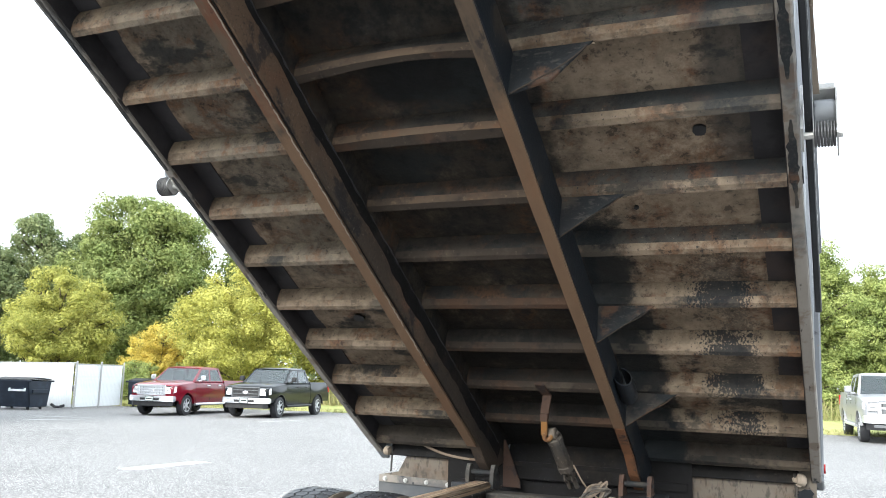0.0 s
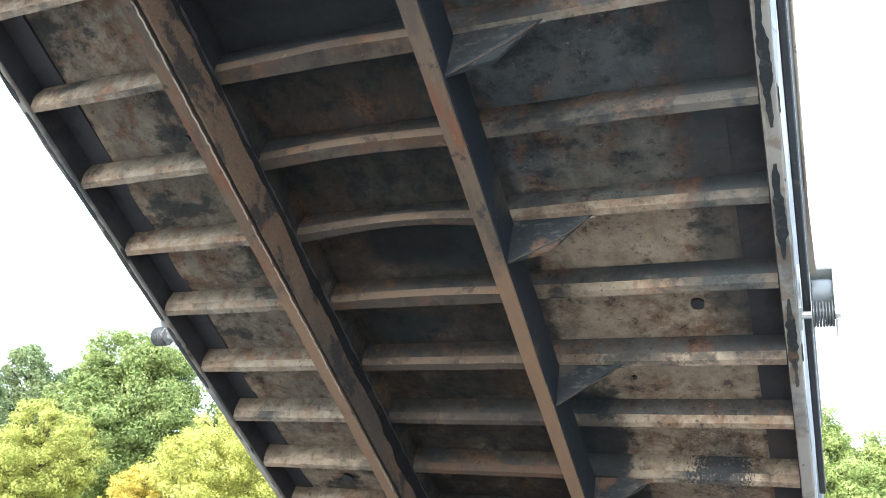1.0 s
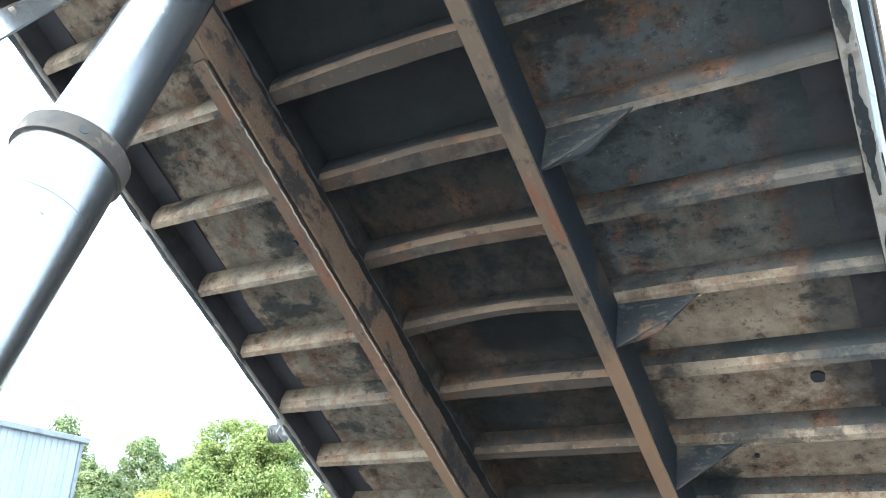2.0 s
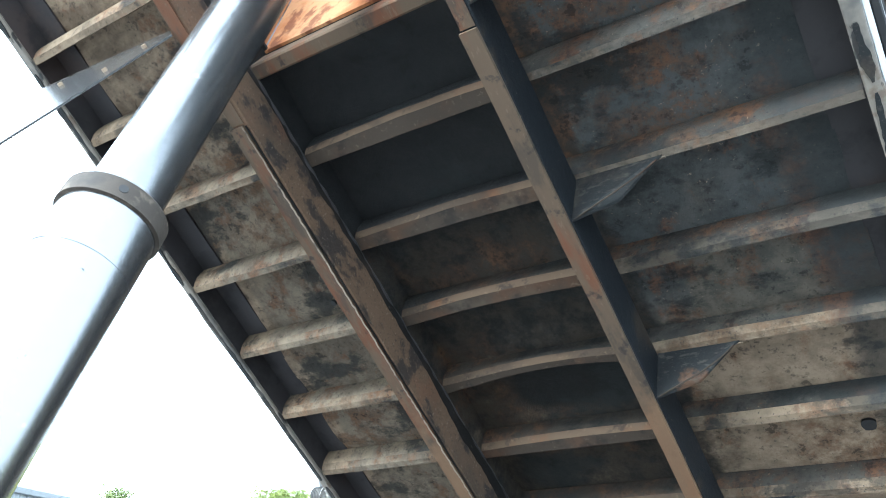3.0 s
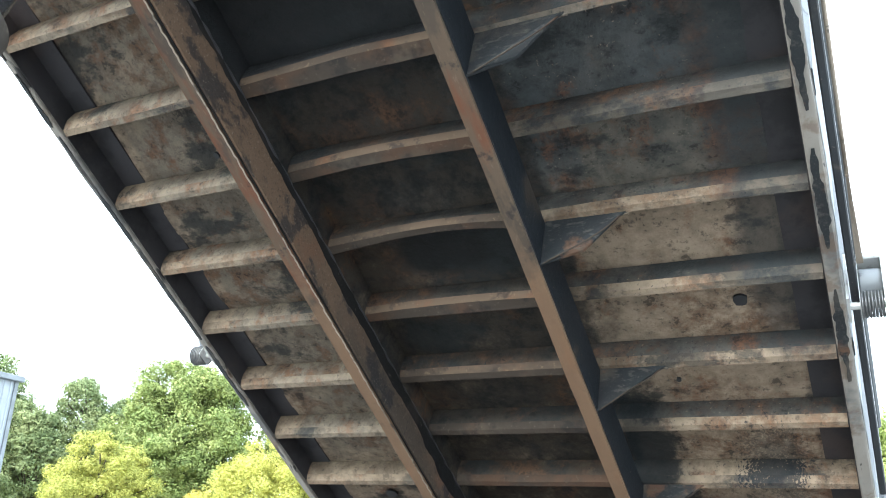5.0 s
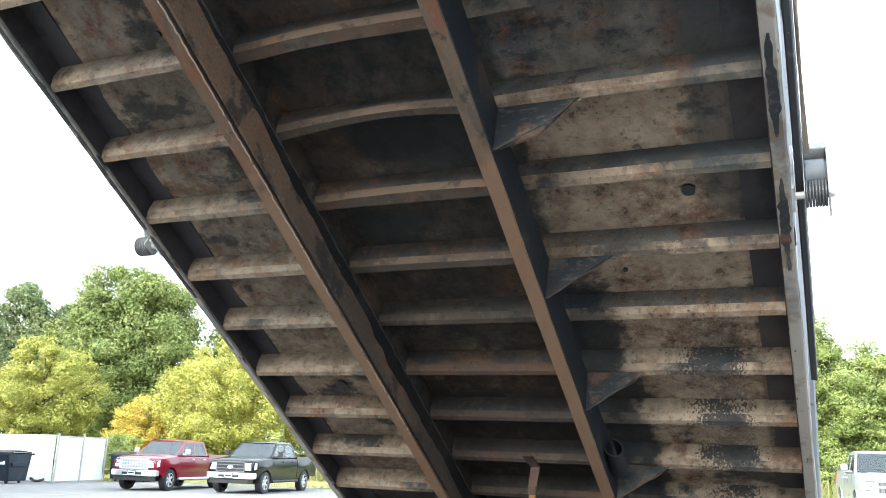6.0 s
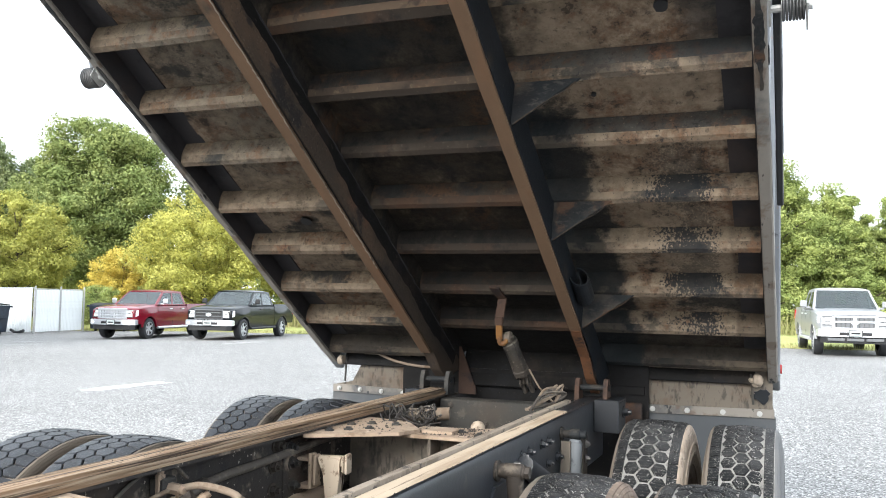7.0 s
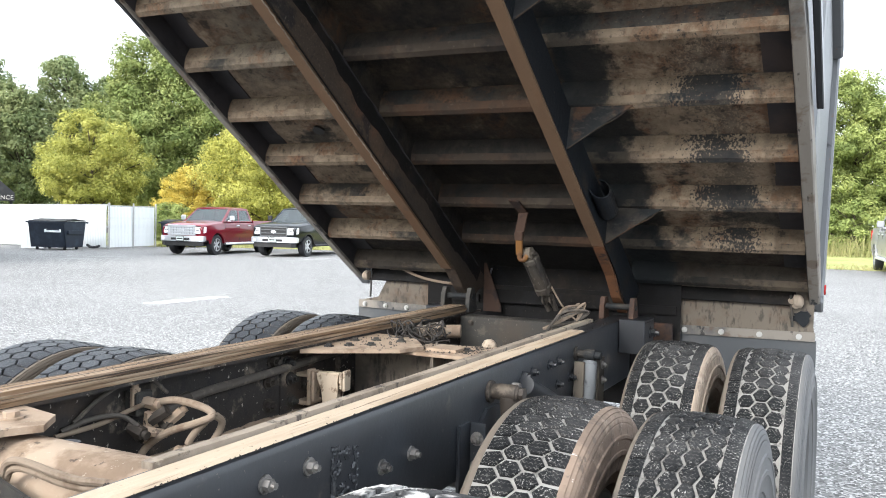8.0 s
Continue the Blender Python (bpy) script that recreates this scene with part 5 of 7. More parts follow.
bm = bmesh.new()
box(bm, 0.440, 0.452, -2.09, -2.02, 0.66, 0.885, 0.002)
box(bm, 0.452, 0.50, -2.025, -2.018, 0.66, 0.885, 0.002)
brk = part("angle_bracket", bm, M_BLACK, truck)
for z in (0.84, 0.76):
    bm = bmesh.new()
    hexbolt(bm, (0.476, -2.026, z), (0, -1, 0), 0.014, 0.012)
    part("bolt", bm, M_BOLT, brk)
bm = bmesh.new()
rod(bm, (0.440, -1.86, 0.945), (0.450, -1.86, 0.945), 0.034, 18)
rings(bm, [((0.448, -1.85, 0.945), (1, 0, 0), 0.024), ((0.465, -1.85, 0.945), (1, 0, 0), 0.024), ((0.468, -1.85, 0.945), (1, 0, 0), 0.026), ((0.525, -1.85, 0.945), (1, 0, 0), 0.026), ((0.528, -1.85, 0.945), (1, 0, 0), 0.022), ((0.535, -1.85, 0.945), (1, 0, 0), 0.022)], 20)
rings(bm, [((0.50, -1.85, 0.935), (0, 0.1, -1), 0.030), ((0.50, -1.84, 0.84), (0, 0.1, -1), 0.024), ((0.50, -1.80, 0.6), (0, 0.1, -1), 0.026)], 16)
tr = part("torque_rod", bm, M_COLLAR, truck, "dusty torque rod with round bushing", True)
bm = bmesh.new()
rod(bm, (0.530, -1.85, 0.945), (0.550, -1.85, 0.945), 0.020, 6)
part("bolt", bm, M_COLLAR, tr)
bm = bmesh.new()
rod(bm, (0.452, -1.70, 0.93), (0.476, -1.70, 0.93), 0.020, 6)
part("bolt", bm, M_BOLT, tr)
bm = bmesh.new()
rings(bm, [((0.462, -1.62, 0.925), (0.1, 1, -0.5), 0.034), ((0.472, -1.40, 0.83), (0.1, 1, -0.5), 0.040)], 16)
part("spring_hanger", bm, M_BLACK, truck, "", True)
bm = bmesh.new()
prism(bm, [(-1.95, 0.70), (-1.95, 0.86), (-1.90, 0.90), (-1.80, 0.90), (-1.78, 0.70)], "x", 0.441, 0.453)
part("hanger_plate", bm, M_BLACK, truck)
shock_y = -1.01
bm = bmesh.new()
rings(bm, [((0.500, shock_y, 0.930), (0, 0.08, 1), 0.020), ((0.500, shock_y - 0.001, 0.920), (0, 0.08, 1), 0.029), ((0.500, shock_y - 0.03, 0.56), (0, 0.08, 1), 0.029)], 20)
shock = part("shock_absorber", bm, M_SHOCK, truck, "grey shock absorber", True)
bm = bmesh.new()
rings(bm, [((0.441, shock_y, 0.950), (1, 0, 0), 0.028), ((0.449, shock_y, 0.950), (1, 0, 0), 0.028), ((0.450, shock_y, 0.950), (1, 0, 0), 0.016), ((0.480, shock_y, 0.950), (1, 0, 0), 0.016), ((0.482, shock_y, 0.950), (1, 0, 0), 0.022), ((0.520, shock_y, 0.950), (1, 0, 0), 0.022), ((0.522, shock_y, 0.950), (1, 0, 0), 0.016), ((0.545, shock_y, 0.950), (1, 0, 0), 0.016)], 14)
part("shock_pin", bm, M_GUSSET, shock)
bm = bmesh.new()
prism(bm, [(shock_y + 0.03, 0.70), (shock_y + 0.05, 0.935), (shock_y + 0.12, 0.93), (shock_y + 0.12, 0.70)], "x", 0.515, 0.525)
part("shock_bracket", bm, M_FLAPSTEEL, shock)
bm = bmesh.new()
prism(bm, [(shock_y - 0.06, 0.66), (shock_y - 0.045, 0.925), (shock_y - 0.028, 0.925), (shock_y - 0.03, 0.66)], "x", 0.452, 0.490)
part("shock_bracket", bm, M_FLAPSTEEL, shock)
for z in (0.90, 0.84):
    bm = bmesh.new()
    hexbolt(bm, (0.525, shock_y + 0.09, z), (1, 0, 0), 0.012, 0.010)
    part("bolt", bm, M_BOLT, shock)


# crumbs of dirt lying on the frame
bm = bmesh.new()
rnd = random.Random(77)


def crumb(x, y, z, r):
    ring = [bm.verts.new((x + r * rnd.uniform(0.7, 1.2) * math.cos(a), y + r * rnd.uniform(0.7, 1.2) * math.sin(a), z)) for a in (0.3, 1.6, 2.8, 4.0, 5.2)]
    tip = bm.verts.new((x + rnd.uniform(-0.3, 0.3) * r, y, z + r * rnd.uniform(0.7, 1.2)))
    for a, b in zip(ring, ring[1:] + ring[:1]):
        bm.faces.new((a, b, tip))


for i in range(420):
    crumb(rnd.choice((0.362, 0.366, 0.424)) + rnd.gauss(0, 0.005), rnd.uniform(-3.3, -0.5), RT + 0.0005, rnd.uniform(0.0015, 0.004))
for i in range(90):
    crumb(rnd.uniform(-0.33, -0.10), rnd.uniform(-1.55, -1.25), CZ + 0.002, rnd.uniform(0.0015, 0.005))
for i in range(320):
    crumb(rnd.uniform(-0.08, 0.33), rnd.uniform(-1.44, -1.22), CZ - 0.013, rnd.uniform(0.002, 0.007))
for i in range(200):
    crumb(rnd.uniform(-0.425, -0.36), rnd.uniform(-3.0, -0.5), LT + 0.0405, rnd.uniform(0.0012, 0.003))
tagged(part("loose_dirt", bm, M_COLLAR, truck), kind="stuff")

# ---- wheels ----
def lathe(bm, prof, seg=48):
    """Revolve (x, r) points round the x axis."""
    rows = [[bm.verts.new((x, r * math.cos(2 * math.pi * i / seg), r * math.sin(2 * math.pi * i / seg))) for i in range(seg)] for x, r in prof]
    for a, b in zip(rows[:-1], rows[1:]):
        for i in range(seg):
            bm.faces.new((a[i], a[(i + 1) % seg], b[(i + 1) % seg], b[i]))


def hex_tread(bm, R, cols, half, n, depth=0.013, gap_x=0.86, gap_a=0.86, seed=1, flat=False):
    """Six-sided tread blocks round the tyre, chamfered and a little worn."""
    cw = 2 * half / cols
    dth = 2 * math.pi / n
    r = random.Random(seed)
    for c in range(cols):
        xc = -half + cw * (c + 0.5)
        for k in range(n):
            th = (k + 0.5 * (c % 2)) * dth
            hx, ha = cw * 0.66 * gap_x, dth * 0.5 * gap_a
            sink = r.uniform(0, 0.0012)
            top, rim, low = [], [], []
            for dx, da in ((-hx, 0), (-hx * 0.48, ha), (hx * 0.48, ha), (hx, 0), (hx * 0.48, -ha), (-hx * 0.48, -ha)):
                if flat and ((c == 0 and dx < 0) or (c == cols - 1 and dx > 0)):
                    dx = math.copysign(half - abs(xc), dx)
                jx, ja = r.uniform(-0.0012, 0.0012), r.uniform(-0.0026, 0.0026)
                for ring, k1, drop in ((top, 0.90, sink), (rim, 0.985, sink + 0.0022), (low, 1.05, depth)):
                    x = xc + dx * k1 + jx
                    rr = R - 0.010 * min(1.0, abs(x) / half) ** 4 - drop
                    ring.append(bm.verts.new((x, rr * math.cos(th + da * k1 + ja), rr * math.sin(th + da * k1 + ja))))
            bm.faces.new(top)
            for p, q in ((top, rim), (rim, low)):
                for i in range(6):
                    bm.faces.new((p[i], p[(i + 1) % 6], q[(i + 1) % 6], q[i]))


def shoulder(bm, R, x0, x1, n, depth=0.014):
    """Shoulder lugs at the edge of the tread."""
    dth = 2 * math.pi / n
    for k in range(n):
        th, ha = k * dth, dth * 0.46
        top, low = [], []
        for x, da in ((x0, -ha), ((x0 + x1) / 2, -ha * 0.94), (x1, -ha), (x1, ha), ((x0 + x1) / 2, ha * 1.04), (x0, ha)):
            r = R - (0.012 if abs(x) > 0.11 else 0.004)
            top.append(bm.verts.new((x, r * math.cos(th + da), r * math.sin(th + da))))
            low.append(bm.verts.new((x, (r - depth) * math.cos(th + da), (r - depth) * math.sin(th + da))))
        bm.faces.new(top)
        for i in range(6):
            bm.faces.new((top[i], top[(i + 1) % 6], low[(i + 1) % 6], low[i]))


def build_wheel(R, style, sidewall, rubber=None, inner=None, hw=0.114, groove=None):
    """A truck wheel with its axle along x: tyre (tread, carcass) and rim. hw is half the tread's width."""
    w = new("wheel")
    w.parent = truck
    bm = bmesh.new()
    b = R - 0.012
    k = hw / 0.118
    prof = [(0.085, R * 0.56), (0.120, R * 0.60), (0.130, R * 0.66), (0.134, R * 0.665), (0.136, R * 0.70), (0.141, R * 0.74), (0.1435, R * 0.745), (0.1435, R * 0.765), (0.141, R * 0.77), (0.141, R * 0.82), (0.1435, R * 0.825), (0.143, R * 0.84), (0.139, R * 0.845), (0.136, b - 0.052)]
    # rounded shoulder with fine moulded rings
    for i in range(10, -1, -1):
        a = math.pi / 2 * i / 10
        x, r = hw + (0.136 - hw) * math.sin(a), b - 0.046 * (1 - math.cos(a))
        prof.append((x, r))
        if i in (9, 7, 5, 3):
            prof += [(x - 0.0004, r + 0.0006), (x - 0.0034, r - 0.0010), (x - 0.0010, r + 0.0024)]
    lathe(bm, list(reversed(prof)), 64)
    part("tyre", bm, sidewall, w, "", True)
    bm = bmesh.new()
    lathe(bm, [(-x, r) for x, r in prof], 64)
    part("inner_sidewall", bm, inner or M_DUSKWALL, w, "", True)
    bm = bmesh.new()
    lathe(bm, [(-hw - 0.0005, b - 0.001), (-0.05, b + 0.003), (0.05, b + 0.003), (hw + 0.0005, b - 0.001)], 64)
    part("tread_base", bm, groove or M_GROOVE, w, "", True)
    bm = bmesh.new()
    if style == "hex":
        hex_tread(bm, R, 3, 0.082 * k, 50, 0.007, 0.84, 0.84, 2)
        shoulder(bm, R, -0.122 * k, -0.084 * k, 50, 0.009)
        shoulder(bm, R, 0.084 * k, 0.122 * k, 50, 0.009)
    elif style == "lug":
        hex_tread(bm, R, 4, hw, 64, 0.008, 0.86, 0.80, 3, True)
    elif style == "fine":
        hex_tread(bm, R, 4, hw, 58, 0.008, 0.94, 0.94, 6, True)
    elif style == "hexrib":
        hex_tread(bm, R, 3, 0.076 * k, 54, 0.006, 0.86, 0.86, 4)
        lathe(bm, [(0.080 * k, R - 0.014), (0.081 * k, R - 0.002), (0.112 * k, R - 0.008), (0.124 * k, R - 0.028)], 64)
        shoulder(bm, R, -0.120 * k, -0.079 * k, 54, 0.007)
    else:
        hex_tread(bm, R, 4, 0.081 * k, 58, 0.006, 0.82, 0.94, 5)
        lathe(bm, [(0.082 * k, R - 0.014), (0.083 * k, R - 0.002), (0.112 * k, R - 0.008), (0.124 * k, R - 0.028)], 64)
        shoulder(bm, R, -0.120 * k, -0.083 * k, 58, 0.007)
    part("tread", bm, rubber or M_TYRE, w)
    bm = bmesh.new()
    lathe(bm, [(0.088, R * 0.57), (0.095, R * 0.545), (0.070, R * 0.53), (0.040, R * 0.50), (0.030, R * 0.42), (0.020, R * 0.36), (0.022, R * 0.26), (0.060, R * 0.22), (0.062, 0.02)], 40)
    lathe(bm, [(-0.088, R * 0.57), (-0.095, R * 0.545), (-0.060, R * 0.53), (0.0, R * 0.50), (0.010, R * 0.36), (0.010, 0.02)], 40)
    part("rim", bm, M_GALV, w, "dusty grey steel rim", True)
    return w


M_DUSTYTREAD = layered("chalky_black_tread", (0.035, 0.035, 0.036), [((0.56, 0.55, 0.53), 7.0, 0.46, 0.54, 0.9, None), ((0.03, 0.03, 0.03), 34.0, 0.56, 0.63, 0.8, None)], 0.9, 0.0, 70.0, 0.5)
FLIP = Matrix.Rotation(math.pi, 4, 'Z')
wheel_hex = build_wheel(0.51, "hex", M_SIDEWALL)
wheel_lug = build_wheel(0.51, "lug", M_BROWNWALL, hw=0.100)
wheel_out = build_wheel(0.51, "hexrib", M_GREYRUB)
wheel_rib = build_wheel(0.51, "rib", M_GREYRUB)
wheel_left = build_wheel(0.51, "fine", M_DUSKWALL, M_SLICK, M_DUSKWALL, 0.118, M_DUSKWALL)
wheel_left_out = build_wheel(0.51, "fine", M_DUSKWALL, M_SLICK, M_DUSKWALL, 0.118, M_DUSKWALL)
wheel_small = build_wheel(0.40, "rib", M_GREYRUB, M_DUSTYTREAD)


def put_wheel(w, x, y, z, first=False, flip=False):
    m = Matrix.Translation((x, y, z)) @ (FLIP if flip else Matrix.Identity(4)) @ Matrix.Rotation(x * 7 + y * 3, 4, 'X')
    if first:
        w.matrix_basis = m
    else:
        copy_thing(w, m)


AX_R, AX_F = -0.88, -2.17
put_wheel(wheel_hex, 0.815, AX_R, 0.503, True)
put_wheel(wheel_out, 1.155, AX_R, 0.503, True)
put_wheel(wheel_lug, 0.776, AX_F, 0.503, True)
put_wheel(wheel_rib, 1.120, AX_F, 0.503, True)
put_wheel(wheel_small, 0.95, -3.30, 0.702, True)
for y in (AX_R, AX_F):
    put_wheel(wheel_left, -0.735 if y > -1.5 else -0.77, y, 0.497, y == AX_R, True)
    put_wheel(wheel_left_out, -1.060 if y > -1.5 else -1.095, y, 0.494, y == AX_R, True)
put_wheel(wheel_small, -0.95, -3.30, 0.702, False, True)
for y in (AX_R, AX_F):
    bm = bmesh.new()
    rod(bm, (-1.2, y, 0.50), (1.2, y, 0.505), 0.075, 16)
    rings(bm, [((-0.25, y, 0.5), (1, 0, 0), 0.08), ((-0.14, y, 0.5), (1, 0, 0), 0.2), ((0.14, y, 0.5), (1, 0, 0), 0.2), ((0.25, y, 0.5), (1, 0, 0), 0.08)], 20)
    part("axle", bm, M_BLACK, truck, "", True)
bm = bmesh.new()
rod(bm, (-0.95, -3.30, 0.702), (0.95, -3.30, 0.702), 0.055, 14)
part("axle", bm, M_BLACK, truck, "", True)


# ---- mud flaps ----
def mud_flap(s, x0, x1, cut, gap):
    bm = bmesh.new()
    prism(bm, [(s * x0, 0.965), (s * (x0 + 0.005), 1.19), (s * (x1 - cut), 1.19), (s * (x1 - cut + 0.005), 1.13), (s * (x1 - cut * 0.62), 1.0), (s * x1, 0.975)], "y", 0.085, 0.091)
    fl = part("mud_flap", bm, M_FLAPSTEEL, truck, "steel flap hanger with black rubber mud flap")
    bm = bmesh.new()
    prism(bm, [(s * (x0 - 0.01), 0.925), (s * (x0 - 0.01), 0.968), (s * (x1 + 0.004), 0.978), (s * (x1 + 0.004), 0.935)], "y", 0.077, 0.085)
    part("clamp_strip", bm, M_RAIL, fl, "dusty steel clamp strip")
    for k in range(4):
        bm = bmesh.new()
        rod(bm, (s * (x0 + 0.04 + k * gap), 0.077, 0.947 + k * 0.0025), (s * (x0 + 0.04 + k * gap), 0.068, 0.947 + k * 0.0025), 0.014, 8)
        rod(bm, (s * (x0 + 0.04 + k * gap), 0.070, 0.947 + k * 0.0025), (s * (x0 + 0.04 + k * gap), 0.060, 0.947 + k * 0.0025), 0.008, 6)
        part("bolt", bm, M_GALV, fl)
    bm = bmesh.new()
    n = 8
    rows = []
    for i in range(n + 1):
        z = 0.94 - 0.66 * i / n
        y = 0.088 + 0.03 * (i / n) ** 2
        rows.append([bm.verts.new((s * (x0 - 0.005), y, z)), bm.verts.new((s * (x1 + 0.01), y, z))])
    fs = [bm.faces.new((a[0], a[1], b[1], b[0])) for a, b in zip(rows[:-1], rows[1:])]
    ext = bmesh.ops.extrude_face_region(bm, geom=fs)
    bmesh.ops.translate(bm, verts=[g for g in ext["geom"] if isinstance(g, bmesh.types.BMVert)], vec=(0, 0.010, 0))
    part("rubber_flap", bm, M_FLAPRUB, fl)
    # pale knuckle with its drop rod, torn rubber at the outer corner
    bm = bmesh.new()
    rings(bm, [((s * 1.150, 0.05, 1.125), (1, 0, 0), 0.014), ((s * 1.156, 0.05, 1.125), (1, 0, 0), 0.028), ((s * 1.176, 0.05, 1.125), (1, 0, 0), 0.030), ((s * 1.190, 0.05, 1.122), (1, 0, 0), 0.024), ((s * 1.198, 0.05, 1.120), (1, 0, 0), 0.012)], 14)
    part("knuckle", bm, M_EDGE, fl, "dusty pale pivot knob", True)
    bm = bmesh.new()
    rod(bm, (s * 1.140, 0.055, 1.150), (s * 1.150, 0.060, 1.0), 0.006, 8)
    part("drop_rod", bm, M_BEAM, fl)
    if s > 0:
        r = random.Random(21)
        for cx, cz, rr in ((1.146, 1.118, 0.016), (1.172, 1.108, 0.019), (1.160, 1.098, 0.014)):
            bm = bmesh.new()
            rings(bm, [((cx - rr, 0.058, cz), (1, 0, 0.3), rr * 0.5), ((cx - rr * 0.4, 0.058, cz), (1, 0, 0.3), rr), ((cx + rr * 0.4, 0.058, cz), (1, 0, 0.3), rr), ((cx + rr, 0.058, cz), (1, 0, 0.3), rr * 0.5)], 8)
            part("chain_link", bm, M_EDGE, fl, "", True)
        pts = [(1.190 + 0.040 * (1 + r.uniform(-0.35, 0.35)) * math.cos(6.283 * i / 18), 1.045 + 0.036 * (1 + r.uniform(-0.4, 0.4)) * math.sin(6.283 * i / 18)) for i in range(18)]
        bm = bmesh.new()
        prism(bm, pts, "y", 0.070, 0.080)
        part("torn_rubber", bm, M_SILL_R, fl, "torn black rubber corner")


mud_flap(1, 0.615, 1.245, 0.008, 0.175)
mud_flap(-1, 0.735, 1.235, 0.20, 0.140)
bm = bmesh.new()
hose(bm, [(-0.95, 0.05, 1.18), (-0.8, 0.04, 1.13), (-0.62, 0.02, 1.11), (-0.5, 0.0, 1.12)], 0.008, 6, 5)
part("air_line", bm, M_HOSE, truck)
# dark plates added to close the gap behind the hinge, for its shade
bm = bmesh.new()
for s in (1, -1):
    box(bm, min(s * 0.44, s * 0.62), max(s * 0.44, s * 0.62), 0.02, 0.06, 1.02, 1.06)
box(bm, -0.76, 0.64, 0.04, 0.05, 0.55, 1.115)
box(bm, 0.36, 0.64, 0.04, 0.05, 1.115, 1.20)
part("rear_plate", bm, M_DEEP, truck, "dark plate closing the shaded gap behind the hinge beam")
bm = bmesh.new()
prism(bm, [(-0.396, 1.235), (-0.385, 1.235), (-0.292, 1.0), (-0.292, 0.975), (-0.396, 0.975)], "y", -0.012, -0.002)
part("sill_gusset", bm, M_HOOKB, truck, "dark brown triangular sill plate")
bm = bmesh.new()
box(bm, 0.50, 0.615, -0.02, 0.0, 0.72, 0.98, 0.003)
part("brown_plate", bm, M_HOOKB, truck)
# near-black panels in place of the unlit void behind the last members
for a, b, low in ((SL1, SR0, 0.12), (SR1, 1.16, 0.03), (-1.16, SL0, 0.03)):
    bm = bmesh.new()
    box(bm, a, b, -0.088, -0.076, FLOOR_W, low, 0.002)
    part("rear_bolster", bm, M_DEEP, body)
for x, v, r in ((0.947, 2.199, 0.024), (-0.868, 1.137, 0.028), (0.669, 1.837, 0.009), (0.99, 1.95, 0.02), (-0.72, 3.1, 0.012)):
    bm = bmesh.new()
    n = 14
    prism(bm, [(x + r * (1 + 0.25 * noise.noise((i * 0.9, x * 5, 0))) * math.cos(6.283 * i / n), v + r * (1 + 0.25 * noise.noise((i * 0.9, x * 5, 3))) * math.sin(6.283 * i / n)) for i in range(n)], "z", -0.100, -0.0905)
    part("rust_hole", bm, M_RUBBER, body)

# ---- parking lot: grass, markings ----
M_GRASS = layered("mown_grass", (0.25, 0.272, 0.085),
                  [((0.34, 0.335, 0.12), 0.5, 0.42, 0.62, 0.8, None), ((0.15, 0.20, 0.05), 3.0, 0.5, 0.66, 0.6, None), ((0.42, 0.38, 0.16), 9.0, 0.56, 0.68, 0.6, None)], 0.95, 0.0, 30.0, 0.8)
M_PAINT = layered("worn_white_road_paint", (0.62, 0.62, 0.60), [((0.26, 0.26, 0.26), 7.0, 0.46, 0.58, 0.8, None), ((0.24, 0.24, 0.24), 50.0, 0.50, 0.58, 0.7, None)], 0.85, 0.0, 60.0, 0.3)
M_BLADE = layered("grass_blades", (0.22, 0.225, 0.085), [((0.36, 0.31, 0.15), 0.8, 0.42, 0.62, 0.8, None)], 0.9, 0.0, 20.0, 0.1)
EDGE = [(60.0, 24.0), (20.0, 25.2), (2.0, 26.4), (-10.0, 28.3), (-21.0, 29.8), (-26.5, 29.6), (-29.5, 28.5), (-30.5, 28.2), (-60.0, 28.2)]


def edge_y(x):
    for (xa, ya), (xb, yb) in zip(EDGE[:-1], EDGE[1:]):
        if xb <= x <= xa:
            return ya + (yb - ya) * (x - xa) / (xb - xa)
    return EDGE[-1][1]


bm = bmesh.new()
fine = []
x = 60.0
while x > -60:
    y = edge_y(x) + 0.18 * noise.noise((x * 0.9, 0, 0)) + 0.1 * noise.noise((x * 3, 4, 0))
    fine.append((x, y))
    x -= 0.4
near = [bm.verts.new((x, y, ground_z(x, y) + 0.012)) for x, y in fine]
mid = [bm.verts.new((x, y + 14, ground_z(x, y + 14) + 0.16)) for x, y in fine]
far = [bm.verts.new((x * 3, 190.0, ground_z(x * 3, 190.0) + 0.3)) for x, y in fine]
for a, b in ((near, mid), (mid, far)):
    for i in range(len(a) - 1):
        bm.faces.new((a[i], a[i + 1], b[i + 1], b[i]))
tagged(part("lawn", bm, M_GRASS), "yellow-green mown grass beyond the parking lot", "lawn", "", "structure")


def scatter(name, label, category, mat, items, kind="stuff"):
    """Many small four-sided blades or leaves as one mesh; items are (4, 3) arrays."""
    v = np.concatenate(items).reshape(-1, 3)
    n = len(v) // 4
    me = bpy.data.meshes.new(name)
    me.vertices.add(4 * n)
    me.vertices.foreach_set("co", v.astype(np.float32).ravel())
    me.loops.add(4 * n)
    me.loops.foreach_set("vertex_index", np.arange(4 * n, dtype=np.int32))
    me.polygons.add(n)
    me.polygons.foreach_set("loop_start", np.arange(0, 4 * n, 4, dtype=np.int32))
    me.update(calc_edges=True)
    me.validate()
    me.materials.append(mat)
    ob = new(name, me)
    return tagged(ob, label, category, "", kind) if label else ob


rng = np.random.default_rng(4)


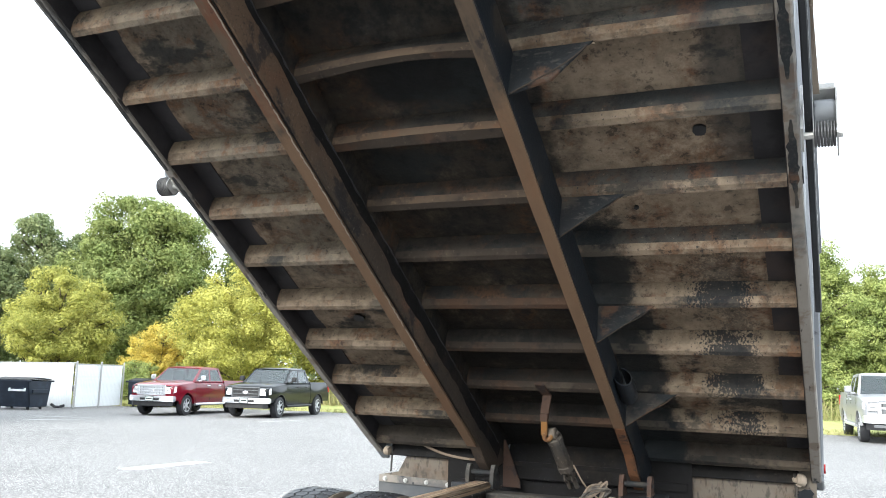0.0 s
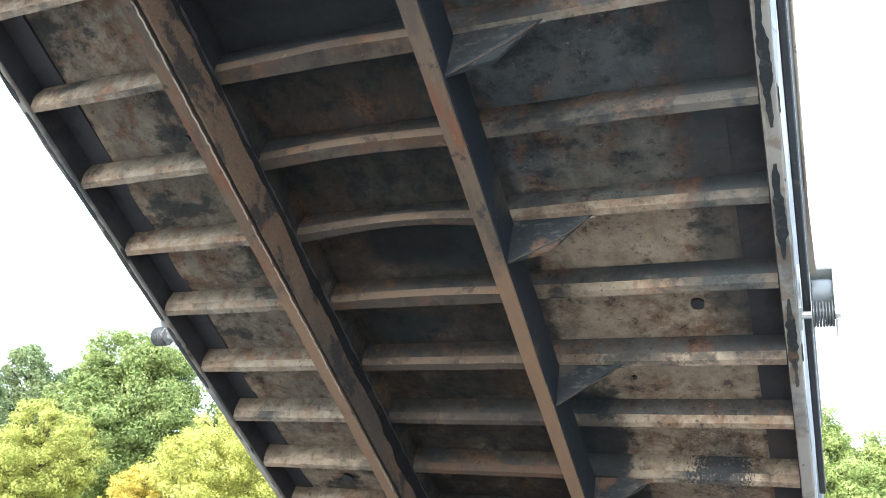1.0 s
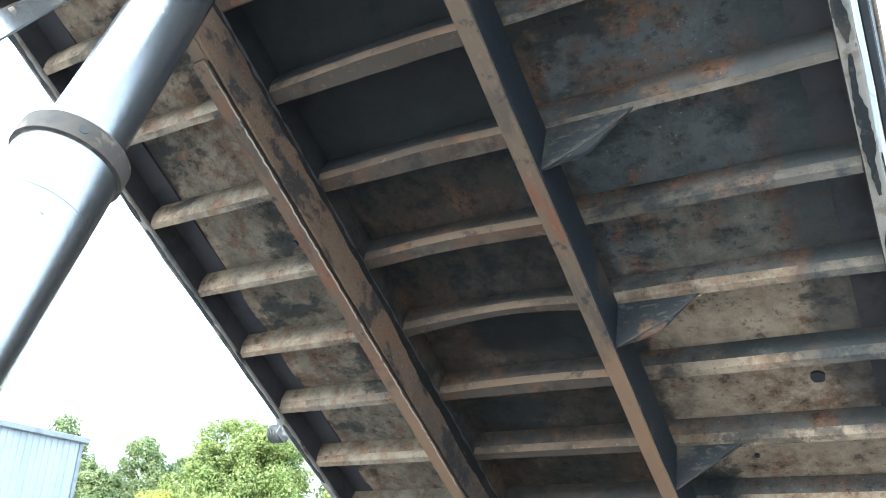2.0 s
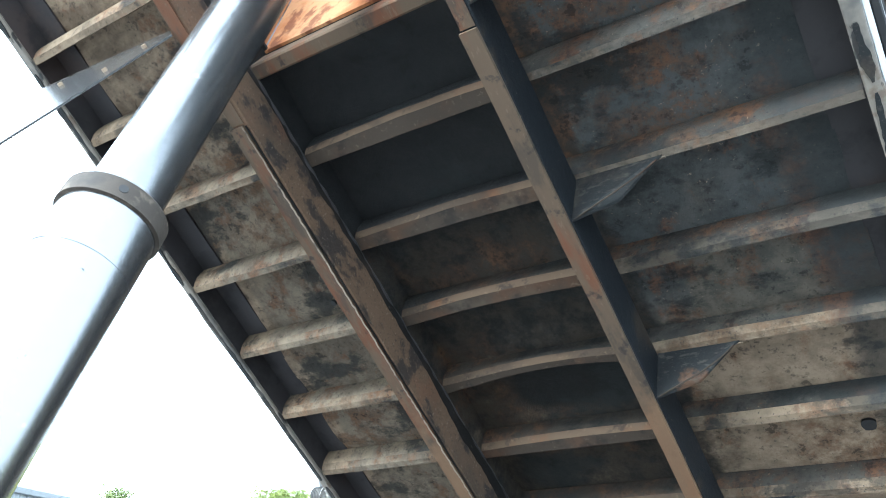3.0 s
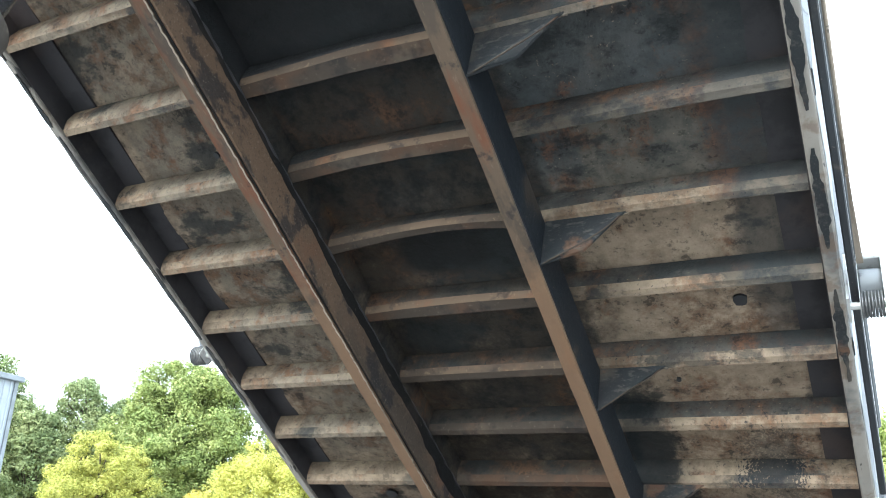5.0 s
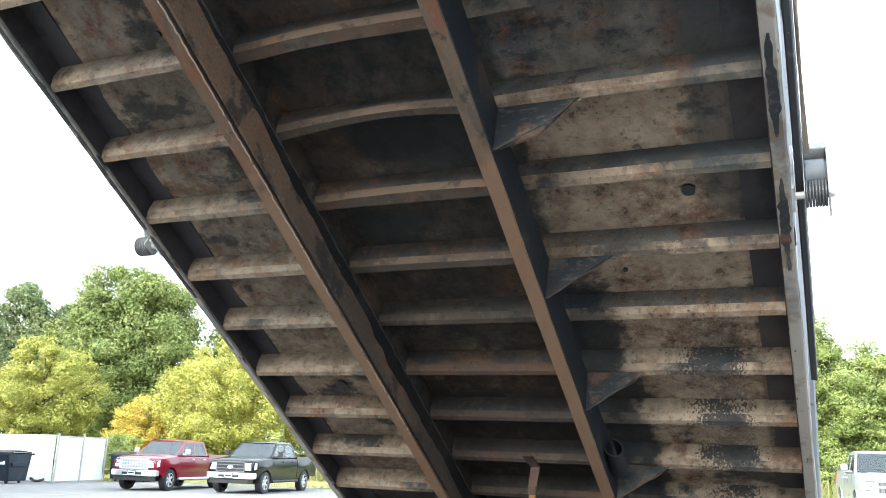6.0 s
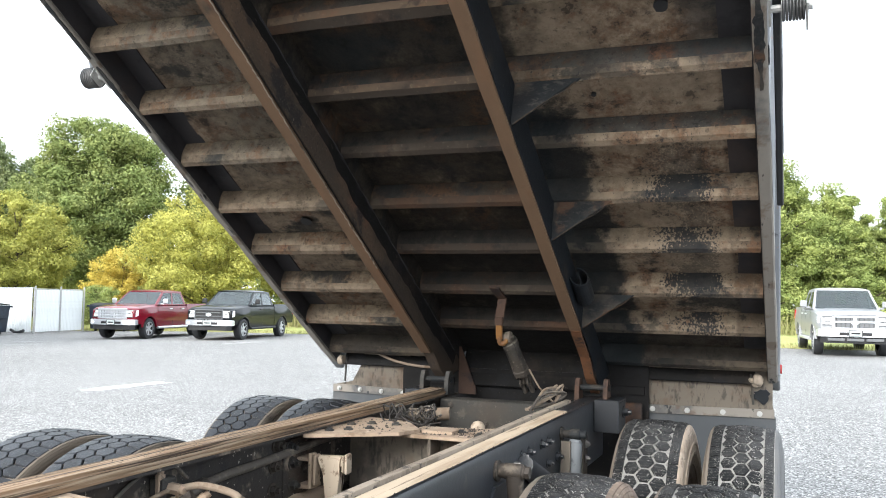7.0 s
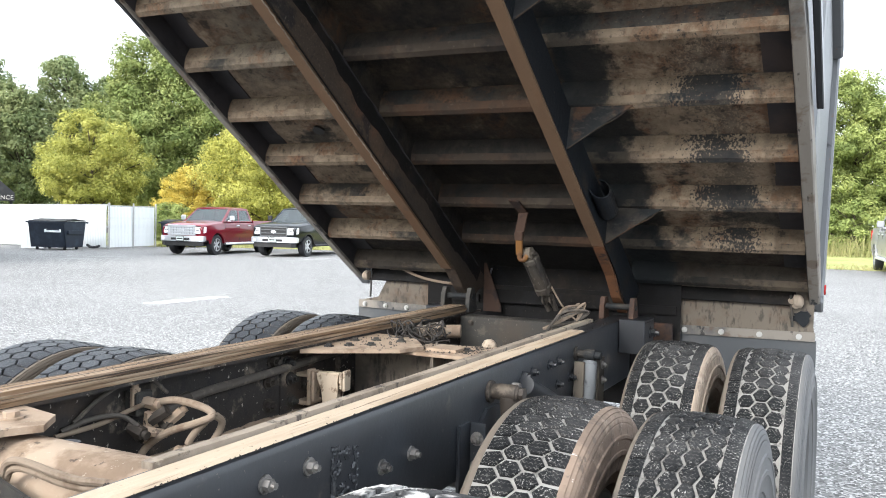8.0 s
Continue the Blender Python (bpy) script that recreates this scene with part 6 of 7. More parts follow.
def blades(count, xs, depth, h0, h1, wid):
    """Upright blades along the lawn's near edge."""
    x = rng.uniform(xs[0], xs[1], count)
    y = np.array([edge_y(q) for q in x]) + depth[0] + (depth[1] - depth[0]) * rng.random(count) ** 1.5
    z = 0.0131 * x + 0.003 * (y + 1) + 0.012 * (y - depth[0] - 26) * 0
    h = rng.uniform(h0, h1, count)
    a = rng.uniform(0, 2 * np.pi, count)
    w = wid * rng.uniform(0.6, 1.4, count)
    dx, dy = np.cos(a) * w, np.sin(a) * w
    lx, ly = rng.normal(0, 0.3, count) * h, rng.normal(0, 0.3, count) * h
    q = np.stack([np.stack([x - dx, y - dy, z], 1), np.stack([x + dx, y + dy, z], 1), np.stack([x + dx * 0.2 + lx, y + dy * 0.2 + ly, z + h], 1), np.stack([x - dx * 0.2 + lx, y - dy * 0.2 + ly, z + h], 1)], 1)
    return q


scatter("grass_edge", "short rough grass along the asphalt edge", "grass", M_BLADE,
        [blades(7000, (-34, 16), (-0.1, 2.5), 0.06, 0.16, 0.012), blades(5000, (-4, 14), (9, 20), 0.4, 1.1, 0.02), blades(6000, (-40, -16), (6, 16), 0.5, 1.3, 0.025)])


def marking(x0, y0, x1, y1, w):
    d = Vector((x1 - x0, y1 - y0, 0)).normalized()
    s = Vector((-d.y, d.x, 0)) * w / 2
    bm = bmesh.new()
    n = 14
    rows = []
    for i in range(n + 1):
        c = Vector((x0 + (x1 - x0) * i / n, y0 + (y1 - y0) * i / n, 0))
        e = 1 + 0.25 * noise.noise((i * 0.7, x0, y0))
        rows.append([bm.verts.new((q.x, q.y, ground_z(q.x, q.y) + 0.004)) for q in (c - s * e, c + s * e)])
    for a, b in zip(rows[:-1], rows[1:]):
        bm.faces.new((a[0], a[1], b[1], b[0]))
    tagged(part("road_marking", bm, M_PAINT), "worn white painted line on grey asphalt", "road marking", "painted lines in the lot", "structure")


marking(-9.45, 6.5, -9.3, 8.3, 0.40)
marking(-16.9, 20.4, -16.6, 22.6, 0.14)
marking(-23.6, 16.4, -22.0, 17.6, 0.14)
marking(-25.5, 18.4, -22.6, 18.9, 0.12)


# ---- trees ----
def leaf_material(name, base, light, dark):
    m, nt, b = material(name, 0.7, 0.0, 0.08)
    g = nt.nodes.new("ShaderNodeNewGeometry")
    co = coords(nt)
    c = mixc(nt, ramp(nt, noise_node(nt, co, 0.55, 4.0, 0.6), 0.36, 0.66), base, light)
    # darker patches the size of clumps, in place of shade between them
    c = mixc(nt, times(nt, ramp(nt, noise_node(nt, co, 1.9, 3.0, 0.6), 0.50, 0.64), 0.75), c, dark)
    c = mixc(nt, times(nt, ramp(nt, g.outputs["Random Per Island"], 0.5, 1.0), 0.45), c, dark)
    nt.links.new(c, b.inputs["Base Color"])
    t = nt.nodes.new("ShaderNodeBsdfTranslucent")
    nt.links.new(c, t.inputs[0])
    mx = nt.nodes.new("ShaderNodeMixShader")
    mx.inputs[0].default_value = 0.30
    nt.links.new(b.outputs[0], mx.inputs[1])
    nt.links.new(t.outputs[0], mx.inputs[2])
    nt.links.new(mx.outputs[0], nt.nodes["Material Output"].inputs[0])
    return m


L_GREEN = leaf_material("green_leaves", (0.232, 0.285, 0.098), (0.375, 0.410, 0.155), (0.090, 0.126, 0.043))
L_DARK = leaf_material("dark_green_leaves", (0.205, 0.250, 0.115), (0.325, 0.355, 0.170), (0.090, 0.122, 0.058))
L_LIME = leaf_material("yellow_green_leaves", (0.44, 0.430, 0.105), (0.61, 0.58, 0.170), (0.205, 0.218, 0.056))
L_OLIVE = leaf_material("olive_green_leaves", (0.386, 0.391, 0.100), (0.560, 0.544, 0.163), (0.168, 0.187, 0.048))
L_YELLOW = leaf_material("yellow_leaves", (0.60, 0.47, 0.105), (0.72, 0.60, 0.16), (0.32, 0.28, 0.06))
L_MID = leaf_material("fresh_green_leaves", (0.262, 0.318, 0.104), (0.455, 0.500, 0.178), (0.088, 0.122, 0.040))
M_BARK = layered("grey_brown_bark", (0.10, 0.08, 0.06), [((0.04, 0.032, 0.025), 9.0, 0.45, 0.62, 0.8, (2, 2, 0.5))], 0.95, 0.0, 25.0, 0.9)


def leaves(r, centre, rad, count, size, flat=0.72):
    """Leaf sprays round one clump."""
    d = r.normal(size=(count, 3))
    d /= np.linalg.norm(d, axis=1)[:, None]
    p = centre + d * (rad * r.random(count)[:, None] ** 0.36) * np.array([1, 1, flat])
    n = d * 0.9 + np.array([0, 0, 0.55]) + r.normal(0, 0.5, (count, 3))
    n /= np.linalg.norm(n, axis=1)[:, None]
    u = np.cross(n, r.normal(size=(count, 3)))
    u /= np.linalg.norm(u, axis=1)[:, None]
    v = np.cross(n, u)
    s = (size * r.uniform(0.6, 1.35, count))[:, None]
    return np.stack([p - u * s, p - v * s * 0.55 + n * s * 0.15, p + u * s, p + v * s * 0.55 + n * s * 0.15], 1)


def tree(x, y, h, wid, mat, label, seed, base=0.22, clumps=150, per=85, size=0.15, shape=0.5, group="", gaps=0.0):
    """A tree: tapered trunk with limbs, crown of leaf sprays in clumps with an uneven outline."""
    r = np.random.default_rng(seed)
    z0 = ground_z(x, y)
    t = thing("tree", label, "tree", group, "", Matrix.Translation((x, y, z0)))
    bm = bmesh.new()
    rt = 0.018 * h + 0.05
    top = Vector((r.normal(0, 0.03) * h, r.normal(0, 0.03) * h, h * 0.82))
    hose(bm, [(0, 0, -0.1), (top.x * 0.2 + r.normal(0, 0.1), top.y * 0.2, h * 0.25), (top.x * 0.6, top.y * 0.6 + r.normal(0, 0.15), h * 0.55), top], rt, 8, 4)
    for q in bm.verts:
        k = max(0.12, 1 - q.co.z / (h * 0.9))
        ax = Vector((top.x * q.co.z / (h * 0.82), top.y * q.co.z / (h * 0.82), q.co.z))
        q.co = ax + (q.co - ax) * k
    part("trunk", bm, M_BARK, t)
    quads = []
    zc, rz, rx = h * (base + (1 - base) * 0.5), h * (1 - base) * 0.5, wid / 2
    limbs = bmesh.new()
    made = 0
    for i in range(clumps):
        d = r.normal(size=3)
        d /= np.linalg.norm(d)
        k = r.random() ** 0.33
        rough = 0.82 + 0.30 * noise.noise((d[0] * 2.2 + seed, d[1] * 2.2, d[2] * 2.2)) + r.normal(0, 0.05)
        up = 0.5 * (1 + d[2] * k)
        taper = 1.0 - shape * up ** 1.6
        c = np.array([d[0] * k * rx * rough * taper * 1.12, d[1] * k * rx * rough * taper * 1.12, zc + d[2] * k * rz * (0.9 + 0.1 * rough)])
        if r.random() < gaps:
            continue
        cr = wid * r.uniform(0.05, 0.115)
        quads.append(leaves(r, c, cr, int(per * r.uniform(0.6, 1.3)), size))
        if k > 0.75 and made < 26:
            made += 1
            s = Vector((0, 0, max(h * 0.15, c[2] - h * r.uniform(0.12, 0.25))))
            s.x, s.y = top.x * s.z / h, top.y * s.z / h
            e = Vector(c)
            md = s.lerp(e, 0.5) + Vector((r.normal(0, 0.1), r.normal(0, 0.1), 0.02 * h))
            hose(limbs, [s, md, e], 0.012 + h * 0.0028, 5, 3)
    part("branchwork", limbs, M_BARK, t)
    cr = scatter("crown", "", "", mat, quads)
    cr.parent = t
    return t


def polar(az, d):
    return 1.4 - d * math.sin(radians(az)), -4.5 + d * math.cos(radians(az))


TREES = [
    # bearing, distance, height, width, leaves, label, lowest leaves, clumps, per, size, taper
    (44.0, 62, 14.0, 12.5, L_GREEN, "tall full green maple tree behind the lot", 0.12, 330, 520, 0.095, 0.42),
    (38.2, 64, 10.4, 9.0, L_GREEN, "green deciduous tree in the far tree line", 0.1, 297, 116, 0.109, 0.45),
    (50.0, 74, 15.0, 9.5, L_DARK, "dark green tree in the far tree line", 0.1, 351, 116, 0.116, 0.55),
    (54.8, 70, 14.4, 10.5, L_DARK, "dark green tree in the far tree line", 0.06, 364, 116, 0.116, 0.5),
    (59.6, 60, 12.2, 8.0, L_GREEN, "green tree rising behind the metal building", 0.2, 216, 101, 0.109, 0.45),
    (47.4, 76, 13.2, 9.0, L_DARK, "dark green tree in the far tree line", 0.05, 297, 116, 0.116, 0.5),
    (52.4, 66, 10.8, 7.0, L_DARK, "dark green tree in the far tree line", 0.03, 270, 116, 0.109, 0.5),
    (48.3, 54, 7.6, 7.2, L_OLIVE, "rounded olive-green tree behind the fence", 0.10, 210, 430, 0.062, 0.30),
    (42.6, 51, 4.4, 4.4, L_YELLOW, "small bright yellow autumn tree", 0.08, 229, 174, 0.048, 0.3),
    (37.6, 49, 7.6, 8.6, L_LIME, "rounded yellow-green tree behind the pickups", 0.06, 240, 420, 0.062, 0.30),
    (31.5, 52, 7.0, 6.5, L_LIME, "rounded yellow-green tree behind the pickups", 0.06, 202, 116, 0.088, 0.3),
    (43.8, 47, 2.4, 3.4, L_MID, "low grey-green shrub beside the gate", 0.02, 108, 116, 0.048, 0.3),
    (40.6, 48, 2.6, 2.6, L_MID, "low grey-green shrub beside the gate", 0.02, 67, 101, 0.048, 0.3),
    (1.2, 46, 9.0, 6.4, L_MID, "leafy fresh green tree beyond the lawn", 0.04, 300, 440, 0.060, 0.4),
    (-2.4, 47, 7.6, 5.2, L_MID, "leafy fresh green tree beyond the lawn", 0.04, 260, 440, 0.060, 0.45),
    (-6.2, 49, 7.4, 5.6, L_MID, "leafy fresh green tree beyond the lawn", 0.04, 240, 380, 0.060, 0.45),
    (-10.5, 50, 8.2, 6.5, L_MID, "leafy fresh green tree beyond the lawn", 0.04, 202, 116, 0.095, 0.4),
    (5.5, 48, 8.6, 6.0, L_MID, "leafy fresh green tree beyond the lawn", 0.04, 202, 116, 0.095, 0.4),
    (-4.2, 45, 3.0, 4.0, L_MID, "low green shrub at the edge of the lawn", 0.0, 94, 116, 0.061, 0.3),
    (0.8, 43.5, 2.6, 3.6, L_MID, "low green shrub at the edge of the lawn", 0.0, 94, 116, 0.061, 0.3),
]
for i, (az, d, h, wd, mt, lb, bs, cl, per, sz, tp) in enumerate(TREES):
    x, y = polar(az, d)
    tree(x, y, h, wd, mt, lb, 100 + i, bs, cl, per, sz, tp, "tree line")

# far woods that close the horizon
r = np.random.default_rng(77)
quads = []
for az in np.arange(-40, 76, 0.9):
    hill = 7.0 if 34 < az < 62 else 5.0
    for k in range(5):
        d = r.uniform(78, 92)
        x, y = polar(az + r.normal(0, 0.4), d)
        c = np.array([x, y, ground_z(x, y) + r.uniform(0.4, hill)])
        quads.append(leaves(r, c, r.uniform(1.4, 2.4), 60, 0.32, 0.9))
scatter("far_woods", "far dark green woods along the horizon", "woods", L_DARK, quads)


# ---- pickups ----
def paint(name, col, rough=0.25, coat=0.6, metal=0.0):
    m, nt, b = material(name, rough, metal, 0.2)
    co = coords(nt)
    n = noise_node(nt, co, 3.0, 4.0, 0.6)
    nt.links.new(mixc(nt, times(nt, ramp(nt, n, 0.45, 0.75), 0.25), col, tuple(min(1, c * 1.3 + 0.001) for c in col)), b.inputs["Base Color"])
    b.inputs["Coat Weight"].default_value = coat
    b.inputs["Coat Roughness"].default_value = 0.05
    return m


P_RED = paint("dark_red_car_paint", (0.150, 0.004, 0.014), 0.30, 0.7)
P_BLACK = paint("black_car_paint", (0.0035, 0.0052, 0.0066), 0.4, 0.55)
P_BLACK.node_tree.nodes["Principled BSDF"].inputs["Specular IOR Level"].default_value = 0.05
P_WHITE = paint("white_car_paint", (0.27, 0.275, 0.285), 0.3, 0.5)
M_CHROME = layered("chrome", (0.82, 0.83, 0.85), [((0.7, 0.7, 0.7), 4.0, 0.5, 0.7, 0.4, None)], 0.33, 0.9, 60.0, 0.03)
M_TRIMGREY = layered("grey_step_bar", (0.12, 0.125, 0.13), [((0.2, 0.2, 0.2), 6.0, 0.5, 0.7, 0.5, None)], 0.5, 0.0, 60.0, 0.1)
M_PLASTIC = layered("black_plastic", (0.018, 0.018, 0.019), [((0.05, 0.05, 0.05), 3.0, 0.5, 0.7, 0.5, None)], 0.55, 0.0, 90.0, 0.1)
M_LAMP = layered("clear_lamp_lens", (0.85, 0.86, 0.87), [((0.35, 0.36, 0.38), 12.0, 0.5, 0.62, 0.7, None)], 0.12, 0.1, 60.0, 0.05)
M_ALLOY = layered("alloy_wheel", (0.52, 0.53, 0.54), [((0.3, 0.3, 0.3), 8.0, 0.5, 0.7, 0.4, None)], 0.35, 0.2, 60.0, 0.05)
M_PLATE = layered("pale_number_plate", (0.62, 0.70, 0.68), [], 0.5, 0.0, 60.0, 0.05)
M_GLASS, _, gb = material("tinted_car_glass", 0.03, 0.0, 0.8)
gb.inputs["Base Color"].default_value = (0.22, 0.27, 0.28, 1)
gb.inputs["Transmission Weight"].default_value = 0.95
gb.inputs["IOR"].default_value = 1.45
M_SEAT = layered("dark_cab_trim", (0.03, 0.03, 0.032), [((0.07, 0.07, 0.07), 2.0, 0.5, 0.7, 0.5, None)], 0.85, 0.0, 60.0, 0.1)


def arc(cy, cz, rad, a0, a1, n=9):
    return [(cy + rad * math.cos(radians(a0 + (a1 - a0) * i / n)), cz + rad * math.sin(radians(a0 + (a1 - a0) * i / n))) for i in range(n + 1)]


def along(table, y):
    """Linear value from (position, value) pairs."""
    if y <= table[0][0]:
        return table[0][1]
    for (ya, va), (yb, vb) in zip(table[:-1], table[1:]):
        if y <= yb:
            return va + (vb - va) * (y - ya) / (yb - ya)
    return table[-1][1]


def loft(bm, sections, close=True):
    """Skin a row of sections with equal counts of points."""
    rows = [[bm.verts.new(p) for p in sec] for sec in sections]
    for p, q in zip(rows[:-1], rows[1:]):
        for i in range(len(p) - 1):
            bm.faces.new((p[i], p[i + 1], q[i + 1], q[i]))
    if close:
        bm.faces.new(rows[0]), bm.faces.new(rows[-1])
    return rows


SIDE_X = [(0.45, 0.955), (0.62, 0.978), (0.80, 0.99), (0.98, 0.992), (1.02, 0.986), (1.15, 0.975), (1.27, 0.955), (1.36, 0.93)]


def arch_z(y, axle, sill):
    """Lower edge of the side, lifted over the wheel."""
    k = 0.50 ** 2 - (y - axle) ** 2
    return max(sill, 0.40 + math.sqrt(k)) if k > 0 else sill


def framed(P, name, quad, margins, paint_mat, label=""):
    """A window: a painted frame round the quad a b c d (base left, base right, top right, top left) and its pane."""
    q = [Vector(p) for p in quad]
    ml, mr, mb, mt = margins

    def at(u, v):
        return q[0].lerp(q[1], u).lerp(q[3].lerp(q[2], u), v)
    n = (q[1] - q[0]).cross(q[3] - q[0]).normalized()
    outer = [at(0, 0), at(1, 0), at(1, 1), at(0, 1)]
    inner = [at(ml, mb), at(1 - mr, mb), at(1 - mr, 1 - mt), at(ml, 1 - mt)]
    bm = bmesh.new()
    layers = []
    for off in (0.0, -0.035):
        layers.append(([bm.verts.new(p + n * off) for p in outer], [bm.verts.new(p + n * off) for p in inner]))
    for i in range(4):
        j = (i + 1) % 4
        for o, k in layers:
            bm.faces.new((o[i], o[j], k[j], k[i]))
        bm.faces.new((layers[0][0][i], layers[0][0][j], layers[1][0][j], layers[1][0][i]))
        bm.faces.new((layers[0][1][i], layers[0][1][j], layers[1][1][j], layers[1][1][i]))
    fr = part("window_frame", bm, paint_mat, P)
    bm = bmesh.new()
    lo = [bm.verts.new(p - n * 0.012) for p in inner]
    hi = [bm.verts.new(p - n * 0.006) for p in inner]
    bm.faces.new(lo), bm.faces.new(hi)
    for i in range(4):
        bm.faces.new((lo[i], lo[(i + 1) % 4], hi[(i + 1) % 4], hi[i]))
    part(name, bm, M_GLASS, fr, label).visible_shadow = False


def pickup(x, y, turn, body_paint, style, label, height=1.95):
    """A crew-cab pickup; its front at y = 0 faces -y, z up."""
    P = thing("pickup_truck", label, "pickup truck", "parked pickup trucks", "", Matrix.Translation((x, y, ground_z(x, y))) @ Matrix.Rotation(radians(turn), 4, 'Z'))
    fa, ra = 0.98, 4.68
    hood = [(0.02, 1.10), (0.05, 1.165), (0.12, 1.205), (0.35, 1.255), (0.8, 1.30), (1.30, 1.335), (1.52, 1.345), (1.60, 1.33), (3.9, 1.335)]
    plan = [(0.02, 0.885), (0.08, 0.925), (0.2, 0.96), (0.45, 0.985), (0.8, 1.0), (3.9, 1.0)]
    stations = [0.02, 0.05, 0.12, 0.25, 0.40] + [fa - 0.5 + 1.0 * i / 16 for i in range(17)] + [1.50, 1.52, 1.56, 1.60, 2.2, 2.8, 3.4, 3.86]
    secs = []
    for yy in stations:
        top, w = along(hood, yy), along(plan, yy)
        zb = arch_z(yy, fa, 0.60 if yy < 0.45 else 0.47)
        zs = top - 0.07
        side_pts = []
        for k in range(9):
            z = zb + (zs - zb) * k / 8
            flare = 0.022 * max(0.0, 1 - ((yy - fa) / 0.62) ** 2) * max(0.0, 1 - ((z - 0.92) / 0.28) ** 2)
            side_pts.append((w * (along(SIDE_X, z) + flare), z))
        dome = 0.02 if 0.2 < yy < 1.5 else 0.0
        half = side_pts + [(w * 0.905, top - 0.028), (w * 0.84, top - 0.008), (w * 0.60, top + 0.002), (w * 0.54, top + dome), (w * 0.25, top + dome * 1.2), (0.0, top + dome * 1.3)]
        secs.append([(-px, yy, pz) for px, pz in half] + [(px, yy, pz) for px, pz in reversed(half[:-1])])
    bm = bmesh.new()
    loft(bm, secs)
    part("body", bm, body_paint, P, "", True)
    bed_y = [3.90, 4.05] + [ra - 0.5 + 1.0 * i / 16 for i in range(17)] + [5.30, 5.6, 5.84, 5.87]
    for s in (1, -1):
        secs = []
        for yy in bed_y:
            zb = arch_z(yy, ra, 0.50 if yy < 5 else 0.58)
            pts = [(0.90, zb)]
            for k in range(8):
                z = zb + (1.33 - zb) * k / 7
                flare = 0.022 * max(0.0, 1 - ((yy - ra) / 0.62) ** 2) * max(0.0, 1 - ((z - 0.92) / 0.28) ** 2)
                pts.append(((along(SIDE_X, z) + flare) - (0.03 if yy > 5.86 else 0.0), z))
            pts += [(0.93, 1.375), (0.875, 1.375), (0.87, 1.30), (0.87, max(zb, 0.82))]
            secs.append([(s * px, yy, pz) for px, pz in pts])
        bm = bmesh.new()
        loft(bm, secs)
        part("bed_side", bm, body_paint, P, "", True)
    bm = bmesh.new()
    box(bm, -0.868, 0.868, 3.93, 5.78, 0.74, 0.80)
    box(bm, -0.868, 0.868, 3.92, 3.97, 0.802, 1.365)
    part("bed_floor", bm, M_PLASTIC, P)
    bm = bmesh.new()
    box(bm, -0.866, 0.866, 5.79, 5.87, 0.70, 1.365, 0.015)
    part("tailgate", bm, body_paint, P)
    # cab: roof shell, framed windows
    zb, zr = 1.332, height - 0.09
    wb, wr = 0.925, 0.765
    f0, f1, b0, b1 = 1.50, 2.26, 3.84, 3.66
    n = 10
    roof_secs = []
    for j in range(n + 1):
        v = j / n
        yy = f1 - 0.03 + (b1 - f1 + 0.05) * v
        lift = 0.09 * (1 - (2 * v - 1) ** 4 * 0.75)
        half = [(wr * 1.012, zr - 0.02), (wr * 1.0, zr + 0.02), (wr * 0.93, zr + lift * 0.62), (wr * 0.75, zr + lift * 0.88), (wr * 0.35, zr + lift), (0, zr + lift)]
        roof_secs.append([(-px, yy, pz) for px, pz in half] + [(px, yy, pz) for px, pz in reversed(half[:-1])])
    bm = bmesh.new()
    loft(bm, roof_secs)
    part("roof", bm, body_paint, P, "", True)
    framed(P, "windscreen", ((-wb + 0.01, f0, zb), (wb - 0.01, f0, zb), (wr, f1, zr + 0.02), (-wr, f1, zr + 0.02)), (0.035, 0.035, 0.02, 0.05), body_paint, "tinted sloping windscreen")
    framed(P, "rear_window", ((wb - 0.01, b0, zb), (-wb + 0.01, b0, zb), (-wr, b1, zr + 0.02), (wr, b1, zr + 0.02)), (0.10, 0.10, 0.08, 0.10), body_paint)
    for s in (1, -1):
        mid_b, mid_t = 2.74, 2.90
        for (ya, yb, yc, yd, mg) in ((f0, mid_b, mid_t, f1, (0.12, 0.05, 0.05, 0.10)), (mid_b, b0, b1, mid_t, (0.05, 0.13, 0.05, 0.10))):
            q = ((s * wb, ya, zb), (s * wb, yb, zb), (s * wr, yc, zr), (s * wr, yd, zr))
            m = mg
            if s < 0:
                q, m = (q[1], q[0], q[3], q[2]), (mg[1], mg[0], mg[2], mg[3])
            framed(P, "side_window", q, m, body_paint)
    bm = bmesh.new()
    box(bm, -0.88, 0.88, 1.62, 3.80, 0.80, 0.86)
    part("cab_floor", bm, M_SEAT, P)
    bm = bmesh.new()
    box(bm, -0.80, 0.80, 1.60, 1.95, 1.20, 1.37, 0.04)
    part("dashboard", bm, M_SEAT, P)
    for s in (0.4, -0.4):
        bm = bmesh.new()
        prism(bm, [(2.40, 1.0), (2.45, 1.0), (2.52, 1.60), (2.55, 1.73), (2.61, 1.73), (2.63, 1.55), (2.60, 1.0)], "x", s - 0.24, s + 0.24)
        part("front_seat", bm, M_SEAT, P)
    bm = bmesh.new()
    box(bm, -0.68, 0.68, 3.35, 3.5, 1.0, 1.5, 0.05)
    part("rear_seat", bm, M_SEAT, P)
    # front end
    bm = bmesh.new()
    chrome = style in ("red", "white")
    box(bm, -0.58, 0.58, -0.005, 0.05, 0.80, 1.18, 0.03)
    gr = part("grille", bm, {"red": M_CHROME, "white": M_TRIMGREY}.get(style, M_PLASTIC), P)
    bars = []
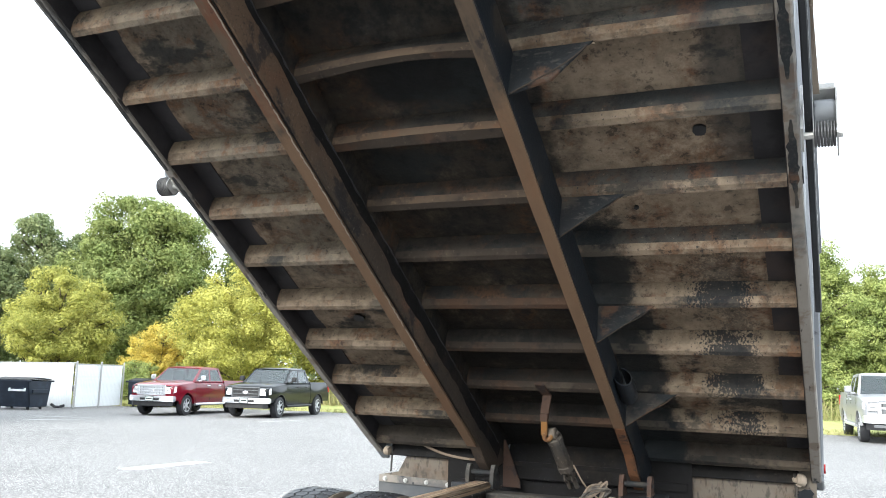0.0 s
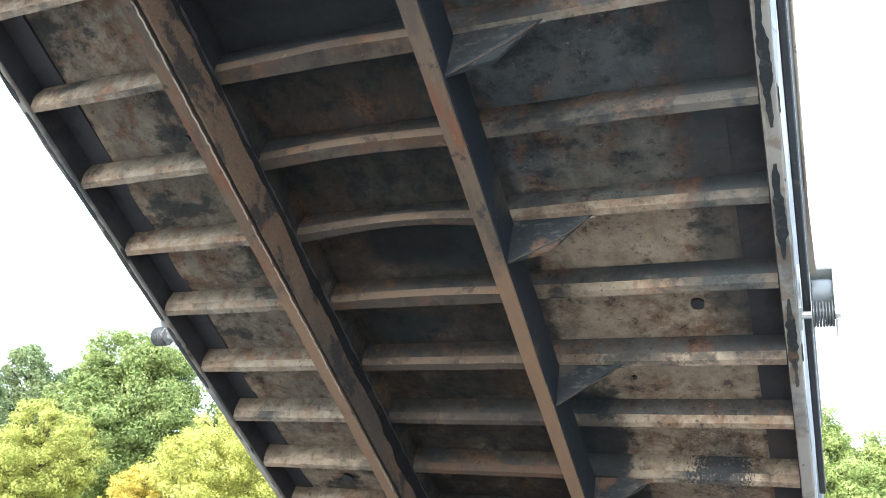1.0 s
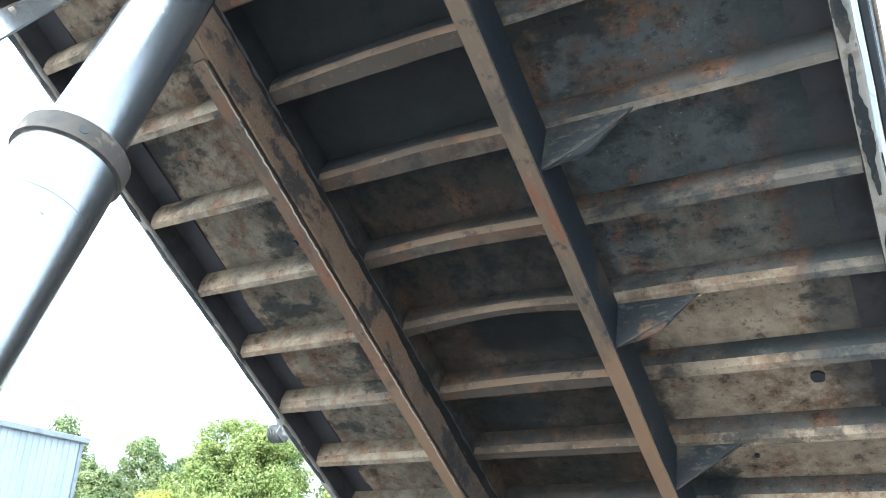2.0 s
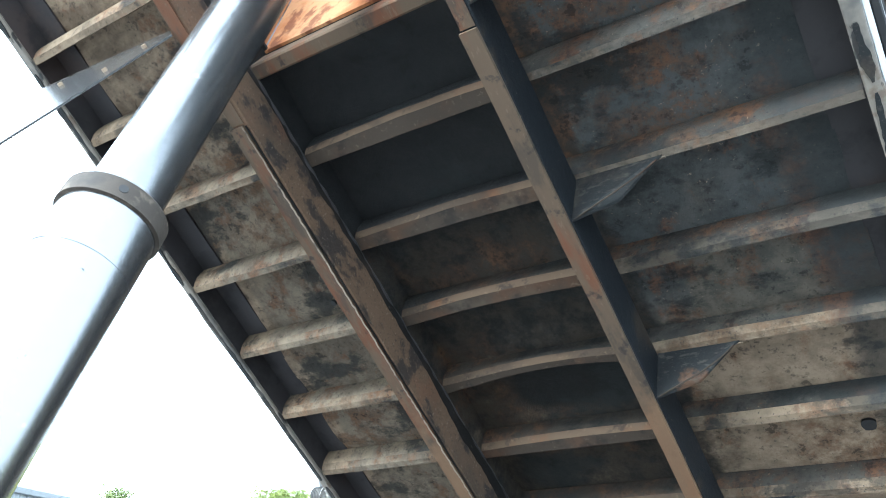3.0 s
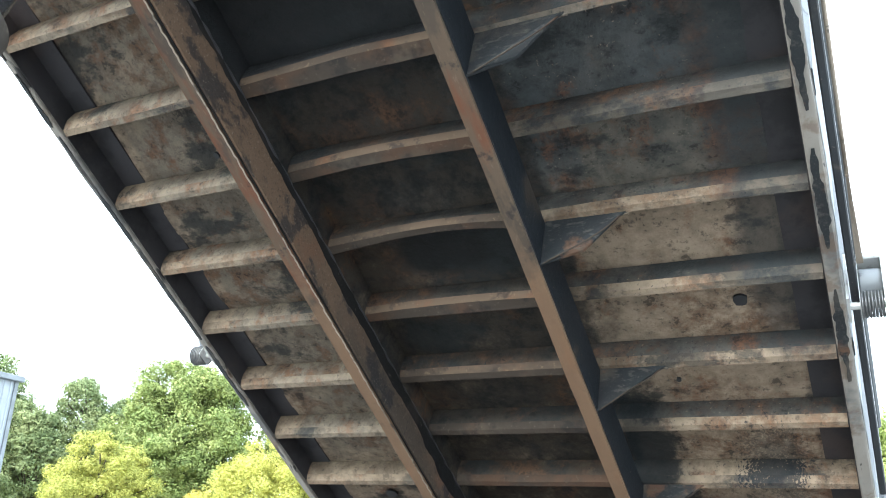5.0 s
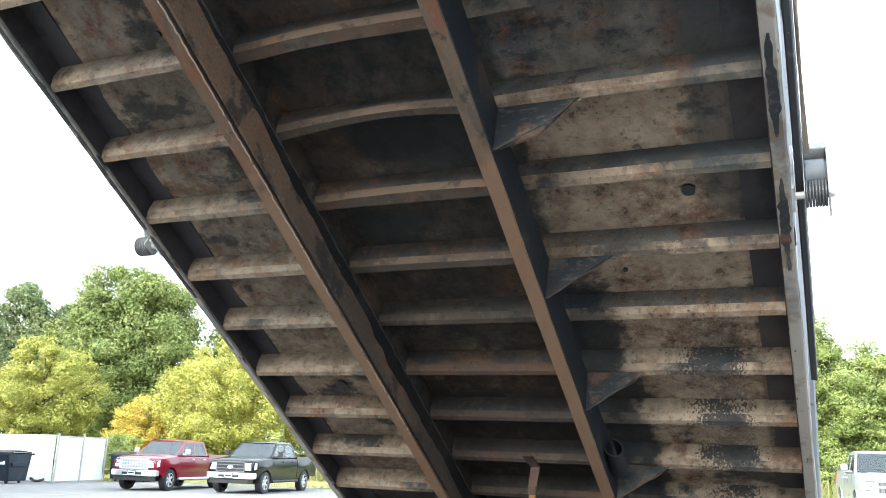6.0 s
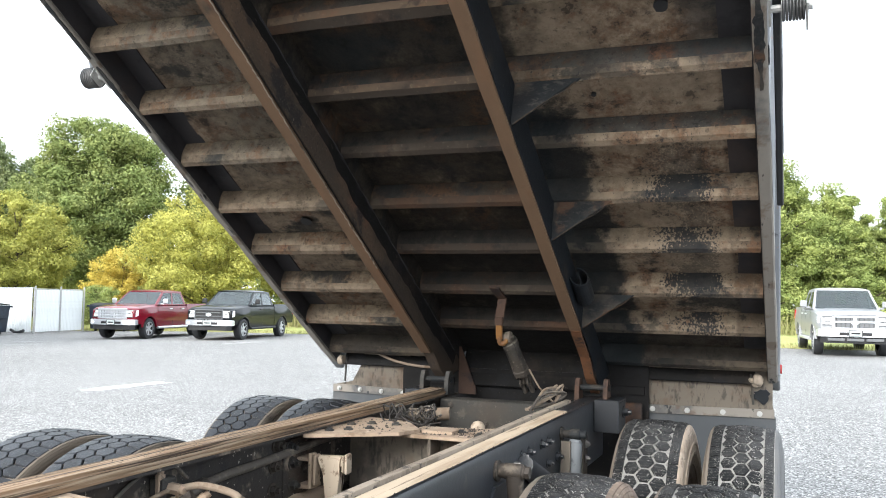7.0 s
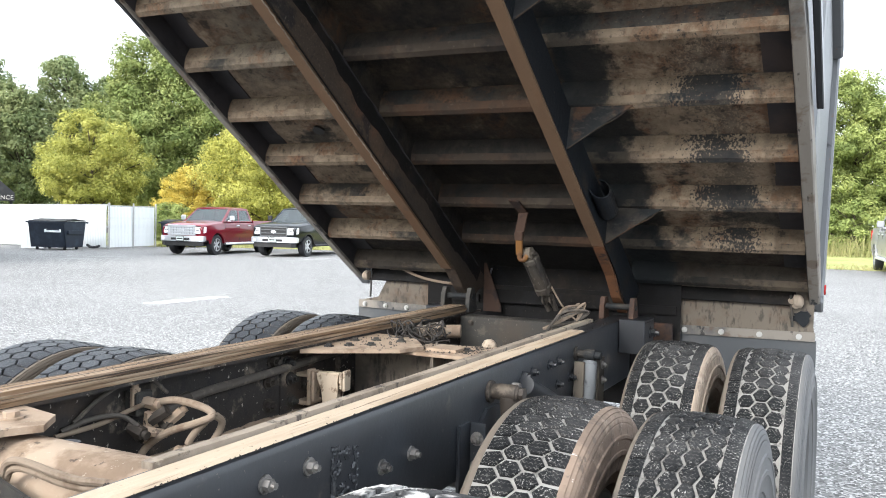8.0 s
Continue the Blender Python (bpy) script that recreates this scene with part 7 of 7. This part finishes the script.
    if style == "red":
        bars = [(-0.58, 0.58, 1.10, 1.19), (-0.54, 0.54, 1.00, 1.05), (-0.54, 0.54, 0.90, 0.95), (-0.58, 0.58, 0.79, 0.85), (-0.62, -0.53, 0.79, 1.19), (0.53, 0.62, 0.79, 1.19)]
    elif style == "white":
        bars = [(-0.56, 0.56, 1.10, 1.15), (-0.05, 0.05, 0.80, 1.13), (-0.56, 0.56, 0.955, 1.005), (-0.56, 0.56, 0.77, 0.82), (-0.60, -0.52, 0.79, 1.13), (0.52, 0.60, 0.79, 1.13)]
    else:
        bars = [(-0.56, 0.56, 1.125, 1.165), (-0.52, 0.52, 1.03, 1.06), (-0.52, 0.52, 0.90, 0.93), (-0.56, 0.56, 0.79, 0.82), (-0.58, -0.54, 0.79, 1.165), (0.54, 0.58, 0.79, 1.165)]
    for a, b, c, d in bars:
        bm = bmesh.new()
        box(bm, a, b, -0.03, 0.0, c, d, 0.008)
        part("grille_bar", bm, M_CHROME if chrome else M_TRIMGREY, gr)
    for i in range(9):
        bm = bmesh.new()
        box(bm, -0.48 + i * 0.12 - 0.006, -0.48 + i * 0.12 + 0.006, -0.014, 0.0, 0.82, 1.10)
        part("grille_slat", bm, M_PLASTIC, gr)
    bm = bmesh.new()
    rings(bm, [((0, -0.036, 0.965), (0, 1, 0), 0.06), ((0, -0.028, 0.965), (0, 1, 0), 0.07), ((0, -0.01, 0.965), (0, 1, 0), 0.07)], 20)
    bmesh.ops.scale(bm, vec=(1.6, 1, 0.9), verts=bm.verts, space=Matrix.Translation((0, 0, -0.965)))
    part("badge", bm, M_CHROME, gr, "plain oval chrome badge")
    for s in (1, -1):
        bm = bmesh.new()
        zl, zh = (0.86, 1.13) if style != "white" else (0.90, 1.12)
        front = [(0.60, -0.012), (0.72, -0.002), (0.82, 0.015), (0.89, 0.055), (0.935, 0.12), (0.965, 0.22)]
        secs = []
        for i, (px_, py_) in enumerate(front):
            zb_ = zl + 0.05 * (i / 5) ** 2
            secs.append([(s * (px_ - 0.08), py_ + 0.10, zb_), (s * px_, py_, zb_), (s * px_, py_ + 0.006, (zb_ + zh) / 2), (s * (px_ - 0.012), py_ + 0.02, zh), (s * (px_ - 0.08), py_ + 0.12, zh)])
        loft(bm, secs)
        hl = part("headlight", bm, M_LAMP, P)
        bm = bmesh.new()
        box(bm, min(s * 0.63, s * 0.80), max(s * 0.63, s * 0.80), -0.020, 0.0, 0.985, 1.005, 0.004)
        part("lamp_divider", bm, M_PLASTIC, hl)
        for zf in (zl - 0.018, zh - 0.004):
            bm = bmesh.new()
            box(bm, min(s * 0.59, s * 0.84), max(s * 0.59, s * 0.84), -0.016, 0.03, zf, zf + 0.022, 0.004)
            part("lamp_bezel", bm, M_PLASTIC if style != "white" else M_TRIMGREY, hl)
        bm = bmesh.new()
        rings(bm, [((s * 0.78, -0.105, 0.635), (0, 1, 0), 0.045), ((s * 0.78, -0.07, 0.635), (0, 1, 0), 0.055)], 14)
        part("fog_lamp", bm, M_LAMP, P)
        # mirrors
        bm = bmesh.new()
        box(bm, min(s * 1.04, s * 1.24), max(s * 1.04, s * 1.24), 1.78, 1.88, 1.38, 1.58, 0.03)
        box(bm, min(s * 0.94, s * 1.08), max(s * 0.94, s * 1.08), 1.80, 1.86, 1.34, 1.40, 0.01)
        part("mirror", bm, M_CHROME if style == "red" else (body_paint if style == "white" else M_PLASTIC), P)
        for yy in (2.55, 3.45):
            bm = bmesh.new()
            box(bm, min(s * 0.985, s * 1.02), max(s * 0.985, s * 1.02), yy - 0.11, yy + 0.11, 1.16, 1.20, 0.01)
            part("door_handle", bm, M_CHROME if chrome else M_PLASTIC, P)
        for yy in (1.58, 2.70, 3.78):
            bm = bmesh.new()
            box(bm, min(s * 0.982, s * 0.9865), max(s * 0.982, s * 0.9865), yy - 0.004, yy + 0.004, 0.56, 1.30)
            part("door_seam", bm, M_PLASTIC, P)
        bm = bmesh.new()
        rod(bm, (s * 1.0, 1.55, 0.44), (s * 1.0, 3.9, 0.44), 0.05, 10)
        part("side_step", bm, M_CHROME if chrome else M_PLASTIC, P)
        # tail lamp
        bm = bmesh.new()
        box(bm, min(s * 0.90, s * 0.992), max(s * 0.90, s * 0.992), 5.74, 5.878, 0.95, 1.28, 0.01)
        part("tail_lamp", bm, M_REDLENS, P)
        # wheel arch lips, tyres and rims
        for ya in (fa, ra):
            bm = bmesh.new()
            pts = arc(ya, 0.40, 0.515, 8, 172, 14) + list(reversed(arc(ya, 0.40, 0.485, 8, 172, 14)))
            prism(bm, pts, "x", s * 0.93, s * 1.012)
            part("wheel_arch", bm, M_PLASTIC if style == "black" else body_paint, P)
            wl = new("wheel")
            wl.parent = P
            wl.matrix_basis = Matrix.Translation((s * 0.86, ya, 0.41)) @ (Matrix.Identity(4) if s > 0 else FLIP)
            bm = bmesh.new()
            lathe(bm, [(-0.12, 0.25), (-0.13, 0.34), (-0.12, 0.395), (-0.08, 0.41), (0.08, 0.41), (0.12, 0.395), (0.13, 0.34), (0.12, 0.25)], 32)
            part("tyre", bm, M_RUBBER, wl, "", True)
            bm = bmesh.new()
            lathe(bm, [(0.121, 0.255), (0.125, 0.24), (0.09, 0.23), (0.05, 0.22), (0.05, 0.0)], 32)
            part("rim_barrel", bm, M_PLASTIC, wl, "", True)
            bm = bmesh.new()
            for k in range(6):
                rot = Matrix.Rotation(k * math.pi / 3, 4, 'X')
                box(bm, 0.075, 0.105, -0.035, 0.035, 0.05, 0.235, 0.006, rot)
            rod(bm, (0.05, 0, 0), (0.115, 0, 0), 0.07, 14)
            lathe(bm, [(0.128, 0.262), (0.130, 0.245), (0.10, 0.232)], 32)
            part("rim", bm, M_ALLOY, wl)
    # bumper, valance, plate
    bm = bmesh.new()
    pts = [(-1.0, 0.15), (-0.96, 0.02), (-0.80, -0.08), (-0.4, -0.11), (0.4, -0.11), (0.80, -0.08), (0.96, 0.02), (1.0, 0.15), (0.9, 0.16), (-0.9, 0.16)]
    prism(bm, pts, "z", 0.56, 0.77)
    bmesh.ops.bevel(bm, geom=[e for e in bm.edges if abs(e.verts[0].co.z - e.verts[1].co.z) < 1e-6], offset=0.02, segments=2, affect='EDGES')
    part("bumper", bm, M_CHROME, P, "chrome front bumper", True)
    bm = bmesh.new()
    box(bm, -0.42, 0.42, -0.118, -0.09, 0.60, 0.69, 0.01)
    part("bumper_inset", bm, M_PLASTIC, P)
    bm = bmesh.new()
    prism(bm, [(-0.9, 0.10), (-0.75, -0.04), (0.75, -0.04), (0.9, 0.10)], "z", 0.38, 0.56)
    part("valance", bm, M_PLASTIC, P)
    bm = bmesh.new()
    box(bm, -0.16, 0.16, -0.132, -0.120, 0.585, 0.735, 0.004)
    pl = part("number_plate", bm, M_PLATE, P)
    bm = bmesh.new()
    for xa, xb, za, zb_ in ((-0.18, 0.18, 0.735, 0.752), (-0.18, 0.18, 0.568, 0.585), (-0.178, -0.161, 0.585, 0.735), (0.161, 0.178, 0.585, 0.735)):
        box(bm, xa, xb, -0.135, -0.119, za, zb_)
    part("plate_frame", bm, M_PLASTIC, pl)
    bm = bmesh.new()
    box(bm, -0.12, 0.12, -0.136, -0.133, 0.635, 0.685)
    part("plate_bar", bm, M_PLASTIC, pl)
    bm = bmesh.new()
    box(bm, -0.7, 0.7, 0.35, 5.7, 0.36, 0.50)
    part("chassis", bm, M_PLASTIC, P)
    if style == "white":
        bm = bmesh.new()
        for s in (-0.5, 0.0, 0.5):
            box(bm, s - 0.22, s + 0.22, -0.10, -0.06, 0.44, 0.52, 0.01)
        part("light_bar", bm, M_TRIMGREY, P)
    return P


pickup(-22.75, 21.45, 9.5, P_RED, "red", "dark red crew-cab pickup with chrome grille on asphalt")
pickup(-19.02, 22.4, 9.5, P_BLACK, "black", "black crew-cab pickup with chrome bumper on asphalt")
pickup(3.02, 22.4, 5.5, P_WHITE, "white", "white crew-cab pickup with large chrome grille", 2.0)


# ---- enclosure: fence, gate, dumpsters ----
M_FENCE = layered("white_privacy_slats", (0.78, 0.80, 0.80), [((0.45, 0.46, 0.47), 1.5, 0.45, 0.7, 0.6, (3, 3, 0.4)), ((0.30, 0.30, 0.28), 5.0, 0.62, 0.75, 0.5, None)], 0.7, 0.0, 40.0, 0.2)
M_BIN = layered("dark_blue_black_steel", (0.010, 0.017, 0.030), [((0.03, 0.045, 0.07), 2.5, 0.5, 0.7, 0.5, None)], 0.5, 0.0, 40.0, 0.2)


def slat_run(name, label, p0, p1, h, pitch, gate=False):
    """A run of fence: posts, rails and upright slats."""
    p0, p1 = Vector((*p0, 0)), Vector((*p1, 0))
    L = (p1 - p0).length
    ang = math.atan2(p1.y - p0.y, p1.x - p0.x)
    f = thing(name, label, "gate" if gate else "fence", "", "", Matrix.Translation((p0.x, p0.y, ground_z(p0.x, p0.y))) @ Matrix.Rotation(ang, 4, 'Z'))
    gz = ground_z(p1.x, p1.y) - ground_z(p0.x, p0.y)
    n = int(L / pitch)
    bm = bmesh.new()
    box(bm, 0, pitch * 0.86, -0.012, 0.012, 0.07, h - 0.05, 0.004)
    first = part("slat", bm, M_FENCE, f)
    for i in range(1, n):
        again(first, Matrix.Translation((i * pitch, 0, gz * i / n)))
    bm = bmesh.new()
    py = -0.05 if gate else 0.06
    rod(bm, (0, py, 0.0), (0, py, h + (0.08 if gate else -0.06)), 0.04, 10)
    if gate:
        rings(bm, [((0, py, h + 0.08), (0, 0, 1), 0.045), ((0, py, h + 0.11), (0, 0, 1), 0.03), ((0, py, h + 0.125), (0, 0, 1), 0.008)], 10)
    post = part("post", bm, M_GALV, f)
    m = max(1, round(L / (1.75 if gate else 2.6)))
    for i in range(1, m + 1):
        again(post, Matrix.Translation((L * i / m, 0, gz * i / m)))
    for z in (0.12, h * 0.5, h - 0.02):
        bm = bmesh.new()
        rod(bm, (0, 0.04, z), (L, 0.04, z + gz), 0.024, 8)
        part("rail", bm, M_GALV, f)
    return f


slat_run("fence", "white slatted privacy fence round a dumpster enclosure", (-48.0, 25.0), (-29.7, 24.1), 2.05, 0.11)
slat_run("gate", "white slatted double gate with steel posts", (-29.65, 24.1), (-30.4, 27.7), 2.0, 0.11, True)


def dumpster(x, y, turn, label):
    d = thing("dumpster", label, "dumpster", "", "", Matrix.Translation((x, y, ground_z(x, y))) @ Matrix.Rotation(radians(turn), 4, 'Z'))
    bm = bmesh.new()
    w, t = 0.90, 0.04
    # sloping front and back, flat ends
    prism(bm, [(-0.55, 0.12), (0.55, 0.12), (0.75, 1.22), (0.71, 1.22), (0.52, 0.16), (-0.52, 0.16), (-0.71, 1.22), (-0.75, 1.22)], "x", -w, w)
    for s in (-w, w - t):
        prism(bm, [(-0.55, 0.12), (0.55, 0.12), (0.75, 1.22), (-0.75, 1.22)], "x", s, s + t)
    part("bin", bm, M_BIN, d)
    bm = bmesh.new()
    for yy in (-0.77, 0.72):
        box(bm, -w - 0.12, w + 0.12, yy, yy + 0.06, 1.17, 1.25, 0.01)
    part("rim", bm, M_BIN, d)
    for s in (-1, 1):
        bm = bmesh.new()
        prism(bm, [(-0.74, 1.24), (0.0, 1.33), (0.76, 1.26), (0.76, 1.30), (0.0, 1.37), (-0.74, 1.28)], "x", s * 0.03, s * 0.88)
        part("lid", bm, M_PLASTIC, d, "black plastic lid")
        bm = bmesh.new()
        box(bm, min(s * 0.9, s * 0.98), max(s * 0.9, s * 0.98), -0.5, 0.5, 0.70, 0.86, 0.01)
        part("fork_pocket", bm, M_BIN, d)
        for yy in (-0.4, 0.4):
            bm = bmesh.new()
            rod(bm, (s * 0.7 - 0.03, yy, 0.07), (s * 0.7 + 0.03, yy, 0.07), 0.07, 12)
            part("castor", bm, M_RUBBER, d)
    slope = Matrix.Translation((0.33, -0.692, 0.90)) @ Matrix.Rotation(radians(-10.3), 4, 'X')
    bm = bmesh.new()
    box(bm, -0.42, 0.42, -0.006, 0.0, -0.12, 0.12, 0.0, slope)
    lb = part("label_panel", bm, M_FENCE, d, "white label panel with a dark bar")
    bm = bmesh.new()
    box(bm, -0.32, 0.32, -0.011, -0.007, -0.035, 0.025, 0.0, slope)
    part("label_bar", bm, M_BIN, lb)
    return d


dumpster(-30.8, 22.3, 12, "dark steel dumpster with closed lids beside the fence")
dumpster(-29.3, 28.6, 20, "dark steel dumpster behind the white gate")
bm = bmesh.new()
rnd = random.Random(8)
hose(bm, [(-29.9 + 0.25 * i * 0.5, 23.2 + rnd.uniform(-0.1, 0.1), ground_z(-29, 23) + 0.08 + rnd.uniform(0, 0.12)) for i in range(7)], 0.06, 6, 3)
tagged(part("drain_pipe", bm, M_RUBBER), "black corrugated pipe lying on the asphalt", "pipe")
for i in range(6):
    bm = bmesh.new()
    for k in range(7):
        box(bm, -0.6 + 0.175 * k, -0.6 + 0.175 * k + 0.14, -0.5, 0.5, 0.118, 0.138)
    for yy in (-0.5, -0.045, 0.41):
        box(bm, -0.6, 0.59, yy, yy + 0.09, 0.0, 0.118)
    pal = part("pallet", bm, M_FENCE)
    pal.matrix_basis = Matrix.Translation((-33.2, 23.3, ground_z(-33.2, 23.3) + 0.139 * i)) @ Matrix.Rotation(0.2 + 0.03 * (i % 3), 4, 'Z')
    tagged(pal, "pale wooden pallet in a stack by the fence", "pallet", "stacked pallets")

# ---- entrance sign behind the fence ----
sx, sy = polar(54.25, 50.5)
sg = thing("entrance_sign", "black gable-topped sign with white lettering on posts", "sign", "", "", Matrix.Translation((sx, sy, ground_z(sx, sy))) @ Matrix.Rotation(radians(54), 4, 'Z'))
bm = bmesh.new()
prism(bm, [(-1.45, 2.26), (1.45, 2.26), (1.45, 2.70), (0.0, 4.0), (-1.45, 2.70)], "y", -0.05, 0.05)
part("panel", bm, M_PLASTIC, sg)
for s in (-1.3, 1.3):
    bm = bmesh.new()
    box(bm, s - 0.06, s + 0.06, 0.052, 0.16, 0, 2.7, 0.008)
    part("post", bm, M_PLASTIC, sg)
fc = bpy.data.curves.new("lettering", 'FONT')
fc.body, fc.size, fc.align_x, fc.extrude = "ANCE", 0.31, 'RIGHT', 0.004
fc.materials.append(M_WHITEP)
tx = new("lettering", fc)
tx.parent = sg
tx.matrix_basis = Matrix.Translation((1.40, -0.058, 2.34)) @ Matrix.Rotation(radians(90), 4, 'X')

# ---- metal building ----
M_SIDING = layered("grey_metal_siding", (0.29, 0.31, 0.335), [((0.22, 0.235, 0.25), 0.8, 0.42, 0.66, 0.6, (2, 2, 0.3)), ((0.25, 0.25, 0.25), 6.0, 0.62, 0.75, 0.4, None)], 0.45, 0.25, 30.0, 0.1)
M_TRIM = layered("dark_grey_metal_trim", (0.20, 0.215, 0.23), [((0.13, 0.14, 0.15), 2.0, 0.45, 0.66, 0.6, None)], 0.5, 0.2, 40.0, 0.1)
bx, by0, by1 = -24.4, -17.0, 14.2
bz = ground_z(bx, 0)
bld = thing("metal_building", "pale grey ribbed metal building with dark eave trim", "building", "", "", Matrix.Translation((bx, 0, bz)))


def ribbed(a, b, fixed, axis, name="wall"):
    """A sheet-metal wall with upright ribs."""
    pts = []
    q, pitch, out = a, 0.23, 0.035
    while q < b - 0.01:
        e = min(q + pitch, b)
        pts += [(q, 0.0), (q + 0.14, 0.0), (q + 0.165, out), (q + 0.205, out), (min(q + 0.23, b), 0.0)]
        q = e
    pts += [(b, -0.12), (a, -0.12)]
    bm = bmesh.new()
    if axis == "x":
        prism(bm, [(fixed + o, p) for p, o in pts], "z", 0.0, 6.62)
    else:
        prism(bm, [(p, fixed + o) for p, o in pts], "z", 0.0, 6.62)
    return part(name, bm, M_SIDING, bld)


ribbed(by0, by1, 0.0, "x")
ribbed(-12.0, -0.13, by1 - 0.0, "y")
bm = bmesh.new()
box(bm, -12.0, -11.9, by0, by1 - 0.13, 0, 6.62)
box(bm, -12.0, -0.13, by0, by0 + 0.1, 0, 6.62)
part("wall", bm, M_SIDING, bld)
bm = bmesh.new()
prism(bm, [(0.14, 6.62), (0.14, 6.77), (-6.0, 7.97), (-12.14, 6.77), (-12.14, 6.62), (-6.0, 7.79)], "y", by0 - 0.15, by1 + 0.15)
part("roof", bm, M_TRIM, bld)
bm = bmesh.new()
box(bm, 0.04, 0.19, by0 - 0.15, by1 + 0.17, 6.60, 6.79, 0.02)
part("gutter", bm, M_TRIM, bld)
bm = bmesh.new()
box(bm, -0.02, 0.05, by1 - 0.08, by1 + 0.055, 0.0, 6.61, 0.006)
part("corner_trim", bm, M_TRIM, bld)
bm = bmesh.new()
rod(bm, (0.03, 12.75, 4.4), (0.55, 12.75, 4.4), 0.045, 10)
part("vent_pipe", bm, M_TRIM, bld)
bm = bmesh.new()
box(bm, 0.036, 0.075, 11.0, 12.3, 2.5, 3.7, 0.01)
wn = part("window", bm, M_TRIM, bld)
bm = bmesh.new()
box(bm, 0.076, 0.080, 11.08, 12.22, 2.58, 3.62)
part("pane", bm, M_GLASS, wn)
